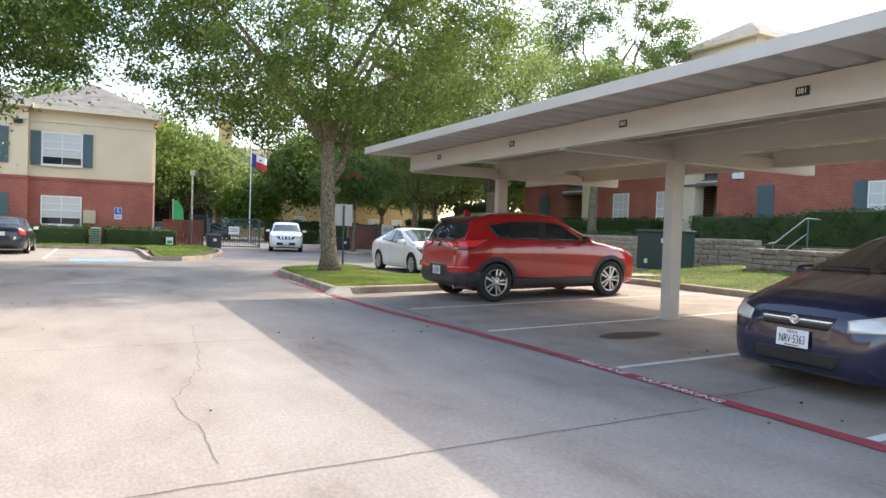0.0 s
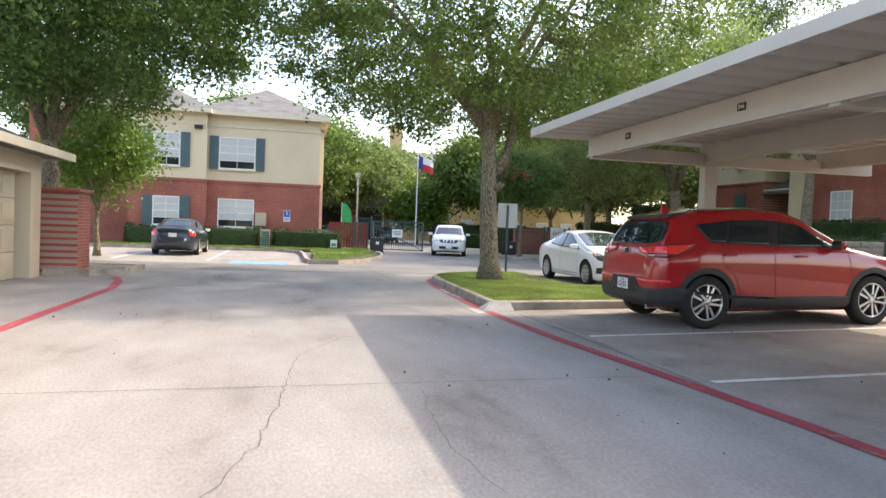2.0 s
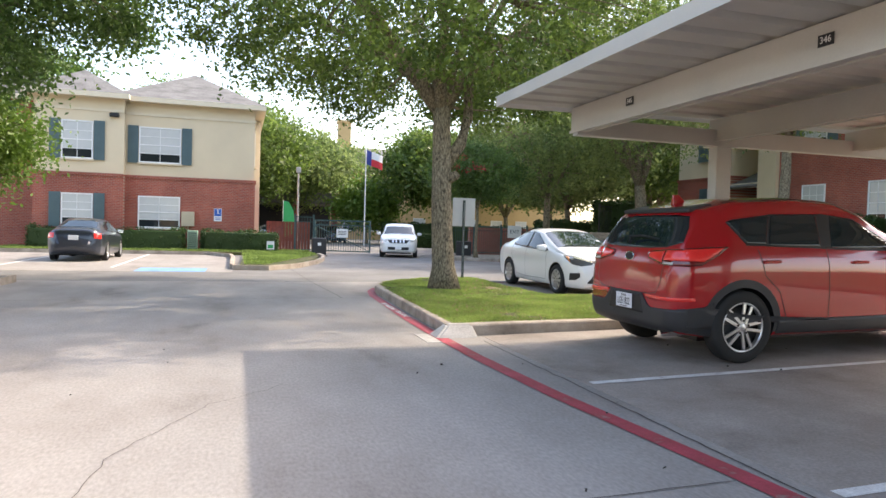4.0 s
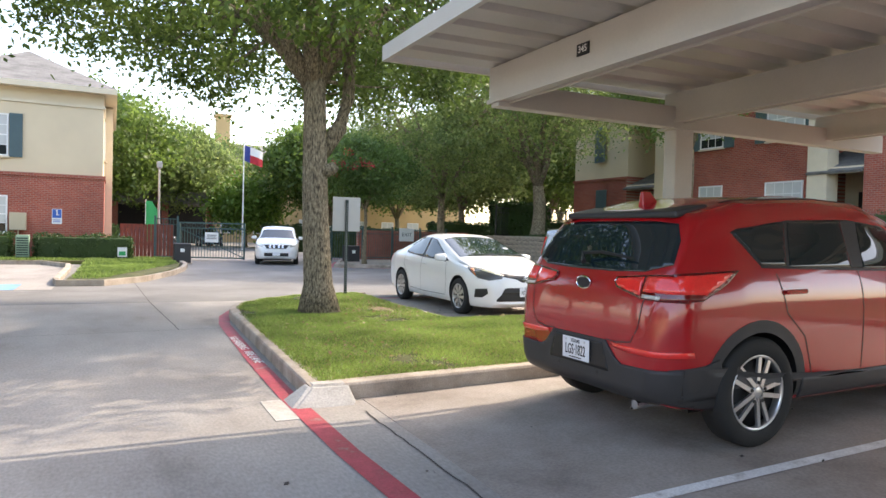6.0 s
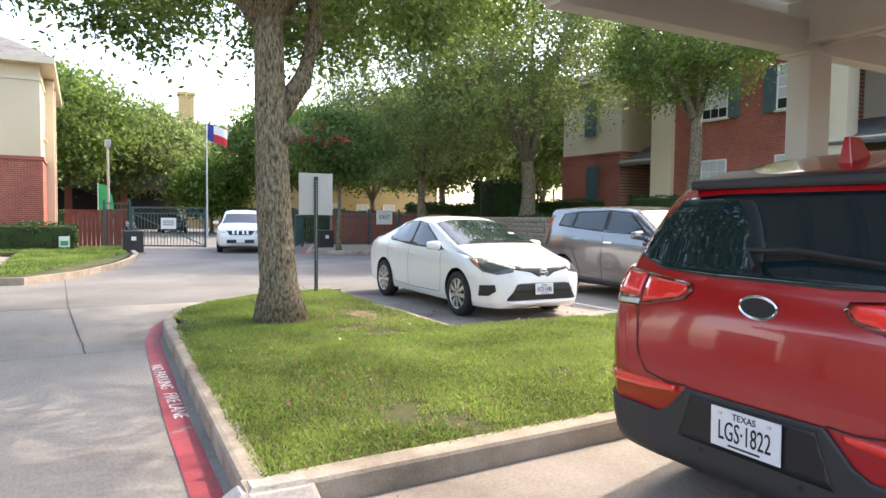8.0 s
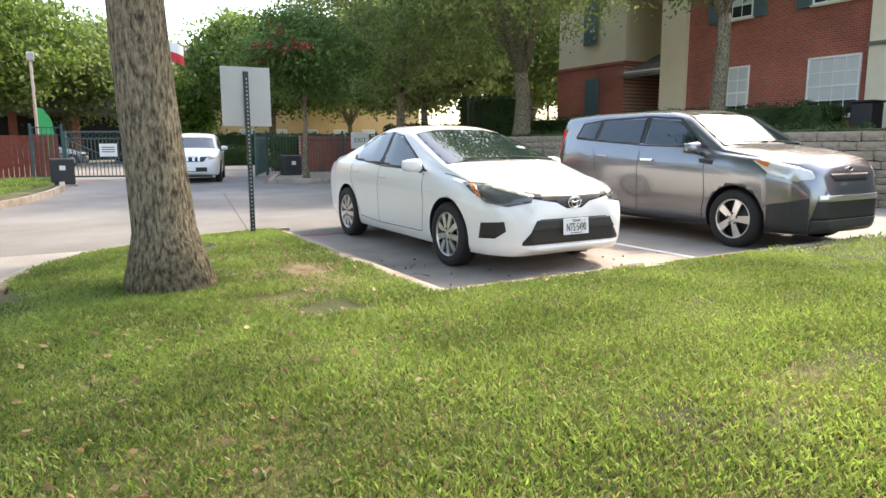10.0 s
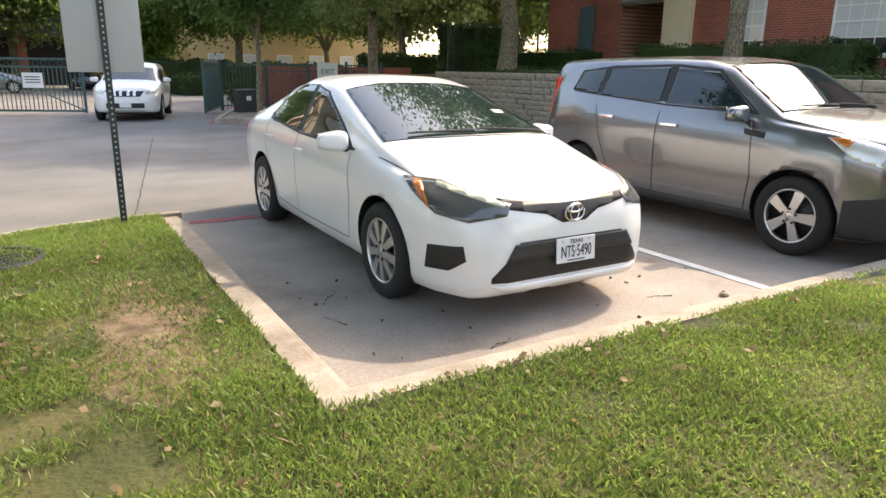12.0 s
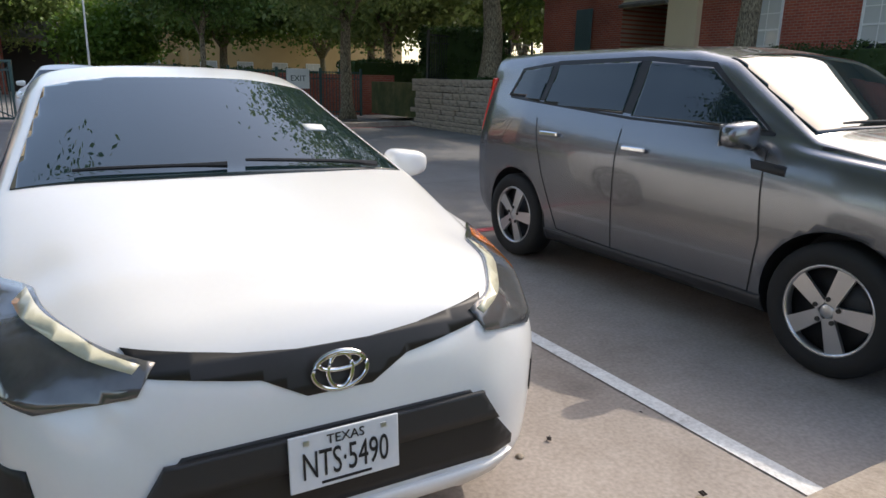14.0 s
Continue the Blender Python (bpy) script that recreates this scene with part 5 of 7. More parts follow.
SMOKE = mat("smoked lamp lens", (0.10, 0.10, 0.10), 0.12, 0.2, bump=0.0, coat=1.0)
STRIP = mat("yellowed lamp strip", (0.62, 0.59, 0.44), 0.22, bump=0.0, coat=0.6)
SEDAN = dict(
    name="sedan_car", L=4.64, axles=(1.40, -1.30), wheel=0.325, track=1.56, spokes=9, rim="cover", mirror=(0.78, 0.86, 1.0),
    W=[(-2.32, .50), (-2.28, .66), (-2.1, .80), (-1.7, .865), (0, .888), (1.3, .885), (1.65, .875), (1.95, .835), (2.15, .755), (2.27, .64), (2.32, .50)],
    zt=[(-2.32, .62), (-2.28, .98), (-2.2, 1.08), (-1.75, 1.13), (-1.1, 1.38), (-.6, 1.455), (-.1, 1.45), (.18, 1.40), (1.2, 1.06), (1.6, .985), (2.0, .905), (2.2, .83), (2.29, .74), (2.32, .62)],
    dr=[(-2.32, .05), (-1.7, .05), (-1, .09), (0, .08), (.5, .08), (1.2, .06), (1.8, .10), (2.32, .07)],
    zs=[(-2.32, .58), (-2.2, .92), (-1.7, .98), (0, .94), (1.0, .90), (1.6, .84), (2.0, .75), (2.2, .66), (2.32, .50)],
    wt=[(-2.32, .8), (-1.8, .78), (-1.2, .66), (-.5, .70), (.2, .74), (.6, .79), (1.2, .86), (1.8, .82), (2.32, .8)],
    zb=[(-2.32, .40), (-2.2, .26), (-1.8, .19), (1.8, .17), (2.2, .18), (2.32, .24)],
    bits=[
        ("windscreen", [(1.12, .73, .99), (.26, .60, 1.36), (.2, .3, 1.39), (.2, -.3, 1.39), (.26, -.60, 1.36), (1.12, -.73, .99), (1.2, -.35, 1.01), (1.22, 0, 1.015), (1.2, .35, 1.01)], (-1, 0, -.55), GLASS, False, "dark reflecting windscreen"),
        ("sticker", [(.78, .42, 1.2), (.78, .52, 1.2), (.83, .52, 1.17), (.83, .42, 1.17)], (-1, 0, -.55), SIGN_W, False, "small white windscreen sticker", 0.008),
        ("rear_window", [(-1.65, .6, 1.12), (-1.1, .5, 1.36), (-1.1, -.5, 1.36), (-1.65, -.6, 1.12)], (1, 0, -.55), GLASS, False, "dark rear window"),
        ("window_surround", [(.88, 1, .945), (.06, 1, 1.325), (-.25, 1, 1.37), (-.7, 1, 1.36), (-1.14, 1, 1.2), (-1.25, 1, 1.07), (-1.08, 1, 1.015)], (0, -1, 0), BLACK, True, "black window pillars", 0.0015),
        ("side_window", [(.84, 1, .955), (.06, 1, 1.31), (-.2, 1, 1.35), (-.22, 1, .985)], (0, -1, 0), GLASS, True, "dark side window"),
        ("side_window", [(-.30, 1, .99), (-.27, 1, 1.365), (-.70, 1, 1.345), (-1.12, 1, 1.19), (-1.22, 1, 1.08), (-1.08, 1, 1.03)], (0, -1, 0), GLASS, True, "dark side window"),
        ("headlight", [(1.72, .88, .78), (1.98, .76, .775), (2.12, .58, .715), (2.2, .40, .665), (2.2, .43, .60), (2.12, .64, .565), (1.98, .78, .60), (1.82, .85, .70)], (-.85, -.55, -.05), SMOKE, True, "dark clear faceted headlight", 0.008),
        ("indicator", [(1.74, .88, .77), (1.82, .85, .765), (1.93, .81, .67), (1.95, .81, .63), (1.85, .85, .70)], (-.6, -.8, -.05), AMBER, True, "amber indicator", 0.012),
        ("headlight_strip", [(1.96, .775, .772), (2.12, .58, .713), (2.19, .43, .662), (2.19, .445, .645), (2.11, .595, .69), (1.96, .78, .745)], (-.85, -.55, -.05), STRIP, True, "pale yellowed headlight strip", 0.0105),
        ("upper_grille", [(2.2, .50, .70), (2.25, .25, .668), (2.28, .1, .655), (2.28, -.1, .655), (2.25, -.25, .668), (2.2, -.50, .70), (2.2, -.46, .64), (2.25, -.2, .598), (2.28, -.09, .54), (2.28, .09, .54), (2.25, .2, .598), (2.2, .46, .64)], (-1, 0, 0), BLACK, False, "thin black upper grille"),
        ("lower_grille", [(2.3, .40, .485), (2.3, -.40, .485), (2.3, -.58, .28), (2.3, -.58, .25), (2.3, .58, .25), (2.3, .58, .28)], (-1, 0, 0), BLACK, False, "black trapezoid lower grille"),
        ("grille_bar", [(2.3, .44, .475), (2.3, -.44, .475), (2.3, -.50, .38), (2.3, .50, .38)], (-1, 0, 0), CLAD, False, "dark grey grille bar", 0.016),
        ("fog_vent", [(1.98, .84, .45), (2.14, .68, .47), (2.17, .68, .38), (2.1, .76, .31), (1.96, .85, .30)], (-.8, -.6, 0), BLACK, True, "black slatted bumper vent"),
        ("lip", [(2.2, .58, .235), (2.2, -.58, .235), (2.2, -.5, .19), (2.2, .5, .19)], (-1, 0, 0.02), P_WHITE, False, "", 0.012),
        ("tail_lamp", [(-2.05, .82, .95), (-2.25, .6, .95), (-2.27, .6, .78), (-2.1, .8, .76)], (.7, -.7, 0), TAIL, True, "red tail lamp"),
    ],
    lines=[
        ("bonnet_seam", [(1.25, .80, .95), (1.7, .76, .9), (2.02, .68, .8)], 0.006, (0, 0, -1), BLACK, True),
        ("door_seam", [(.86, 1, .92), (.92, 1, .6), (.86, 1, .3), (-.26, 1, .29), (-.26, 1, .97)], 0.008, (0, -1, 0), BLACK, True),
        ("door_seam", [(-.26, 1, .29), (-.85, 1, .32), (-1.0, 1, .6), (-1.15, 1, .8), (-1.15, 1, 1.02)], 0.008, (0, -1, 0), BLACK, True),
        ("upper_slat", [(2.2, .46, .705), (2.25, .22, .668), (2.28, .1, .645)], 0.014, (-1, 0, 0), CLAD, True),
        ("fog_slat", [(1.97, .845, .44), (2.15, .69, .45)], 0.010, (-.8, -.6, 0), CLAD, True),
        ("fog_slat", [(1.97, .845, .40), (2.15, .69, .41)], 0.010, (-.8, -.6, 0), CLAD, True),
        ("grille_slat", [(2.3, .50, .38), (2.3, -.50, .38)], 0.012, (-1, 0, 0), CLAD, False),
        ("grille_slat", [(2.3, .52, .345), (2.3, -.52, .345)], 0.014, (-1, 0, 0), CLAD, False),
        ("grille_slat", [(2.3, .53, .305), (2.3, -.53, .305)], 0.014, (-1, 0, 0), CLAD, False),
        ("window_trim", [(.9, 1, .945), (-.2, 1, .97), (-1.2, 1, 1.04)], 0.018, (0, -1, 0), BLACK, True),
    ],
    handles=[(-.10, .84), (-.98, .88)], plate=(2.35, .455, 1, "NTS·5490", -4),
    extra=(wipers((1.21, .60), (1.17, .06), 1.03, 0), emblem(2.3, .68, .075, .052, 1, "ring")))

RAISED = ("headlight", "headlight_strip", "indicator", "upper_grille")
# the sedan's face sits a hand's width higher than its sill line suggests
SEDAN["bits"] = [(b[0], [(x, y, z + (0.085 if b[0] in RAISED else 0.05) if x > 1.6 else z) for x, y, z in b[1]], *b[2:]) for b in SEDAN["bits"]]
SEDAN["lines"] = [(b[0], [(x, y, z + 0.05 if x > 2.1 else z) for x, y, z in b[1]], *b[2:]) for b in SEDAN["lines"]]

SUV = dict(
    name="suv_car", L=4.44, axles=(1.28, -1.45), wheel=0.358, track=1.62, spokes=5, rim="split", mirror=(.56, .93, 1.14),
    W=[(-2.22, .72), (-2.18, .80), (-2.05, .87), (-1.6, .915), (0, .925), (1.3, .92), (1.7, .89), (2.0, .78), (2.17, .60), (2.22, .45)],
    zt=[(-2.22, .78), (-2.205, .98), (-2.15, 1.10), (-2.06, 1.22), (-1.90, 1.46), (-1.82, 1.54), (-1.4, 1.64), (-.6, 1.67), (-.1, 1.645), (.22, 1.55), (1.02, 1.15), (1.6, 1.06), (2.0, .96), (2.17, .82), (2.22, .66)],
    dr=[(-2.22, .05), (-1.9, .06), (-1.5, .07), (0, .08), (.5, .09), (1.2, .07), (1.8, .1), (2.22, .07)],
    zs=[(-2.22, .72), (-2.18, .96), (-2.05, 1.08), (-1.5, 1.13), (0, 1.10), (.9, 1.04), (1.6, .94), (2.0, .80), (2.22, .6)],
    wt=[(-2.22, .90), (-2.05, .86), (-1.82, .775), (-1.2, .745), (0, .75), (.5, .77), (1.15, .84), (1.8, .82), (2.22, .8)],
    zb=[(-2.22, .36), (-2.1, .29), (-1.8, .25), (1.7, .24), (2.1, .26), (2.22, .34)],
    bits=[
        ("rear_window", [(-2.1, .74, 1.19), (-1.98, .70, 1.34), (-1.92, .62, 1.445), (-1.9, .4, 1.46), (-1.9, -.4, 1.46), (-1.92, -.62, 1.445), (-1.98, -.70, 1.34), (-2.1, -.74, 1.19), (-2.13, -.55, 1.135), (-2.13, -.25, 1.12), (-2.13, .25, 1.12), (-2.13, .55, 1.135)], (1, 0, -.12), GLASS, False, "dark tinted rear window"),
        ("windscreen", [(.96, .74, 1.12), (.24, .62, 1.47), (.24, -.62, 1.47), (.96, -.74, 1.12)], (-1, 0, -.55), GLASS, False, "dark windscreen"),
        ("window_surround", [(.72, 1, 1.10), (.08, 1, 1.43), (-.35, 1, 1.48), (-1.0, 1, 1.47), (-1.52, 1, 1.41), (-1.58, 1, 1.39), (-1.40, 1, 1.17)], (0, -1, 0), BLACK, True, "black window pillars", 0.0015),
        ("side_window", [(.66, 1, 1.115), (.08, 1, 1.415), (-.24, 1, 1.46), (-.33, 1, 1.135)], (0, -1, 0), GLASS, True, "dark side window"),
        ("side_window", [(-.46, 1, 1.14), (-.42, 1, 1.465), (-1.0, 1, 1.455), (-1.12, 1, 1.16)], (0, -1, 0), GLASS, True, "dark side window"),
        ("side_window", [(-1.15, 1, 1.165), (-1.03, 1, 1.455), (-1.50, 1, 1.40), (-1.55, 1, 1.385), (-1.385, 1, 1.18)], (0, -1, 0), GLASS, True, "dark quarter window"),
        ("bumper", [(-2.1, .92, .545), (-2.2, .46, .53), (-2.22, .40, .56), (-2.22, .30, .665), (-2.22, -.30, .665), (-2.22, -.40, .56), (-2.2, -.46, .53), (-2.1, -.92, .545), (-2.1, -.90, .36), (-2.2, -.5, .29), (-2.2, .5, .29), (-2.1, .90, .36)], (1, 0, 0), CLAD, False, "dark grey plastic rear bumper", 0.014),
        ("bumper_side", [(-1.84, 1, .60), (-1.95, 1, .565), (-2.15, .8, .545), (-2.15, .8, .33), (-1.84, 1, .27), (-1.80, 1, .5)], (.35, -1, 0), CLAD, True, "dark grey plastic bumper corner", 0.012),
        # Raised black patch: the shade of a plate recess, put in as colour.
        ("plate_recess", [(-2.22, .27, .645), (-2.22, -.27, .645), (-2.22, -.34, .46), (-2.22, .34, .46)], (1, 0, 0), BLACK, False, "dark recess round the plate", 0.017),
        ("tail_lamp", [(-2.08, .86, 1.125), (-2.15, .60, 1.11), (-2.19, .34, 1.085), (-2.2, .325, 1.055), (-2.19, .36, 1.02), (-2.18, .60, .965), (-2.08, .86, .955)], (1, -.1, 0), LAMP_DARK, True, "dark red tail lamp", 0.012),
        ("tail_lamp_side", [(-1.68, 1, 1.145), (-1.9, 1, 1.14), (-2.1, .80, 1.125), (-2.1, .80, .955), (-2.0, 1, .965), (-1.80, 1, 1.06)], (.45, -.9, 0), LAMP_DARK, True, "dark red side of the tail lamp", 0.012),
        ("lamp_core", [(-2.14, .585, 1.095), (-2.19, .36, 1.075), (-2.19, .35, 1.055), (-2.19, .38, 1.03), (-2.14, .585, .985)], (1, -.1, 0), TAIL, True, "bright red lamp segment", 0.018),
        ("lamp_core", [(-2.08, .85, 1.11), (-2.15, .61, 1.10), (-2.15, .61, 1.01), (-2.08, .85, 1.005)], (1, -.1, 0), TAIL, True, "bright red lamp segment", 0.018),
        ("lamp_core_side", [(-1.74, 1, 1.13), (-1.9, 1, 1.125), (-2.08, .82, 1.11), (-2.08, .82, 1.01), (-1.98, 1, 1.0), (-1.83, 1, 1.07)], (.45, -.9, 0), TAIL, True, "bright red lamp segment", 0.018),
        ("reverse_lamp", [(-2.17, .61, .995), (-2.12, .74, .99), (-2.12, .74, .968), (-2.17, .61, .972)], (1, -.2, 0), LENS, True, "pale reversing lamp", 0.017),
        ("reflector", [(-2.08, .88, .655), (-2.2, .52, .655), (-2.2, .36, .66), (-2.2, .36, .635), (-2.2, .54, .615), (-2.08, .88, .62)], (1, -.12, 0), TAIL, True, "red bumper reflector", 0.012),
        ("sill_cladding", [(.84, 1, .42), (-1.02, 1, .42), (-1.02, 1, .25), (.84, 1, .25)], (0, -1, 0), CLAD, True, "dark plastic sill", 0.008),
        ("headlight", [(1.62, .9, .98), (2.0, .74, .92), (2.14, .55, .84), (2.12, .6, .76), (1.9, .82, .82)], (-.8, -.6, 0), LENS, True, "clear headlight", 0.008),
    ],
    lines=[
        ("wheel_arch", [(-1.45 + .43 * math.cos(a), 1, .36 + .43 * math.sin(a)) for a in np.linspace(-.15, math.pi + .15, 22)], 0.08, (0, -1, 0), CLAD, True),
        ("wheel_arch", [(1.28 + .43 * math.cos(a), 1, .36 + .43 * math.sin(a)) for a in np.linspace(-.15, math.pi + .15, 22)], 0.08, (0, -1, 0), CLAD, True),
        ("door_seam", [(.84, 1, 1.05), (.90, 1, .6), (.80, 1, .42), (-.38, 1, .42), (-.40, 1, 1.12)], 0.008, (0, -1, 0), BLACK, True),
        ("door_seam", [(-.38, 1, .42), (-.92, 1, .44), (-1.02, 1, .70), (-1.2, 1, .86), (-1.27, 1, 1.12)], 0.008, (0, -1, 0), BLACK, True),
        ("tailgate_seam", [(-2.08, .78, 1.13), (-2.17, .62, .95), (-2.2, .60, .78), (-2.22, .54, .685), (-2.22, .40, .665), (-2.22, .30, .67)], 0.008, (1, 0, 0), BLACK, True),
        ("window_trim", [(.72, 1, 1.095), (-.2, 1, 1.12), (-1.4, 1, 1.165)], 0.016, (0, -1, 0), BLACK, True),
        ("pillar_line", [(-1.135, 1, 1.17), (-1.02, 1, 1.455)], 0.012, (0, -1, 0), CLAD, True),
        ("body_crease", [(-2.21, .60, .735), (-2.215, 0, .725)], 0.012, (1, 0, 0), P_RED, True),
        ("roof_rail", [(-1.5, .60, 1.6), (-.6, .62, 1.6), (.1, .61, 1.6)], 0.03, (0, 0, -1), CLAD, True),
    ],
    handles=[(.02, .985), (-1.12, 1.0)], plate=(-2.25, .56, -1, "LGS·1822", 0))


def suv_extra(top, bvh):
    bm = boxes((-1.99, -.60, 1.48, -1.70, .60, 1.525), bevel=0.018)
    for v in bm.verts:
        v.co.x += 0.28 * v.co.y * v.co.y
        v.co.z += (v.co.x + 1.99) * 0.18 - 0.05 * v.co.y * v.co.y
    part("spoiler", bm, CLAD, top, "dark roof spoiler lip")
    bm = boxes((-1.66, -.035, 1.55, -1.46, .035, 1.685), bevel=0.01)
    for v in bm.verts:
        if v.co.z > 1.62:
            v.co.x = -1.64 + (v.co.x + 1.64) * 0.4
            v.co.y *= 0.4
    part("antenna_fin", bm, P_RED, top, "red shark fin aerial")
    part("rear_wiper", tube(bmesh.new(), [(-2.17, .02, 1.175), (-2.12, .1, 1.235), (-2.10, -.10, 1.245), (-2.10, -.42, 1.215)], [0.02, 0.016, 0.013, 0.008], 6), BLACK, top)
    part("exhaust", rod((-2.16, -.52, .27), (-1.9, -.52, .27), 0.032, 12), CHROME, top, "steel exhaust tip")
    for y in (-.62, -.22, .22, .62):
        bm = bmesh.new()
        bmesh.ops.create_cone(bm, cap_ends=True, segments=12, radius1=0.012, radius2=0.012, depth=0.012, matrix=Matrix.Translation((-2.235 + y * y * 0.10, y, .43)) @ Matrix.Rotation(math.pi / 2, 4, "Y"))
        part("parking_sensor", bm, BLACK, top)


SUV["extra"] = (suv_extra, emblem(-2.2, 1.03, .080, .042, -1, "oval"))

BOXY = dict(
    name="hatchback_car", L=4.14, axles=(1.24, -1.33), wheel=0.328, track=1.58, spokes=5, rim="wide", mirror=(.72, .91, 1.12),
    W=[(-2.07, .68), (-2.0, .80), (-1.8, .86), (-1.3, .90), (0, .90), (1.2, .90), (1.6, .87), (1.85, .78), (2.0, .62), (2.07, .45)],
    zt=[(-2.07, .75), (-2.03, 1.15), (-1.98, 1.47), (-1.9, 1.585), (-1.4, 1.61), (-.4, 1.62), (.1, 1.605), (.40, 1.55), (1.0, 1.17), (1.5, 1.115), (1.86, 1.04), (2.01, .92), (2.07, .64)],
    dr=[(-2.07, .05), (-1.8, .06), (0, .07), (.4, .08), (1.0, .06), (1.6, .09), (2.07, .07)],
    zs=[(-2.07, .72), (-1.95, 1.05), (-1.5, 1.10), (0, 1.06), (1.0, 1.03), (1.5, .99), (1.85, .88), (2.07, .58)],
    wt=[(-2.07, .86), (-1.85, .78), (-1.2, .76), (0, .75), (.4, .78), (1.0, .86), (1.6, .84), (2.07, .8)],
    zb=[(-2.07, .40), (-1.95, .28), (-1.6, .2), (1.6, .19), (1.95, .2), (2.07, .26)],
    bits=[
        ("windscreen", [(.94, .74, 1.12), (.36, .64, 1.52), (.34, -.0, 1.545), (.36, -.64, 1.52), (.94, -.74, 1.12), (1.0, 0, 1.15)], (-1, 0, -.6), GLASS, False, "bright reflecting windscreen"),
        ("window_surround", [(.80, 1, 1.125), (.31, 1, 1.485), (-.2, 1, 1.525), (-1.10, 1, 1.505), (-1.50, 1, 1.46), (-1.60, 1, 1.25)], (0, -1, 0), BLACK, True, "black window pillars", 0.0015),
        ("side_window", [(.76, 1, 1.14), (.30, 1, 1.46), (-.18, 1, 1.50), (-.20, 1, 1.165)], (0, -1, 0), GLASS, True, "dark side window"),
        ("side_window", [(-.28, 1, 1.17), (-.26, 1, 1.50), (-1.05, 1, 1.48), (-1.10, 1, 1.205)], (0, -1, 0), GLASS, True, "dark side window"),
        ("side_window", [(-1.16, 1, 1.21), (-1.12, 1, 1.475), (-1.47, 1, 1.445), (-1.56, 1, 1.265)], (0, -1, 0), GLASS, True, "dark quarter window"),
        ("rear_window", [(-2.0, .6, 1.15), (-1.95, .55, 1.45), (-1.95, -.55, 1.45), (-2.0, -.6, 1.15)], (1, 0, 0), GLASS, False, "dark rear window"),
        ("headlight", [(1.50, .90, .985), (1.75, .82, .97), (1.97, .60, .88), (1.99, .56, .80), (1.86, .74, .77), (1.66, .86, .84)], (-.75, -.66, 0), LENS, True, "clear headlight", 0.008),
        ("indicator", [(1.48, .90, .985), (1.66, .85, .975), (1.62, .87, .92)], (-.5, -.86, 0), AMBER, True, "amber indicator", 0.012),
        ("upper_grille", [(2.0, .36, .85), (2.0, -.36, .85), (2.03, -.30, .77), (2.03, .30, .77)], (-1, 0, 0), BLACK, False, "narrow black grille"),
        ("lower_grille", [(2.05, .56, .56), (2.05, -.56, .56), (2.05, -.62, .36), (2.05, .62, .36)], (-1, 0, 0), BLACK, False, "wide black mesh lower grille"),
        ("grille_trim", [(2.05, .54, .62), (2.05, -.54, .62), (2.05, -.56, .56), (2.05, .56, .56)], (-1, 0, 0), ALLOY, False, "", 0.01),
        ("bumper_corner", [(1.68, .9, .52), (2.0, .66, .60), (2.0, .64, .22), (1.68, .9, .22)], (-.7, -.7, 0), CLAD, True, "black plastic bumper corner", 0.006),
        ("chin", [(2.0, .62, .36), (2.0, -.62, .36), (2.0, -.6, .21), (2.0, .6, .21)], (-1, 0, 0), CLAD, False, "black plastic chin", 0.008),
        ("sill_cladding", [(.88, 1, .30), (-.95, 1, .30), (-.95, 1, .19), (.88, 1, .19)], (0, -1, 0), CLAD, True, "black plastic sill", 0.006),
        ("tail_lamp", [(-1.95, .82, 1.38), (-2.0, .72, 1.38), (-2.03, .72, .95), (-2.0, .80, .95)], (.6, -.8, 0), TAIL, True, "tall red tail lamp", 0.01),
        ("side_vent", [(.93, 1, .98), (.72, 1, 1.0), (.74, 1, .95), (.93, 1, .93)], (0, -1, 0), BLACK, True, "small black wing vent"),
    ],
    lines=[
        ("door_seam", [(.80, 1, 1.05), (.84, 1, .6), (.80, 1, .3), (-.24, 1, .3), (-.24, 1, 1.08)], 0.008, (0, -1, 0), BLACK, True),
        ("door_seam", [(-.24, 1, .3), (-.8, 1, .32), (-.98, 1, .7), (-1.12, 1, 1.1)], 0.008, (0, -1, 0), BLACK, True),
        ("rain_guard", [(.74, 1, 1.15), (.30, 1, 1.475), (-.2, 1, 1.515), (-1.08, 1, 1.495)], 0.03, (0, -1, 0), BLACK, True),
        ("window_trim", [(.8, 1, 1.125), (-.2, 1, 1.15), (-1.56, 1, 1.24)], 0.016, (0, -1, 0), BLACK, True),
        ("bonnet_seam", [(1.05, .80, 1.1), (1.5, .76, 1.0), (1.85, .6, .95), (1.97, 0, .88)], 0.008, (0, 0, -1), BLACK, True),
    ],
    handles=[(-.08, .97), (-.92, 1.0)], handle_mat=CHROME,
    extra=(wipers((1.0, .62), (.98, .06), 1.17, 0), emblem(2.0, .90, .05, .022, 1, "oval")))


def cabin(base, **kw):
    """The same kind of car with other paint lines and sizes."""
    s = dict(base)
    s.update(kw)
    return s


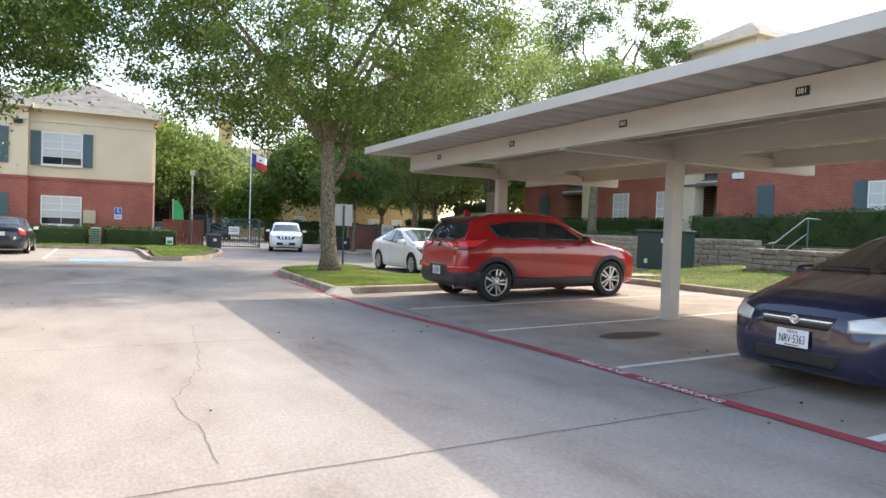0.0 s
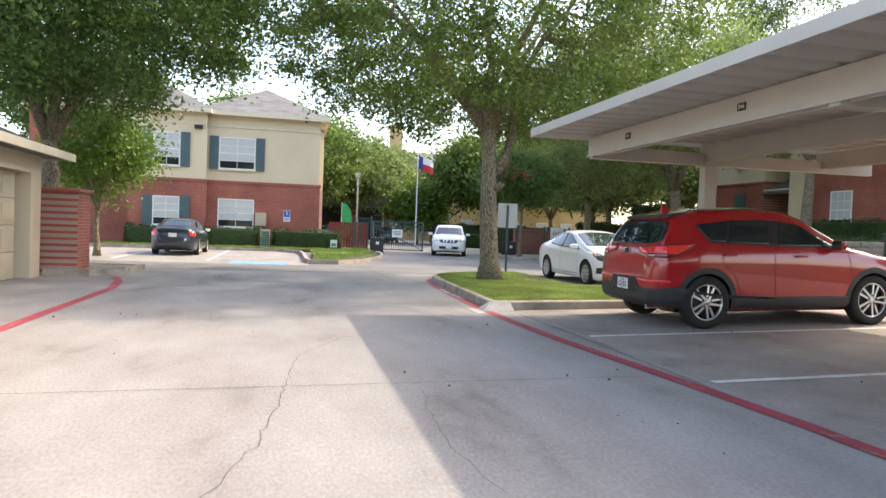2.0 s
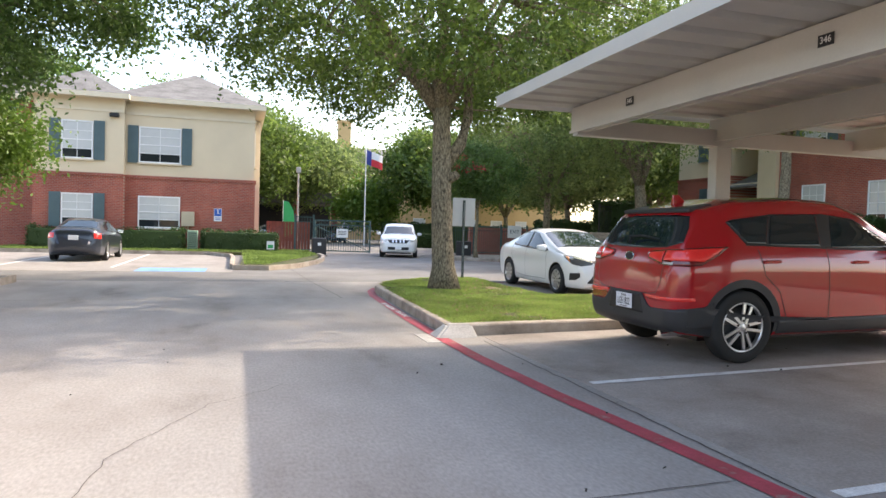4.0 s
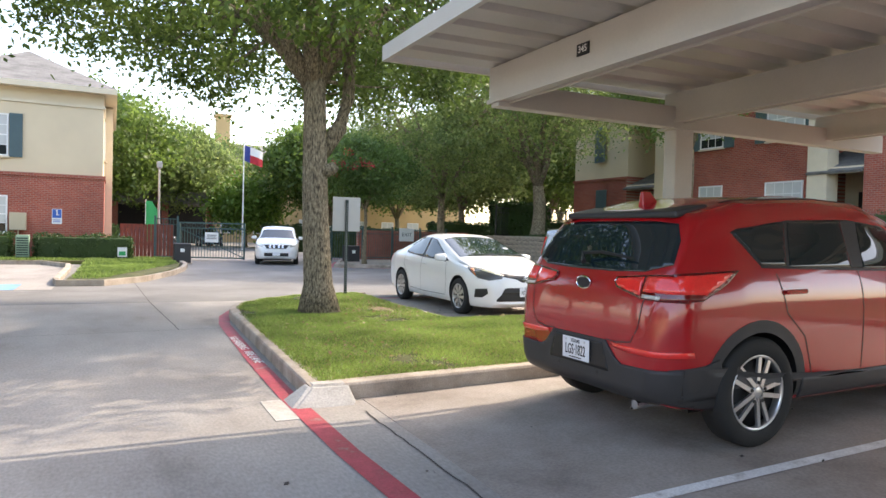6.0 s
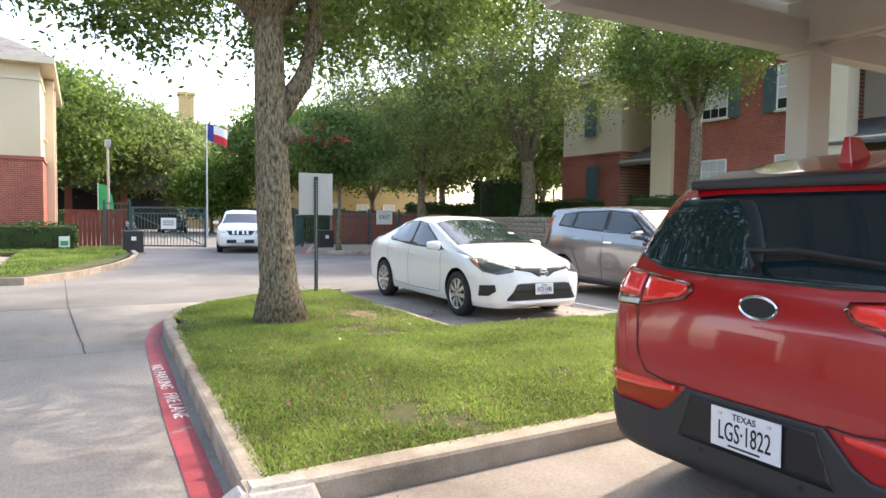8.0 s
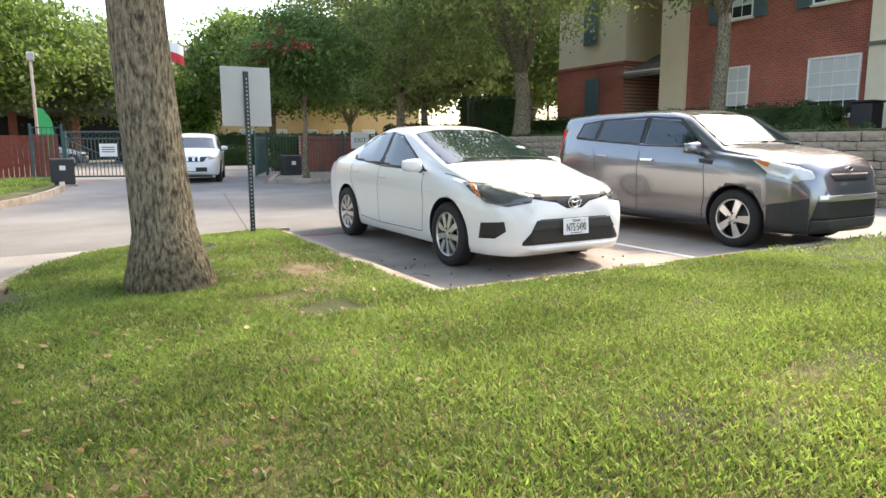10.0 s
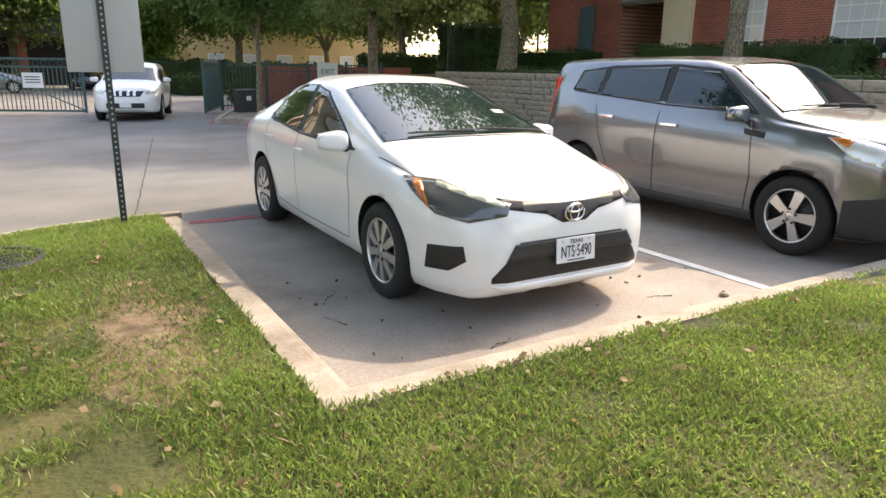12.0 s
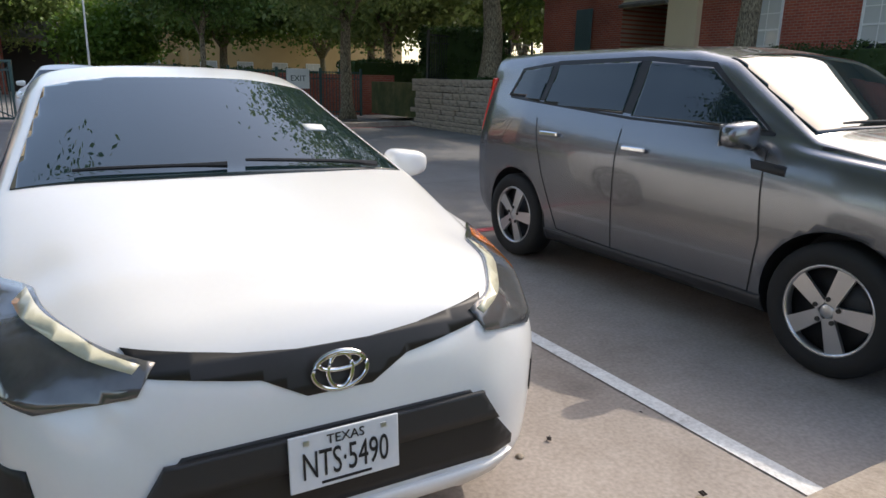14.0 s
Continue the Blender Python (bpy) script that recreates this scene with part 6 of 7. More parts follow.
ACCORD = cabin(SEDAN, spokes=5, rim="wide", plate=(2.35, .50, 1, "NRV·5363", -4), extra=(wipers((1.21, .60), (1.17, .06), 1.03, 0), emblem(2.3, .665, .04, .036, 1, "ring")))
ACCORD["bits"] = [b for b in SEDAN["bits"] if b[0] in ("windscreen", "rear_window", "window_surround", "side_window", "tail_lamp")] + [
    ("headlight", [(1.80, .86, .80), (2.06, .68, .76), (2.2, .40, .70), (2.2, .40, .60), (2.06, .72, .62), (1.9, .83, .68)], (-.85, -.55, -.05), LENS, True, "clear headlight", 0.008),
    ("upper_grille", [(2.2, .36, .71), (2.2, -.36, .71), (2.25, -.30, .60), (2.25, .30, .60)], (-1, 0, 0), BLACK, False, "black upper grille"),
    ("grille_bar", [(2.2, .34, .675), (2.2, -.34, .675), (2.25, -.32, .645), (2.25, .32, .645)], (-1, 0, 0), CHROME, False, "chrome grille bar", 0.012),
    ("lower_grille", [(2.3, .42, .40), (2.3, -.42, .40), (2.3, -.36, .27), (2.3, .36, .27)], (-1, 0, 0), BLACK, False, "black lower grille")]
ACCORD["lines"] = [b for b in SEDAN["lines"] if b[0] in ("bonnet_seam", "door_seam", "window_trim")]
VERSA = cabin(SEDAN, plate=(-2.34, .80, -1, "", 0), extra=())
VERSA["bits"] = [b for b in SEDAN["bits"] if b[0] in ("windscreen", "rear_window", "window_surround", "side_window", "tail_lamp", "headlight")]
VERSA["lines"] = ACCORD["lines"]
CROSS = cabin(SUV, plate=(2.245, .48, 1, "", 0), extra=(), spokes=6, rim="wide")
CROSS["bits"] = [b for b in SUV["bits"] if b[0] in ("windscreen", "rear_window", "window_surround", "side_window", "headlight", "tail_lamp")] + [
    ("upper_grille", [(2.1, .52, .86), (2.1, -.52, .86), (2.15, -.40, .70), (2.15, .40, .70)], (-1, 0, 0), BLACK, False, "dark toothed grille"),
    ("grille_tooth", [(2.1, .30, .85), (2.1, .22, .85), (2.15, .22, .71), (2.15, .30, .71)], (-1, 0, 0), CHROME, True, "", 0.01),
    ("grille_tooth", [(2.1, .14, .85), (2.1, .06, .85), (2.15, .06, .71), (2.15, .14, .71)], (-1, 0, 0), CHROME, True, "", 0.01),
    ("lower_grille", [(2.2, .5, .52), (2.2, -.5, .52), (2.2, -.5, .38), (2.2, .5, .38)], (-1, 0, 0), BLACK, False, "black lower grille")]
CROSS["lines"] = [b for b in SUV["lines"] if b[0] in ("door_seam", "window_trim")]

car(SEDAN, pose(10.05, 22.08, 0.004, 0, 0, -90) @ Matrix.Scale(1.05, 4), P_WHITE, "white four-door sedan parked nose to the lawn", "car")
car(SUV, pose(8.9, 13.45, 0.096, 0, -1.4, 0) @ Matrix.Diagonal((1.08, 1.08, 1.105, 1)), P_RED, "glossy red sport utility car parked under the carport", "car")
car(BOXY, pose(13.80, 21.28, 0.004, 0, 0, -90) @ Matrix.Scale(1.09, 4), P_SILVER, "silver grey boxy hatchback parked beside the white sedan", "car")
car(ACCORD, pose(8.55, 5.05, 0.083, 0, 1.4, 180) @ Matrix.Scale(1.07, 4), P_NAVY, "dark navy sedan parked under the carport", "car")
car(VERSA, pose(-3.1, 33.6, 0.004, 0, 0, 90), P_SLATE, "slate blue sedan parked before the hedge", "car")
car(CROSS, pose(9.95, 40.0, 0.0, 0, 0, -104), P_WHITE, "white crossover car standing at the open gate", "car")


# ---- trees ----
tree(6.30, 20.3, 0.13, 0.25, 3.9, (0.1, 0.9, 7.3, 6.6, 6.0, 3.6), 560, 120000, 0.12, LEAF_OAK, 2, "large oak with ridged grey bark on the lawn island", 0.33, 8, (-0.15, 0.0), extra=[([(0.02, 0, 2.7), (0.34, 0.05, 3.15), (0.5, 0.1, 3.7), (0.55, 0.2, 4.6), (0.8, 0.4, 5.8), (1.6, 0.6, 7.0)], [0.14, 0.13, 0.115, 0.10, 0.07, 0.03]), ([(0.0, -0.1, 2.35), (0.2, -0.17, 2.45), (0.26, -0.19, 2.42)], [0.12, 0.10, 0.03])])
tree(-5.3, 24.5, 0.1, 0.28, 3.4, (0.3, -0.5, 7.3, 5.4, 5.4, 3.0), 300, 95000, 0.15, LEAF_DARK, 5, "dark green oak behind the garages", 0.5, 7)
tree(-5.2, 29.0, 0.1, 0.10, 1.6, (0, 0, 3.6, 1.6, 1.6, 1.5), 70, 14000, 0.15, LEAF_LIME, 8, "small bright green tree beside the brick pier", 0.4, 5)
tree(22.5, 27.9, FZ - 0.05, 0.24, 3.6, (0, 0, 6.6, 2.6, 3.2, 2.4), 110, 26000, 0.14, LEAF_OAK, 9, "slim oak before the brick apartment house", 0.45, 6)
tree(21.0, 35.5, FZ - 0.05, 0.34, 2.6, (-1.2, -0.4, 7.6, 5.4, 5.4, 4.2), 380, 46000, 0.16, LEAF_FAR, 12, "broad spreading oak above the stone wall", 0.5, 8)
tree(18.4, 40.5, 0.1, 0.22, 3.2, (-0.4, 0, 8.0, 5.2, 4.8, 4.8), 340, 38000, 0.17, LEAF_FAR, 14, "slender oak beside the fence", 0.5, 7)
tree(13.0, 36.9, 0.15, 0.09, 2.3, (0, 0, 4.0, 1.9, 1.9, 1.3), 90, 22000, 0.13, LEAF_DARK, 16, "small tree with red blossom by the gate", 0.35, 5, flowers=9)
for i, (x, y, r, fk, cz, rr, rz, n, lm) in enumerate((
        (1.0, 62.0, 0.35, 3.5, 7.2, 6.5, 3.6, 26000, LEAF_OAK), (6.5, 70.0, 0.3, 3.2, 6.6, 5.5, 3.2, 20000, LEAF_FAR), (13.0, 66.0, 0.14, 1.6, 3.4, 2.4, 1.9, 9000, LEAF_LIME),
        (19.0, 62.0, 0.3, 3.2, 6.5, 5.5, 3.0, 22000, LEAF_OAK), (27.0, 58.0, 0.3, 3.2, 7.0, 5.5, 3.6, 22000, LEAF_FAR), (33.0, 52.0, 0.3, 3.0, 7.5, 5.5, 3.8, 22000, LEAF_OAK),
        (23.5, 48.0, 0.25, 3.0, 6.5, 4.2, 2.8, 22000, LEAF_FAR), (-4.0, 72.0, 0.35, 4.0, 9.0, 6.5, 4.5, 22000, LEAF_OAK), (-14.0, 62.0, 0.35, 4.0, 10.0, 6.0, 4.0, 18000, LEAF_DARK),
        (40.0, 60.0, 0.3, 3.0, 8.5, 6.5, 4.5, 18000, LEAF_FAR), (14.0, 88.0, 0.3, 3.0, 7.5, 6.5, 3.5, 14000, LEAF_FAR), (-20, 44, 0.3, 3.5, 8, 5.5, 4, 14000, LEAF_OAK),
        (30.0, 75.0, 0.3, 3.0, 8.0, 7.0, 4.0, 14000, LEAF_OAK), (36.8, 43.5, 0.5, 9, 17.0, 6.8, 7.0, 44000, LEAF_DARK))):
    tree(x, y, FZ if 20 <= x < 27 and y < 40 else 0, r, fk, (0, 0, cz, rr, rr, rz), 170, int(n * 1.6), 0.34 if y > 45 else 0.18, lm, 30 + i, "full green oak in the distance" if y > 45 else "tall dark green tree behind the carport", 0.75 if y > 45 else 0.5, 7, group="background trees")

# ---- gate, fences, signs ----
def gate_leaf(m, w, label, mirror=1):
    g = empty("metal_gate", m, label, "gate", "gate leaves")
    h = 1.75
    part("gate_frame", boxes((0, -.03, .1, .07, .03, h), (w - .07, -.03, .1, w, .03, h), (.07, -.025, .12, w - .07, .025, .18), (.07, -.025, h - .3, w - .07, .025, h - .25), (.07, -.025, h - .06, w - .07, .025, h)), GATE, g)
    n = int(w / 0.13)
    for k in range(1, n):
        part("picket", boxes((w * k / n - .011, -.011, .15, w * k / n + .011, .011, h - .27)), GATE, g)
    bm = bmesh.new()
    for k in range(int(w / 0.24)):
        c = Vector((0.19 + 0.24 * k, 0, h - .155))
        tube(bm, [c + Vector((.085 * math.cos(a), 0, .085 * math.sin(a))) for a in np.linspace(0, 2 * math.pi, 13)], [.01] * 13, 5, cap=False)
    part("scroll", bm, GATE, g, "iron scroll ring band")
    part("brace", tube(bmesh.new(), [(.06, -.03, h - .3), (w - .06, -.03, .18)], [.02, .02], 6), GATE, g)
    sg = part("notice", boxes((w * .5 - .3, -.05, .85, w * .5 + .3, -.035, 1.3)), SIGN_W, g, "white notice board on the gate")
    part("text_bar", boxes(*[(w * .5 - .22, -.054, 1.0 + .08 * k, w * .5 + .22, -.05, 1.03 + .08 * k) for k in range(3)]), IRON, sg)
    return g


gate_leaf(pose(5.9, 42.0, 0, 0, 0, -25), 3.0, "green iron gate leaf standing half open")
gate_leaf(pose(13.0, 42.0, 0, 0, 0, -112), 3.0, "green iron gate leaf swung open")


def iron_fence(p, q, h, label, material, z=0.0):
    L = math.hypot(q[0] - p[0], q[1] - p[1])
    g = empty("fence", pose(p[0], p[1], z, 0, 0, math.degrees(math.atan2(q[1] - p[1], q[0] - p[0]))), label, "fence")
    n = int(L / 2.2) + 1
    for k in range(n + 1):
        x = L * k / n
        po = part("post", boxes((x - .04, -.04, 0, x + .04, .04, h + .1)), material, g)
    for z0, z1 in ((.15, .19), (h - .06, h - .02), (h - .3, h - .27)):
        part("rail", boxes((0, -.02, z0, L, .02, z1)), material, g)
    me = bpy.data.meshes.new("picket")
    b = boxes((-.01, -.01, .05, .01, .01, h))
    b.to_mesh(me)
    b.free()
    me.materials.append(material)
    for k in range(int(L / 0.14)):
        o = new("picket", me)
        o.parent = g
        o.location = (0.07 + 0.14 * k, 0, 0)


iron_fence((4.9, 42.0), (5.85, 42.0), 1.9, "green iron fence beside the gate", GATE)
iron_fence((13.1, 42.2), (20.2, 43.5), 1.7, "green iron fence past the gate", GATE)
iron_fence((20.5, 38.5), (27.0, 41.5), 1.6, "dark iron fence above the stone wall", FENCE_DARK, FZ)
for x, y, r in ((5.75, 38.6, 0), (13.2, 39.3, 10)):
    g = empty("gate_motor", pose(x, y, 0.0, 0, 0, r), "dark grey gate motor box on the kerb", "gate motor", "gate motors")
    part("cabinet", boxes((-.33, -.25, .05, .33, .25, .85), bevel=0.04), CLAD, g)
    part("base", boxes((-.38, -.3, 0, .38, .3, .06)), KERB, g)
    part("label_plate", boxes((-.08, -.258, .5, .08, -.25, .64)), SIGN_W, g)
bw = tagged(finish("brick_wall", boxes((15.2, 44.2, 0, 22, 44.5, 1.6)), BRICK_X), "low red brick wall past the gate", "wall", kind="structure")
tagged(finish("fence_boards", boxes(*[(3.5 + .16 * k, 42.6, 0, 3.645 + .16 * k, 42.64, 1.6) for k in range(14)]), WOOD_RED), "red brown board fence by the house", "fence", kind="structure")
ex = empty("exit_sign", pose(17.3, 42.4, 1.05), "white EXIT sign on the iron fence", "sign")
part("board", boxes((-.42, -.02, 0, .42, .02, .7), bevel=0.006), SIGN_W, ex)
part("lettering", moved(words("EXIT", 0.28, 0.001), pose(0, -0.024, 0.35, 90, 0, 0)), GREEN_BOX, ex)
tagged(finish("gravel_bed", prism([(11.6, 36.3), (13.6, 35.6), (16.5, 37.4), (16.5, 41.0), (13.4, 41.0), (12.4, 38.6)], -0.05, 0.12), GRAVEL), "stony bed with a small tree by the gate", "planting bed", kind="structure")
tagged(finish("kerb", sweep([(13.2, 41.0), (12.3, 38.6), (11.5, 36.3), (13.6, 35.5), (16.6, 37.3), (20.0, 38.0)], KPL), KERB), "kerb round the stony bed", "kerb", kind="structure")
tagged(finish("red_line", ribbon([(13.0, 41.0), (12.1, 38.6), (11.35, 36.2), (13.6, 35.3), (16.6, 37.1), (20, 37.8)], 0.14, 0.006), RED_PAINT), "red painted kerb edge by the gate", "road marking", kind="structure")
tagged(finish("red_line", ribbon([(13.6, 44.0), (22, 46.5)], 0.5, 0.006), RED_PAINT), "red painted kerb past the gate", "road marking", kind="structure")

# street sign seen from behind
sp = empty("road_sign", pose(7.76, 23.3, 0.12, 0, 0, 0), "bare back of a metal sign on a perforated post", "sign")
part("post", boxes((-.028, -.02, 0, .028, .02, 2.08)), POST_METAL, sp, "perforated steel post")
for k in range(39):
    part("hole", boxes((-.008, -.0215, .08 + .05 * k, .008, -.0195, .098 + .05 * k)), SIGN_METAL, sp)
part("panel", boxes((-.31, .022, 1.40, .31, .027, 2.14), bevel=0.002), SIGN_METAL, sp, "blank grey aluminium sign back")
part("bolt", boxes((-.012, -.028, 1.55, .012, -.02, 1.575), (-.012, -.028, 1.95, .012, -.02, 1.975)), IRON, sp)
dr = empty("storm_drain", pose(6.75, 22.35, 0.14), "round cast iron drain grate in the grass", "drain")
bm = bmesh.new()
tube(bm, [(0.33 * math.cos(a), 0.33 * math.sin(a), .012) for a in np.linspace(0, 2 * math.pi, 25)], [.025] * 25, 6, cap=False)
part("ring", bm, IRON, dr)
part("grate", boxes(*[(-.3 * math.cos(k * .2), k * .06 - .012, 0.0, .3 * math.cos(k * .2), k * .06 + .012, .02) for k in range(-4, 5)]), IRON, dr)

# transformer, stair rail, steps behind the carport
tb = empty("transformer_box", pose(17.3, 17.8, 0.3), "dark green metal transformer cabinet on the lawn", "transformer")
part("pad", boxes((-.75, -.85, -.25, .75, .85, .1), bevel=.01), KERB, tb)
part("cabinet", boxes((-.6, -.72, .1, .6, .72, 1.35), bevel=.03), GREEN_BOX, tb)
part("lid", boxes((-.64, -.76, 1.35, .64, .76, 1.43), bevel=.02), GREEN_BOX, tb)
part("label_plate", boxes((-.606, -.6, 1.0, -.6, -.4, 1.15), (-.606, .2, .3, -.6, .35, .45)), SIGN_W, tb)
st = empty("steps", pose(18.2, 13.5, 0.45), "pale concrete steps up to the apartments", "stairs")
for k in range(5):
    part("step", boxes((.3 * k, -.8, -.3, 1.9 + .3 * 0, .8, .17 * (k + 1)), bevel=.01), KERB, st)
rl = empty("handrail", pose(18.2, 14.4, 0.45), "green painted steel handrail by the steps", "handrail")
part("post", rod((0, 0, -.3), (0, 0, .95), .025), SHUTTER, rl)
part("post", rod((1.6, 0, .5), (1.6, 0, 1.75), .025), SHUTTER, rl)
part("rail", tube(bmesh.new(), [(-.2, 0, .95), (.1, 0, .97), (1.5, 0, 1.75), (2.2, 0, 1.75)], [.025] * 4, 8), SHUTTER, rl)
part("rail", tube(bmesh.new(), [(0, 0, .5), (.1, 0, .52), (1.6, 0, 1.3)], [.02] * 3, 8), SHUTTER, rl)

# ---- a taller block behind the apartments ----
tall = empty("apartment_building", None, "grey-sided block with a shingle roof behind the apartments", "building")
wall(tall, "wall", 40.5, 33, 0, 56, 39.5, 15.6, SIDING)
part("frieze", boxes((40.4, 32.9, 15.0, 56, 39.6, 15.3)), TRIM, tall)
hip_roof(tall, 40.5, 33, 56, 39.5, 15.8, 2.2, 0.6)
window(tall, 43.5, 32.97, 12.0, 1.5, 1.8, "-y", 2, 4)
window(tall, 48.0, 32.97, 12.0, 1.5, 1.8, "-y", 2, 4)

# ---- beyond the gate ----
far = empty("apartment_building", None, "distant tan stucco apartment block among trees", "building")
wall(far, "wall", 9, 84, 0, 20, 95, 8.6, STUCCO_TAN)
wall(far, "wall", 20, 80, 0, 40, 95, 8.6, STUCCO_TAN)
wall(far, "wall", -22, 88, 0, 9, 98, 8.6, STUCCO_TAN)
hip_roof(far, 9, 84, 40, 95, 8.7, 2.5)
hip_roof(far, -22, 88, 9, 98, 8.7, 2.5)
part("chimney", boxes((13.2, 86, 9.5, 14.6, 87.4, 13.6), (13.05, 85.85, 13.6, 14.75, 87.55, 13.9)), STUCCO_TAN, far)
for k in range(6):
    window(far, 21.6 + 3.1 * k, 79.97, 1.0, 1.4, 1.6, "-y", 2, 2)
    window(far, 21.6 + 3.1 * k, 79.97, 5.0, 1.4, 1.6, "-y", 2, 2)
for k in range(3):
    window(far, 10.8 + 3.4 * k, 83.97, 1.0, 1.4, 1.6, "-y", 2, 2)
    window(far, 10.8 + 3.4 * k, 83.97, 5.0, 1.4, 1.6, "-y", 2, 2)
for k in range(7):
    window(far, -19 + 4 * k, 87.97, 5.0, 1.4, 1.6, "-y", 2, 2, dark=True)
can = empty("entrance_canopy", None, "dark covered entrance beyond the gate", "canopy")
part("roof", boxes((-1, 68, 3.4, 11, 76, 4.4), bevel=.05), SHINGLE, can)
for x in (-0.5, 3.3, 7.0, 10.5):
    part("column", boxes((x - .25, 68.2, 0, x + .25, 68.7, 3.4)), BRICK_X, can)
# Black sheet puts the shade deep under the canopy into colour.
part("back_wall", boxes((-1, 75.6, 0, 11, 75.9, 3.4)), BLACK, can)
fp = empty("flagpole", pose(11.4, 58, 0), "white flagpole with a red, white and blue flag", "flagpole")
part("pole", tube(bmesh.new(), [(0, 0, 0), (0, 0, 7.6)], [.06, .035], 10), FRAME_W, fp)
def wave(x0, x1, z0, z1):
    bm = bmesh.new()
    n = 8
    a = [[bm.verts.new((x0 + (x1 - x0) * k / n, 0.12 * math.sin(5 * (x0 + (x1 - x0) * k / n)), z - 0.35 * (x0 + (x1 - x0) * k / n))) for k in range(n + 1)] for z in (z0, z1)]
    for k in range(n):
        bm.faces.new((a[0][k], a[0][k + 1], a[1][k + 1], a[1][k]))
    return bm
part("flag", wave(.05, .45, 6.3, 7.4), FLAG_B, fp, "blue flag field")
part("flag", wave(.45, 1.3, 6.85, 7.4), FRAME_W, fp, "white flag stripe")
part("flag", wave(.45, 1.3, 6.3, 6.85), FLAG_R, fp, "red flag stripe")
bn = empty("feather_banner", pose(4.9, 52, 0), "tall green feather banner on a pole", "banner")
bm = bmesh.new()
vs = [bm.verts.new(p) for p in ((0, 0, .6), (.55, 0.02, .7), (.75, .05, 1.6), (.68, .05, 2.4), (.35, .02, 2.95), (0, 0, 3.0))]
bm.faces.new(vs)
r = bmesh.ops.extrude_face_region(bm, geom=bm.faces[:])
for v in r["geom"]:
    if isinstance(v, bmesh.types.BMVert):
        v.co.y += .01
part("cloth", bm, BANNER, bn)
part("pole", rod((0, 0, 0), (0, 0, 3.05), .02), FRAME_W, bn)
lp = empty("street_lamp", pose(5.1, 43.0, 0), "slim pale lamp post by the gate", "street lamp")
part("pole", tube(bmesh.new(), [(0, 0, 0), (0, 0, 4.2)], [.06, .045], 10), SIGN_METAL, lp)
part("lamp_head", boxes((-.12, -.12, 4.2, .12, .12, 4.5), bevel=.03), SIGN_METAL, lp)
car(VERSA, pose(5.0, 60.5, 0, 0, 0, 0), P_SILVER, "silver sedan parked beyond the gate", "car")
car(VERSA, pose(10.2, 66.5, 0, 0, 0, -90), P_NAVY, "dark sedan parked beyond the gate", "car")
tagged(finish("lawn", boxes((-30, 56, -.05, 2.5, 66, .12)), TURF), "green lawn beyond the gate", "lawn", kind="structure")
tagged(finish("lawn", boxes((17, 52, -.05, 45, 79, .12)), TURF), "green lawn beyond the gate", "lawn", kind="structure")
hedge(14.0, 55, 16.2, 58, 0, 1.1, 3000, 40, "rounded green shrub beyond the gate", 0.14)

for k, (x0, y0, x1, y1, hh) in enumerate(((14.5, 45.5, 19.5, 47.0, 1.7), (20.5, 45.0, 25.5, 47.0, 2.2), (-3, 57, 3.5, 58.5, 1.5), (13.5, 60, 18, 62, 1.9), (21.0, 38.9, 24.0, 40.2, 2.0))):
    hedge(x0, y0, x1, y1, FZ - 0.1 if k == 4 else 0, hh, 3500, 60 + k, "loose low shrub mass behind the fence", 0.16)

# ---- many small pieces ----
stone_wall("stone_wall", "tan ledge-stone retaining wall along the bank", (19.8, 16.2), (19.8, 37.6), 0.0, 1.42, 1)
stone_wall("stone_wall", "tan ledge-stone wing wall by the steps", (17.6, 14.6), (17.6, 10.5), 0.3, 1.25, 2)
grass("grass", "short patchy grass blades on the island lawn", on_island, 4.87, 12.0, 15.12, 23.56, 235000, 0.042, 1)
grass("grass", "short grass blades on the farther lawn", on_island, 12.0, 18.9, 10.0, 19.1, 26000, 0.06, 2)
grass("grass", "short green grass by the brick house and the gate", lambda x, y: 38.05 < y < 40.9 and x < 5.4 or 28.5 < y < 38.1 and 2.3 < x < 2.85 + 0.32 * (y - 28.2) and x < 5.4, -7.5, 5.4, 28.5, 40.9, 30000, 0.10, 3)
rng = np.random.default_rng(9)
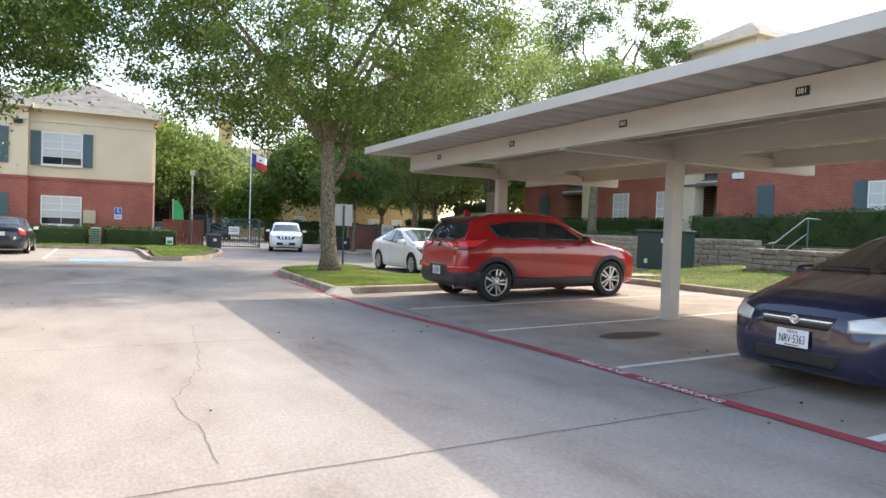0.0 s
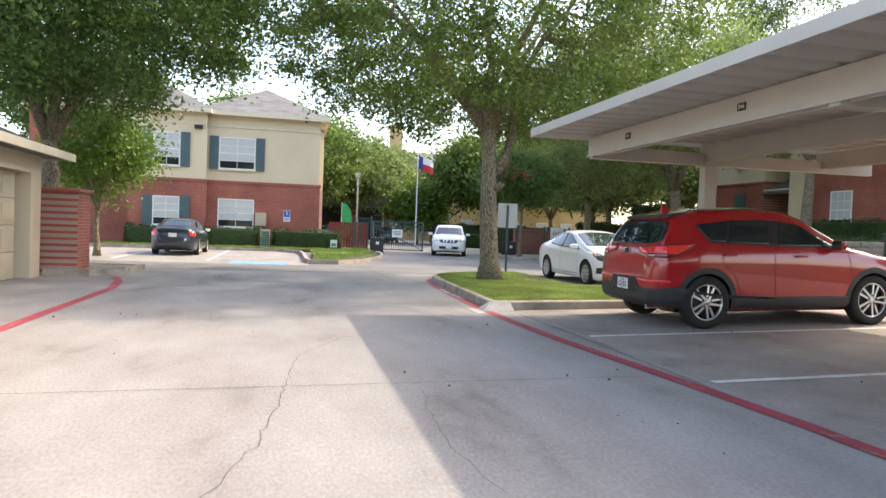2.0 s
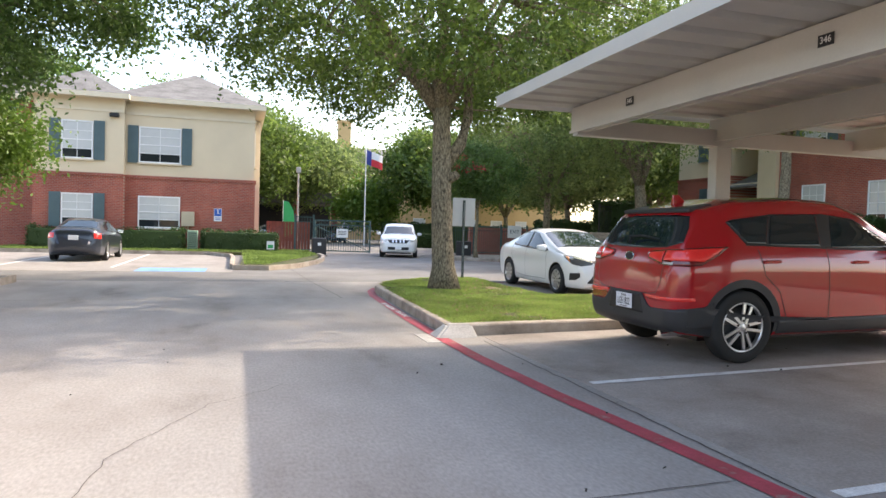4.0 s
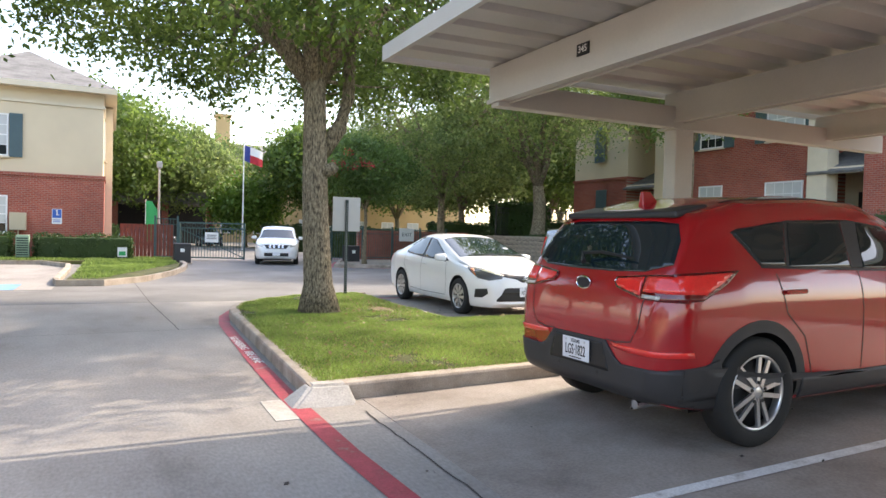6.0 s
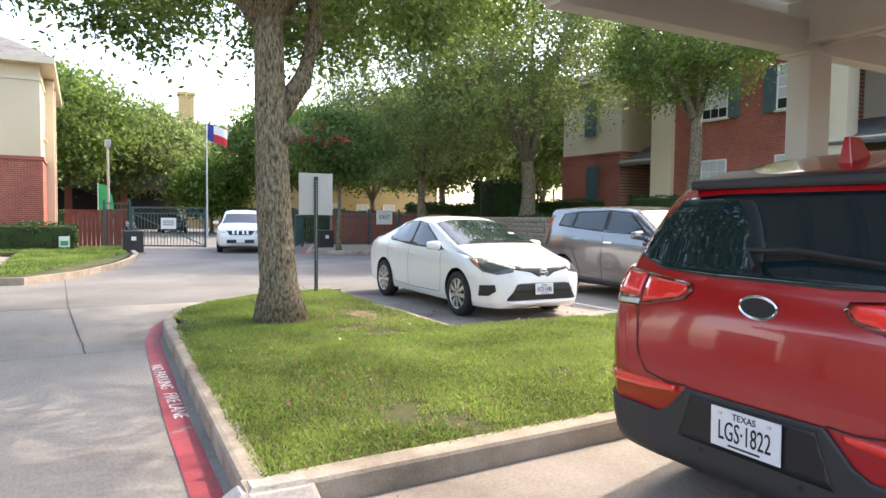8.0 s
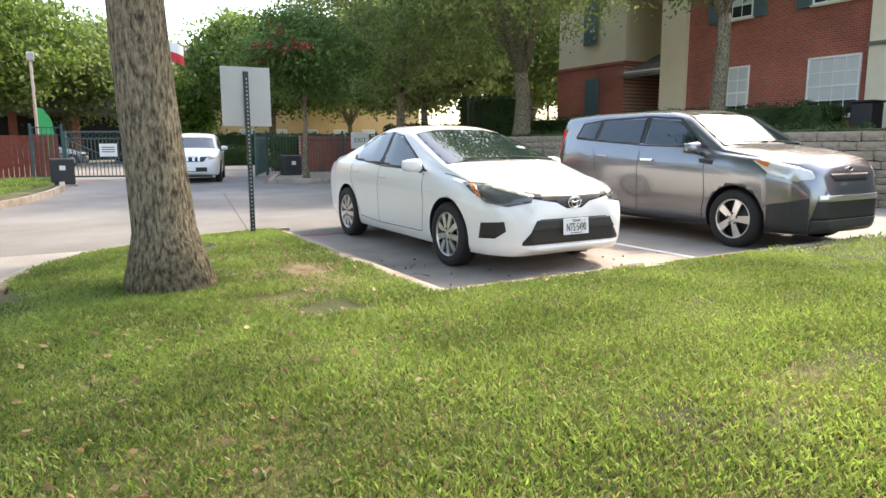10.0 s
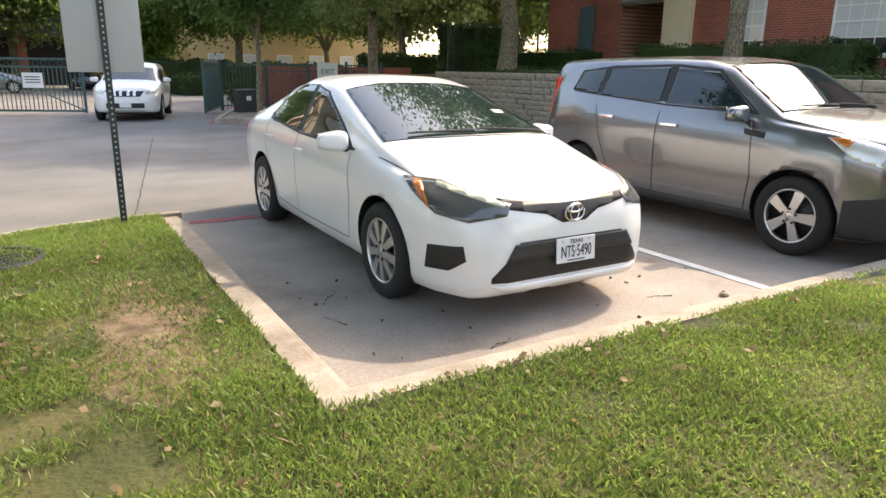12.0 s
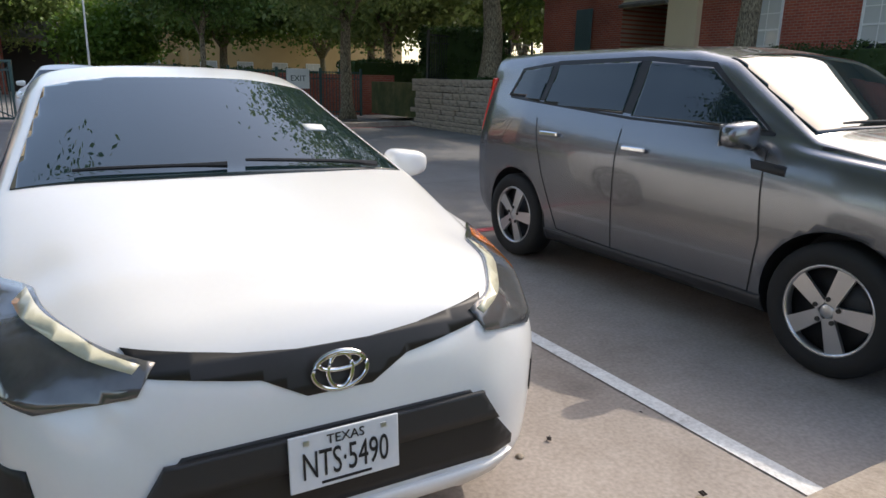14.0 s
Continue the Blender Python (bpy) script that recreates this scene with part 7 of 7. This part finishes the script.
c = np.stack([rng.uniform(5.3, 12.5, 900), rng.uniform(15.3, 19.0, 900), np.full(900, 0.175)], 1)
c2 = np.stack([rng.uniform(6.4, 8.0, 120), rng.uniform(19.2, 22.4, 120), np.full(120, 0.175)], 1)
tagged(scatter("leaf_litter", np.concatenate([c, c2]), 0.01, 1100, 0.045, DRY, 4, flat=0.85, aspect=0.7), "scattered dry brown leaves on the grass", "leaves", kind="stuff")
c = np.stack([rng.uniform(-3, 12, 150), rng.uniform(2, 15, 150), np.full(150, 0.018)], 1)
c[:, 2] += 0.025 * np.clip(c[:, 0] - 5.25, 0, 8)
c2 = np.stack([rng.uniform(8.4, 11.8, 60), rng.uniform(19.25, 21.5, 60), np.full(60, 0.018)], 1)
tagged(scatter("leaf_litter", np.concatenate([c, c2]), 0.004, 210, 0.032, CRACK, 5, flat=0.95, aspect=0.6), "small dark leaves and twigs on the concrete", "leaves", kind="stuff")

straw = grass("straw", "dry straw-coloured blades among the grass", on_island, 4.87, 12.0, 15.12, 23.56, 46000, 0.036, 6)
straw.data.materials.clear()
straw.data.materials.append(DRY)
# twigs and a stone or two in the bay
for i, (x, y, a) in enumerate(((8.75, 20.7, 40), (8.7, 20.2, 100), (9.3, 19.45, 10), (11.0, 19.6, 150), (10.6, 20.1, 70))):
    tw = tagged(finish("twig", tube(bmesh.new(), [(0, 0, .012), (.06, .02, .016), (.13, .01, .012), (.2, .05, .012)], [.005, .004, .003, .002], 5), BARK), "thin broken twig on the concrete bay", "twig", "twigs in the bay")
    tw.matrix_world = pose(x, y, 0, 0, 0, a)
for i, (x, y, r) in enumerate(((11.35, 19.42, .035), (11.05, 19.35, .022), (10.95, 20.0, .018))):
    bm = bmesh.new()
    bmesh.ops.create_icosphere(bm, subdivisions=2, radius=r)
    for v in bm.verts:
        v.co *= 1 + 0.25 * noise.noise(v.co * 40)
        v.co.z *= .6
    st_ = tagged(finish("pebble", bm, STONE, smooth=True), "small tan pebble on the concrete bay", "stone", "pebbles in the bay")
    st_.location = (x, y, r * .5)
